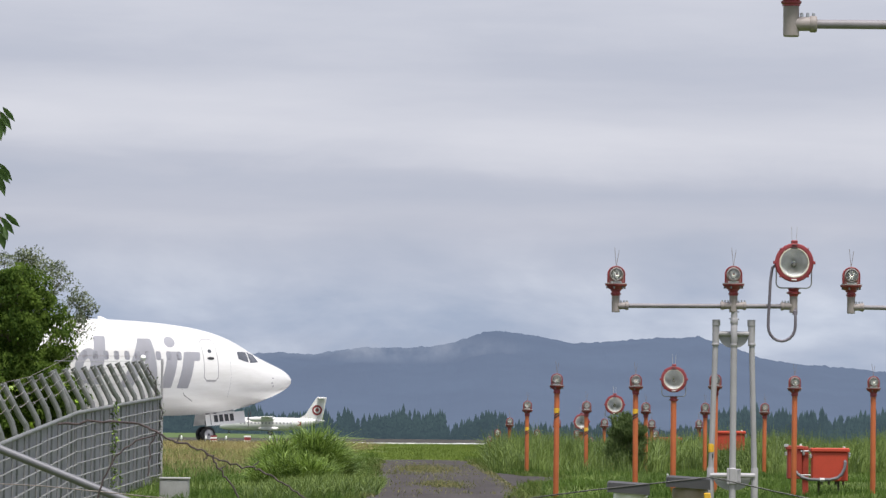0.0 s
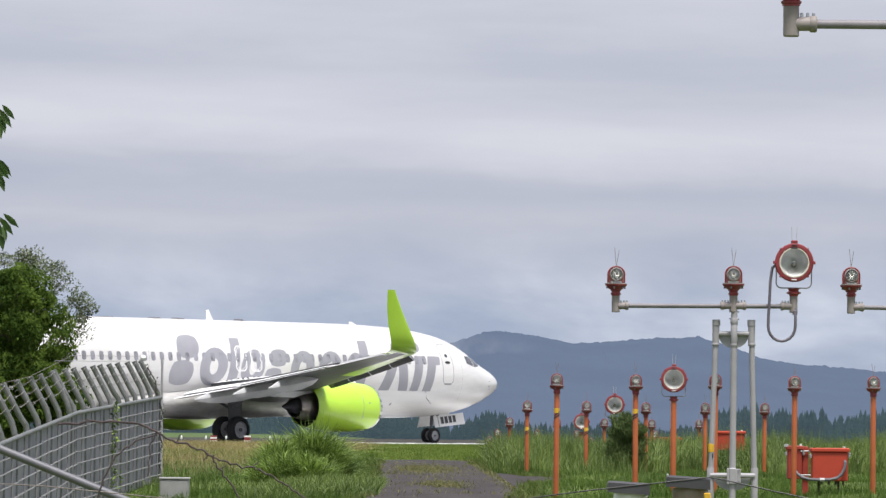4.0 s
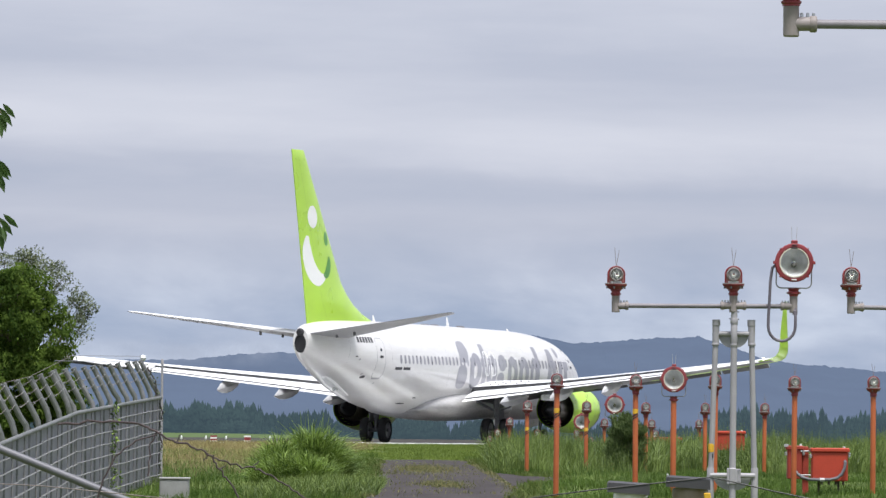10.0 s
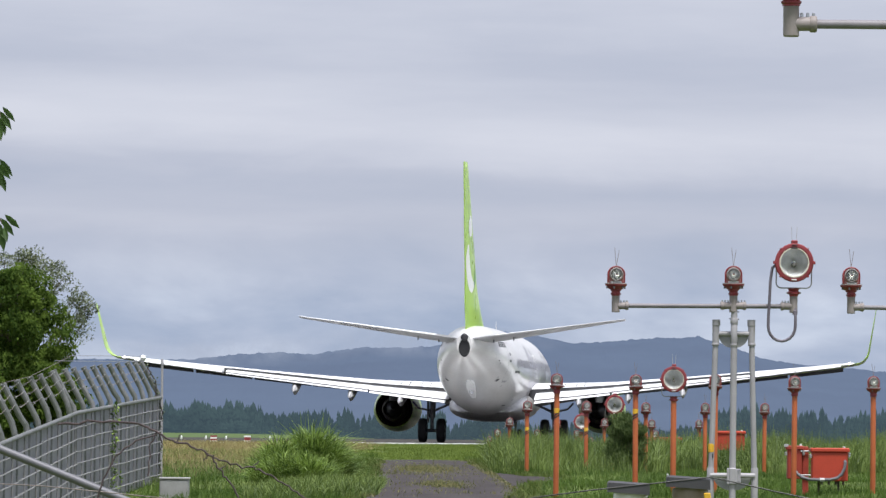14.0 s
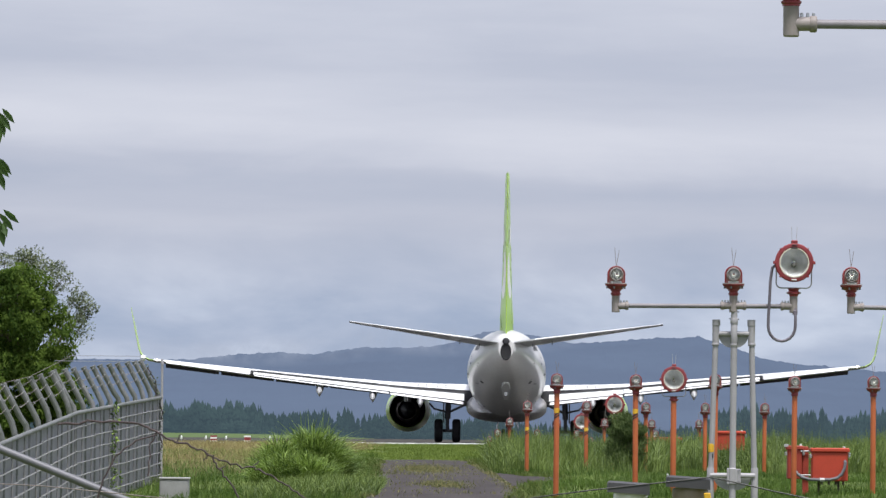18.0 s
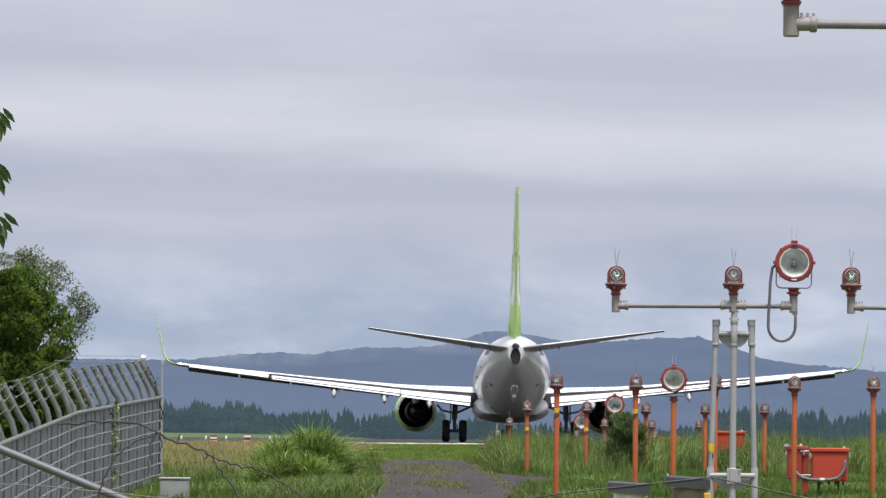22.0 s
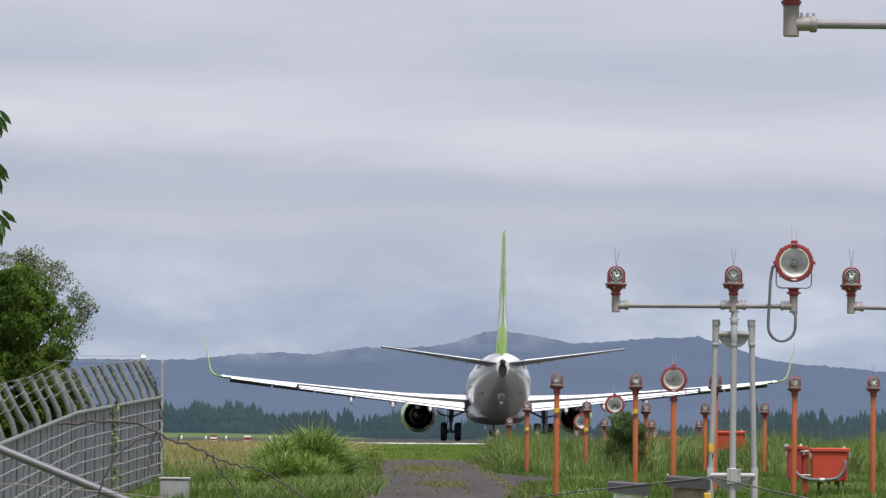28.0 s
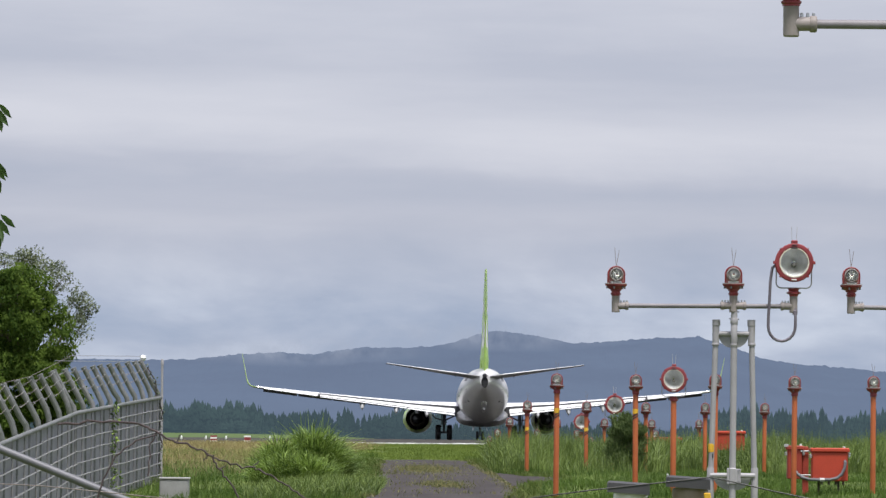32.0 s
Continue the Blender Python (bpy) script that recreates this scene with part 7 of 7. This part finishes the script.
def crown_points(clusters, per, seed, shell=0.55):
    r = np.random.default_rng(seed)
    out = []
    for c, rad in clusters:
        v = r.normal(0, 1, (per, 3))
        v /= np.linalg.norm(v, axis=1, keepdims=True)
        q = (shell + (1 - shell) * r.random(per))[:, None]
        out.append(np.array(c) + v * q * np.array([rad, rad, rad * 0.75]))
    return np.concatenate(out)


def bush(name, base, centre, spread, n_clusters, rad, per, size, mat, seed, label, droop=0.4, category="tree", aspect=0.45, limb_r=0.05):
    """A tree: tapered trunk, limbs to each clump and a leafy crown."""
    r = np.random.default_rng(seed)
    t = thing(name, label, category, at=pose(*base))
    o = np.array(base)
    cl = []
    for k in range(n_clusters):
        v = r.normal(0, 1, 3)
        v /= np.linalg.norm(v)
        p = np.array(centre) + v * np.array(spread) * (0.35 + 0.65 * r.random() ** 0.5)
        cl.append((p - o, rad * r.uniform(0.65, 1.25)))
    fork = (np.array(centre) - o) * np.array([0.4, 0.4, 0.45])
    part("trunk", Geo().tube([(0, 0, -0.2), tuple(fork * 0.5 + [0.05, 0, 0]), tuple(fork), tuple(np.array(centre) - o)], [limb_r * 1.5, limb_r * 1.25, limb_r, limb_r * 0.4], 10), "bark", t)
    for c, q in cl[::2]:
        mid = fork * 0.5 + c * 0.5 + r.normal(0, 0.06, 3)
        part("limb", Geo().tube([tuple(fork), tuple(mid), tuple(c)], [limb_r * 0.5, limb_r * 0.3, limb_r * 0.1], 6), "bark", t)
    V, F = leaves(crown_points(cl, per, seed + 1), size, seed + 2, droop, aspect)
    ob = new("crown", fast_mesh("crown", V, F, mat))
    ob.parent = t
    return t


def tree_at(x, y):
    return (x, y, gz(x, y))


# growth beyond the fence
bush("broadleaf_bush", tree_at(-7.3, 107), (-6.55, 106, 1.35), (1.0, 0.9, 1.25), 112, 0.25, 420, 0.078, "leaf_bright", 61, "dense bright green bush behind the fence", 0.7, "bush", 0.42)
bush("broadleaf_bush", tree_at(-7.6, 103), (-7.2, 103.4, 0.75), (0.9, 0.8, 0.9), 44, 0.25, 420, 0.078, "leaf_bright", 71, "dense bright green bush behind the fence", 0.7, "bush", 0.42)
bush("broadleaf_bush", tree_at(-6.1, 105.5), (-5.80, 105.2, 0.70), (0.42, 0.5, 0.45), 34, 0.22, 380, 0.075, "leaf_bright", 75, "low bright green bush close behind the fence", 0.7, "bush", 0.42, 0.03)
bush("small_tree", tree_at(-7.7, 114), (-6.55, 112.5, 2.50), (0.75, 0.5, 0.62), 50, 0.17, 120, 0.058, "leaf_grey", 81, "thin grey-green tree behind a bush", -0.3, "tree", 0.38)
bush("small_tree", tree_at(-7.0, 110), (-5.68, 109.5, 1.95), (0.36, 0.4, 0.40), 24, 0.13, 80, 0.058, "leaf_grey", 91, "thin grey-green tree behind a bush", -0.2, "tree", 0.38, 0.03)
# dark shrub among the lamps
bush("shrub", tree_at(3.18, 118.6), (3.13, 118.6, 0.06), (0.29, 0.27, 0.50), 54, 0.13, 240, 0.085, "leaf_shrub", 95, "small dark green shrub among the lamp poles", -0.8, "shrub", 0.17, 0.012)


def hanging_tree():
    """A near tree outside the view; three drooping sprays of it reach in."""
    bx, by = -3.35, 40.0
    t = thing("roadside_tree", "tree with drooping dark green leaf sprays", "tree", at=pose(bx, by, gz(bx, by)))
    b = gz(bx, by)
    part("trunk", Geo().tube([(0, 0, -0.2), (0.05, 0, 1.4), (-0.02, 0, 2.6), (0.06, 0, 4.2)], [0.10, 0.085, 0.07, 0.03], 12), "bark", t)
    sprays = []
    r = np.random.default_rng(101)
    for k, (zz, reach) in enumerate(((1.79, 0.968), (1.49, 0.950), (1.19, 0.984))):
        z = zz - b
        br = new("branch")
        br.parent = t
        br.matrix_basis = pose(0, 0, z + 0.12)
        part("limb", Geo().tube([(0, 0, 0.0), (reach * 0.5, 0, 0.10), (reach - 0.16, 0, 0.05), (reach - 0.125, 0, -0.02)], [0.02, 0.012, 0.006, 0.004], 7), "bark", br)
        for i in range(6):
            a = -0.80 - 0.16 * i + r.normal(0, 0.08)
            L = r.uniform(0.10, 0.135)
            root = Vector((reach - 0.115 - 0.018 * (i % 3), r.uniform(-0.03, 0.03), 0.035 - 0.022 * i))
            d = Vector((math.cos(a), r.uniform(-0.25, 0.25), math.sin(a))).normalized()
            s = d.cross(Vector((0.2, 1, 0.3))).normalized() * L * 0.155
            n = d.cross(s).normalized()
            vs = [root, root + d * L * 0.25 + s * 0.8, root + d * L * 0.6 + s, root + d * L, root + d * L * 0.6 - s, root + d * L * 0.25 - s * 0.8, root + d * L * 0.3 - n * 0.006, root + d * L * 0.65 - n * 0.008]
            part("leaf", Geo().add(vs, [(0, 1, 6), (1, 2, 7, 6), (2, 3, 7), (3, 4, 7), (4, 5, 6, 7), (5, 0, 6)]), "leaf_dark", br)
        sprays.append(br)
    return t, sprays


near_tree, SPRAYS = hanging_tree()

# dry vine before the fence and climbing growth on its corner
r5 = random.Random(9)


def from_view(px, py, y):
    """A point at a distance along the view: sideways and up as fractions of it."""
    return (px * y, y, EYE + py * y)


def wiggle(pts, seed, amp=0.0045, k=4):
    """Points in between, each a little off the line, for a gnarled stem."""
    rr, out = random.Random(seed), []
    for p, q in zip(pts, pts[1:]):
        for i in range(k):
            v = Vector(p).lerp(Vector(q), i / k)
            out.append(v + Vector((rr.gauss(0, amp), rr.gauss(0, amp * 0.3), rr.gauss(0, amp))))
    return out + [Vector(pts[-1])]


t = thing("dry_vine", "dry brown vine trailing before the fence", "vine", at=pose(0, 0, 0))
main = [(-0.0542, 0.0018), (-0.051, 0.002), (-0.0466, 0.0022), (-0.0426, 0.002), (-0.0402, 0.001), (-0.0382, -0.0002), (-0.0358, -0.0009), (-0.034, -0.0015), (-0.0322, -0.0024), (-0.0313, -0.004), (-0.0301, -0.0055), (-0.029, -0.0072), (-0.0282, -0.0086)]
fork = [(-0.0322, -0.0024), (-0.0312, -0.0029), (-0.0294, -0.0035), (-0.0262, -0.004), (-0.0244, -0.0047), (-0.0221, -0.0062), (-0.0205, -0.0072), (-0.0183, -0.0085)]
low = [(-0.04, 0.0005), (-0.043, -0.0004), (-0.0458, -0.0027), (-0.0476, -0.0061), (-0.0483, -0.0088)]
drop = [(-0.0401, 0.0008), (-0.0411, -0.0014), (-0.0412, -0.0054)]
part("stem", Geo().tube(wiggle([from_view(a, b, 37) for a, b in main], 1), [0.0068 - 0.00005 * k for k in range(len(main) * 4 - 3)], 7), "twig", t)
for k, (line, r) in enumerate(((fork, 0.0052), (low, 0.0048), (drop, 0.0044))):
    part("shoot", Geo().tube(wiggle([from_view(a, b, 37) for a, b in line], 2 + k), r, 6), "twig", t)
for k, (a, b, da, db) in enumerate(((-0.0372, -0.0005, 0.0006, 0.0009), (-0.0326, -0.0022, -0.0007, -0.0010), (-0.0310, -0.0043, 0.0008, 0.0004), (-0.0262, -0.0040, 0.0007, 0.0008))):
    part("shoot", Geo().tube(wiggle([from_view(a, b, 37), from_view(a + da, b + db, 37)], 10 + k, 0.004), 0.0034, 5), "twig", t)
t = thing("slack_wire", "thin dark wire sagging low across the corner", "wire", at=pose(0, 0, 0))
part("strand", Geo().tube([from_view(-0.075, -0.0062, 37), from_view(-0.056, -0.0070, 37), from_view(-0.038, -0.0086, 37), from_view(-0.02, -0.0120, 37)], 0.003, 6), "wire", t)

cz = fence_at(sum(RUNS))
vine = thing("climbing_vine", "thin green vine climbing the fence corner post", "vine", at=pose(cz.x + 0.03, cz.y - 0.08, gz(cz.x, cz.y)))
hh = cz.z + 0.42 - gz(cz.x, cz.y)
pts = [(0.03 * math.sin(k * 1.3) - (0.16 * max(0, k - 12) / 6), 0.02 * math.cos(k * 1.3), hh * k / 18) for k in range(19)]
part("stem", Geo().tube(pts, 0.008, 6), "twig", vine)
V, F = leaves(np.repeat(np.array(pts), 14, 0) + np.random.default_rng(5).normal(0, 0.028, (19 * 14, 3)), 0.035, 6, 0.3, 0.6)
ob = new("foliage", fast_mesh("foliage", V, F, "leaf_grey"))
ob.parent = vine
vine2 = thing("climbing_vine", "pale green vine hanging on the fence sheet", "vine", at=pose(-4.13, 91.0, 0))
q = fence_at(RUNS[0] + RUNS[1] + 5.0)
vine2.matrix_basis = pose(q.x + 0.06, q.y - 0.05, q.z - 1.0)
pts = [(0.02 * math.sin(k), 0.0, 1.0 * k / 14) for k in range(15)]
part("stem", Geo().tube(pts, 0.005, 6), "twig", vine2)
V, F = leaves(np.repeat(np.array(pts), 10, 0) + np.random.default_rng(8).normal(0, 0.035, (150, 3)), 0.06, 6, 0.3, 0.6)
ob = new("foliage", fast_mesh("foliage", V, F, "grass_pampas"))
ob.parent = vine2


# two hooded lamps low in the foreground, joined by a cable
def hooded_lamp(px0, px1, top, y, back):
    x0, x1, z1 = px0 * y, px1 * y, EYE + top * y
    w, b = (x1 - x0) / 2, gz((x0 + x1) / 2, y)
    t = thing("hooded_lamp", "dark grey hooded lamp on a low post, lens below the hood", "lamp", "hooded lamps", at=pose((x0 + x1) / 2, y, z1))
    part("hood", Geo().loft([[(-w, -0.10, -0.050), (w, -0.10, -0.062), (w, 0.12, -0.062), (-w, 0.12, -0.050)], [(-w, -0.10, -0.008), (w, -0.10, -0.018), (w, 0.12, -0.018), (-w, 0.12, -0.008)], [(-w * 0.9, -0.07, 0), (w * 0.9, -0.07, -0.010), (w * 0.9, 0.1, -0.010), (-w * 0.9, 0.1, 0)]]), "cap_grey", t, smooth=False)
    part("globe", Geo().lathe([(w * 0.80, -0.055), (w * 0.86, -0.085), (w * 0.75, -0.15), (w * 0.4, -0.19)], 20, (w * 0.1, 0, 0), "z", caps=True), "beige" if back else "bulb", t)
    part("post", Geo().lathe([(0.022, b - z1 - 0.1), (0.022, -0.17)], 10, caps=True), "cap_grey", t)
    if back:
        part("tag", Geo().box(w * 0.70, w * 1.02, -0.11, -0.09, -0.13, -0.075, 0.004), "yellow", t)
        part("screw", Geo().lathe([(0.004, 0), (0.004, 0.008)], 8, (-w, -0.09, 0), "z", caps=True), "white", t)
    return t


hooded_lamp(0.02390, 0.02975, -0.0054, 31, False)
hooded_lamp(0.03225, 0.03830, -0.00455, 31, True)
t = thing("black_cable", "black cable slung between low hooded lamps", "cable", at=pose(0, 0, 0))
part("strand", Geo().tube([from_view(0.008, -0.0092, 30.9), from_view(0.0135, -0.0079, 30.9), from_view(0.0215, -0.0068, 30.9), from_view(0.030, -0.0058, 30.9), from_view(0.0385, -0.0048, 30.9), from_view(0.0425, -0.0056, 30.9), from_view(0.047, -0.0066, 30.9), from_view(0.053, -0.0078, 30.9), from_view(0.064, -0.0088, 30.9)], 0.0032, 6), "black", t)


# ---------------------------------------------------------------- what moves
TAXI = [  # seconds, x and y between the main wheels, heading in degrees off the runway's line
    (0, -22.98, 291.3, 57.7), (1, -19.66, 293.8, 54.7), (2, -16.51, 296.4, 51.15), (3, -13.59, 299.1, 47.0), (4.5, -9.68, 302.7, 41.0), (6, -6.24, 306.7, 34.9), (7, -4.33, 309.2, 31.1),
    (8, -2.72, 311.9, 26.8), (9, -1.3, 314.5, 22.6), (10, -0.16, 317.2, 18.4), (11, 0.84, 320.0, 14.3), (12, 1.6, 323.4, 10.5), (13, 2.13, 326.9, 7.2), (14, 2.5, 330.2, 4.5),
    (16.5, 3.04, 337.6, 1.9), (17.5, 3.17, 340.9, 1.1), (19, 3.39, 346.9, 0.2), (21, 3.52, 356.1, -0.0), (23, 3.7, 368.3, -0.3), (25, 3.72, 387.6, -0.6), (26.5, 3.65, 408.2, -0.5),
    (28, 3.56, 434.4, -0.4), (29, 3.54, 455.3, -0.3), (30.5, 3.42, 492.3, -0.5), (32, 3.19, 531.3, -0.2)]


def rise(x, y):
    """Height of the asphalt under the wheels."""
    return gz(x, y) + 0.02


def motions():
    rows = []
    for t, x, y, h in TAXI:
        a = math.radians(h)
        tilt = math.degrees(math.atan2(rise(x + 12 * math.sin(a), y + 12 * math.cos(a)) - rise(x - 4 * math.sin(a), y - 4 * math.cos(a)), 16))
        rows.append((t, pose(x, y, rise(x, y), tilt, 0, -h)))
    walk(airliner, rows)
    # wheels roll with the ground covered
    ts = np.array([r[0] for r in TAXI])
    seg = [0.0] + [math.dist(a[1:3], b[1:3]) for a, b in zip(TAXI, TAXI[1:])]
    run = np.cumsum(seg)
    speed = np.gradient(run, ts)

    def covered(t):
        i = int(np.clip(np.searchsorted(ts, t) - 1, 0, len(ts) - 2))
        w = ts[i + 1] - ts[i]
        u = (t - ts[i]) / w
        return ((2 * u ** 3 - 3 * u ** 2 + 1) * run[i] + (u ** 3 - 2 * u ** 2 + u) * w * speed[i] + (3 * u ** 2 - 2 * u ** 3) * run[i + 1] + (u ** 3 - u ** 2) * w * speed[i + 1])
    for wh in airliner_wheels:
        at = wh.matrix_basis.translation.copy()
        radius = max(at.z, 0.56)          # the small nose wheels are keyed at the main wheels' rate
        keys, last = [], None
        for f in range(0, int(SECONDS * FPS) + 1):
            t = f / FPS
            a = -covered(t) / radius
            if last is None or abs(a - last) > 1.2 or f == int(SECONDS * FPS):
                keys.append((t, Matrix.Translation(at) @ Matrix.Rotation(a, 4, "X")))
                last = a
        walk(wh, keys)
    # the far turboprop taxies across towards the left
    rows = []
    for t in (0, 8, 16, 24, 32):
        x = -35.7 - 6.45 * t
        rows.append((t, pose(x, 1500, gz(x, 1500) + 0.02, 0, 0, 88)))
    walk(turboprop, rows)
    # mist creeps along the ridge towards the right
    walk(mist, [(0, pose(-30, 4250, 56)), (12, pose(-12, 4250, 59)), (22, pose(14, 4250, 61.5)), (32, pose(34, 4250, 64))])
    walk(left_mist, [(0, pose(-165, 4260, 54)), (12, pose(-135, 4260, 53)), (22, pose(-112, 4260, 53.5)), (32, pose(-90, 4260, 54))])
    # leaf sprays stir in the wind
    for k, br in enumerate(SPRAYS):
        p = br.matrix_basis.translation.copy()
        rows = []
        for i in range(33):
            drift = -0.018 * smooth_step(max(0, min(1, (i - 20) / 8)))
            a = 0.9 * math.sin(i * 1.15 + k * 1.7) + 0.5 * math.sin(i * 2.3 + k)
            rows.append((float(i), pose(p.x + drift + 0.004 * math.sin(i * 0.9 + k), p.y, p.z, 0, a, 0)))
        walk(br, rows)


motions()
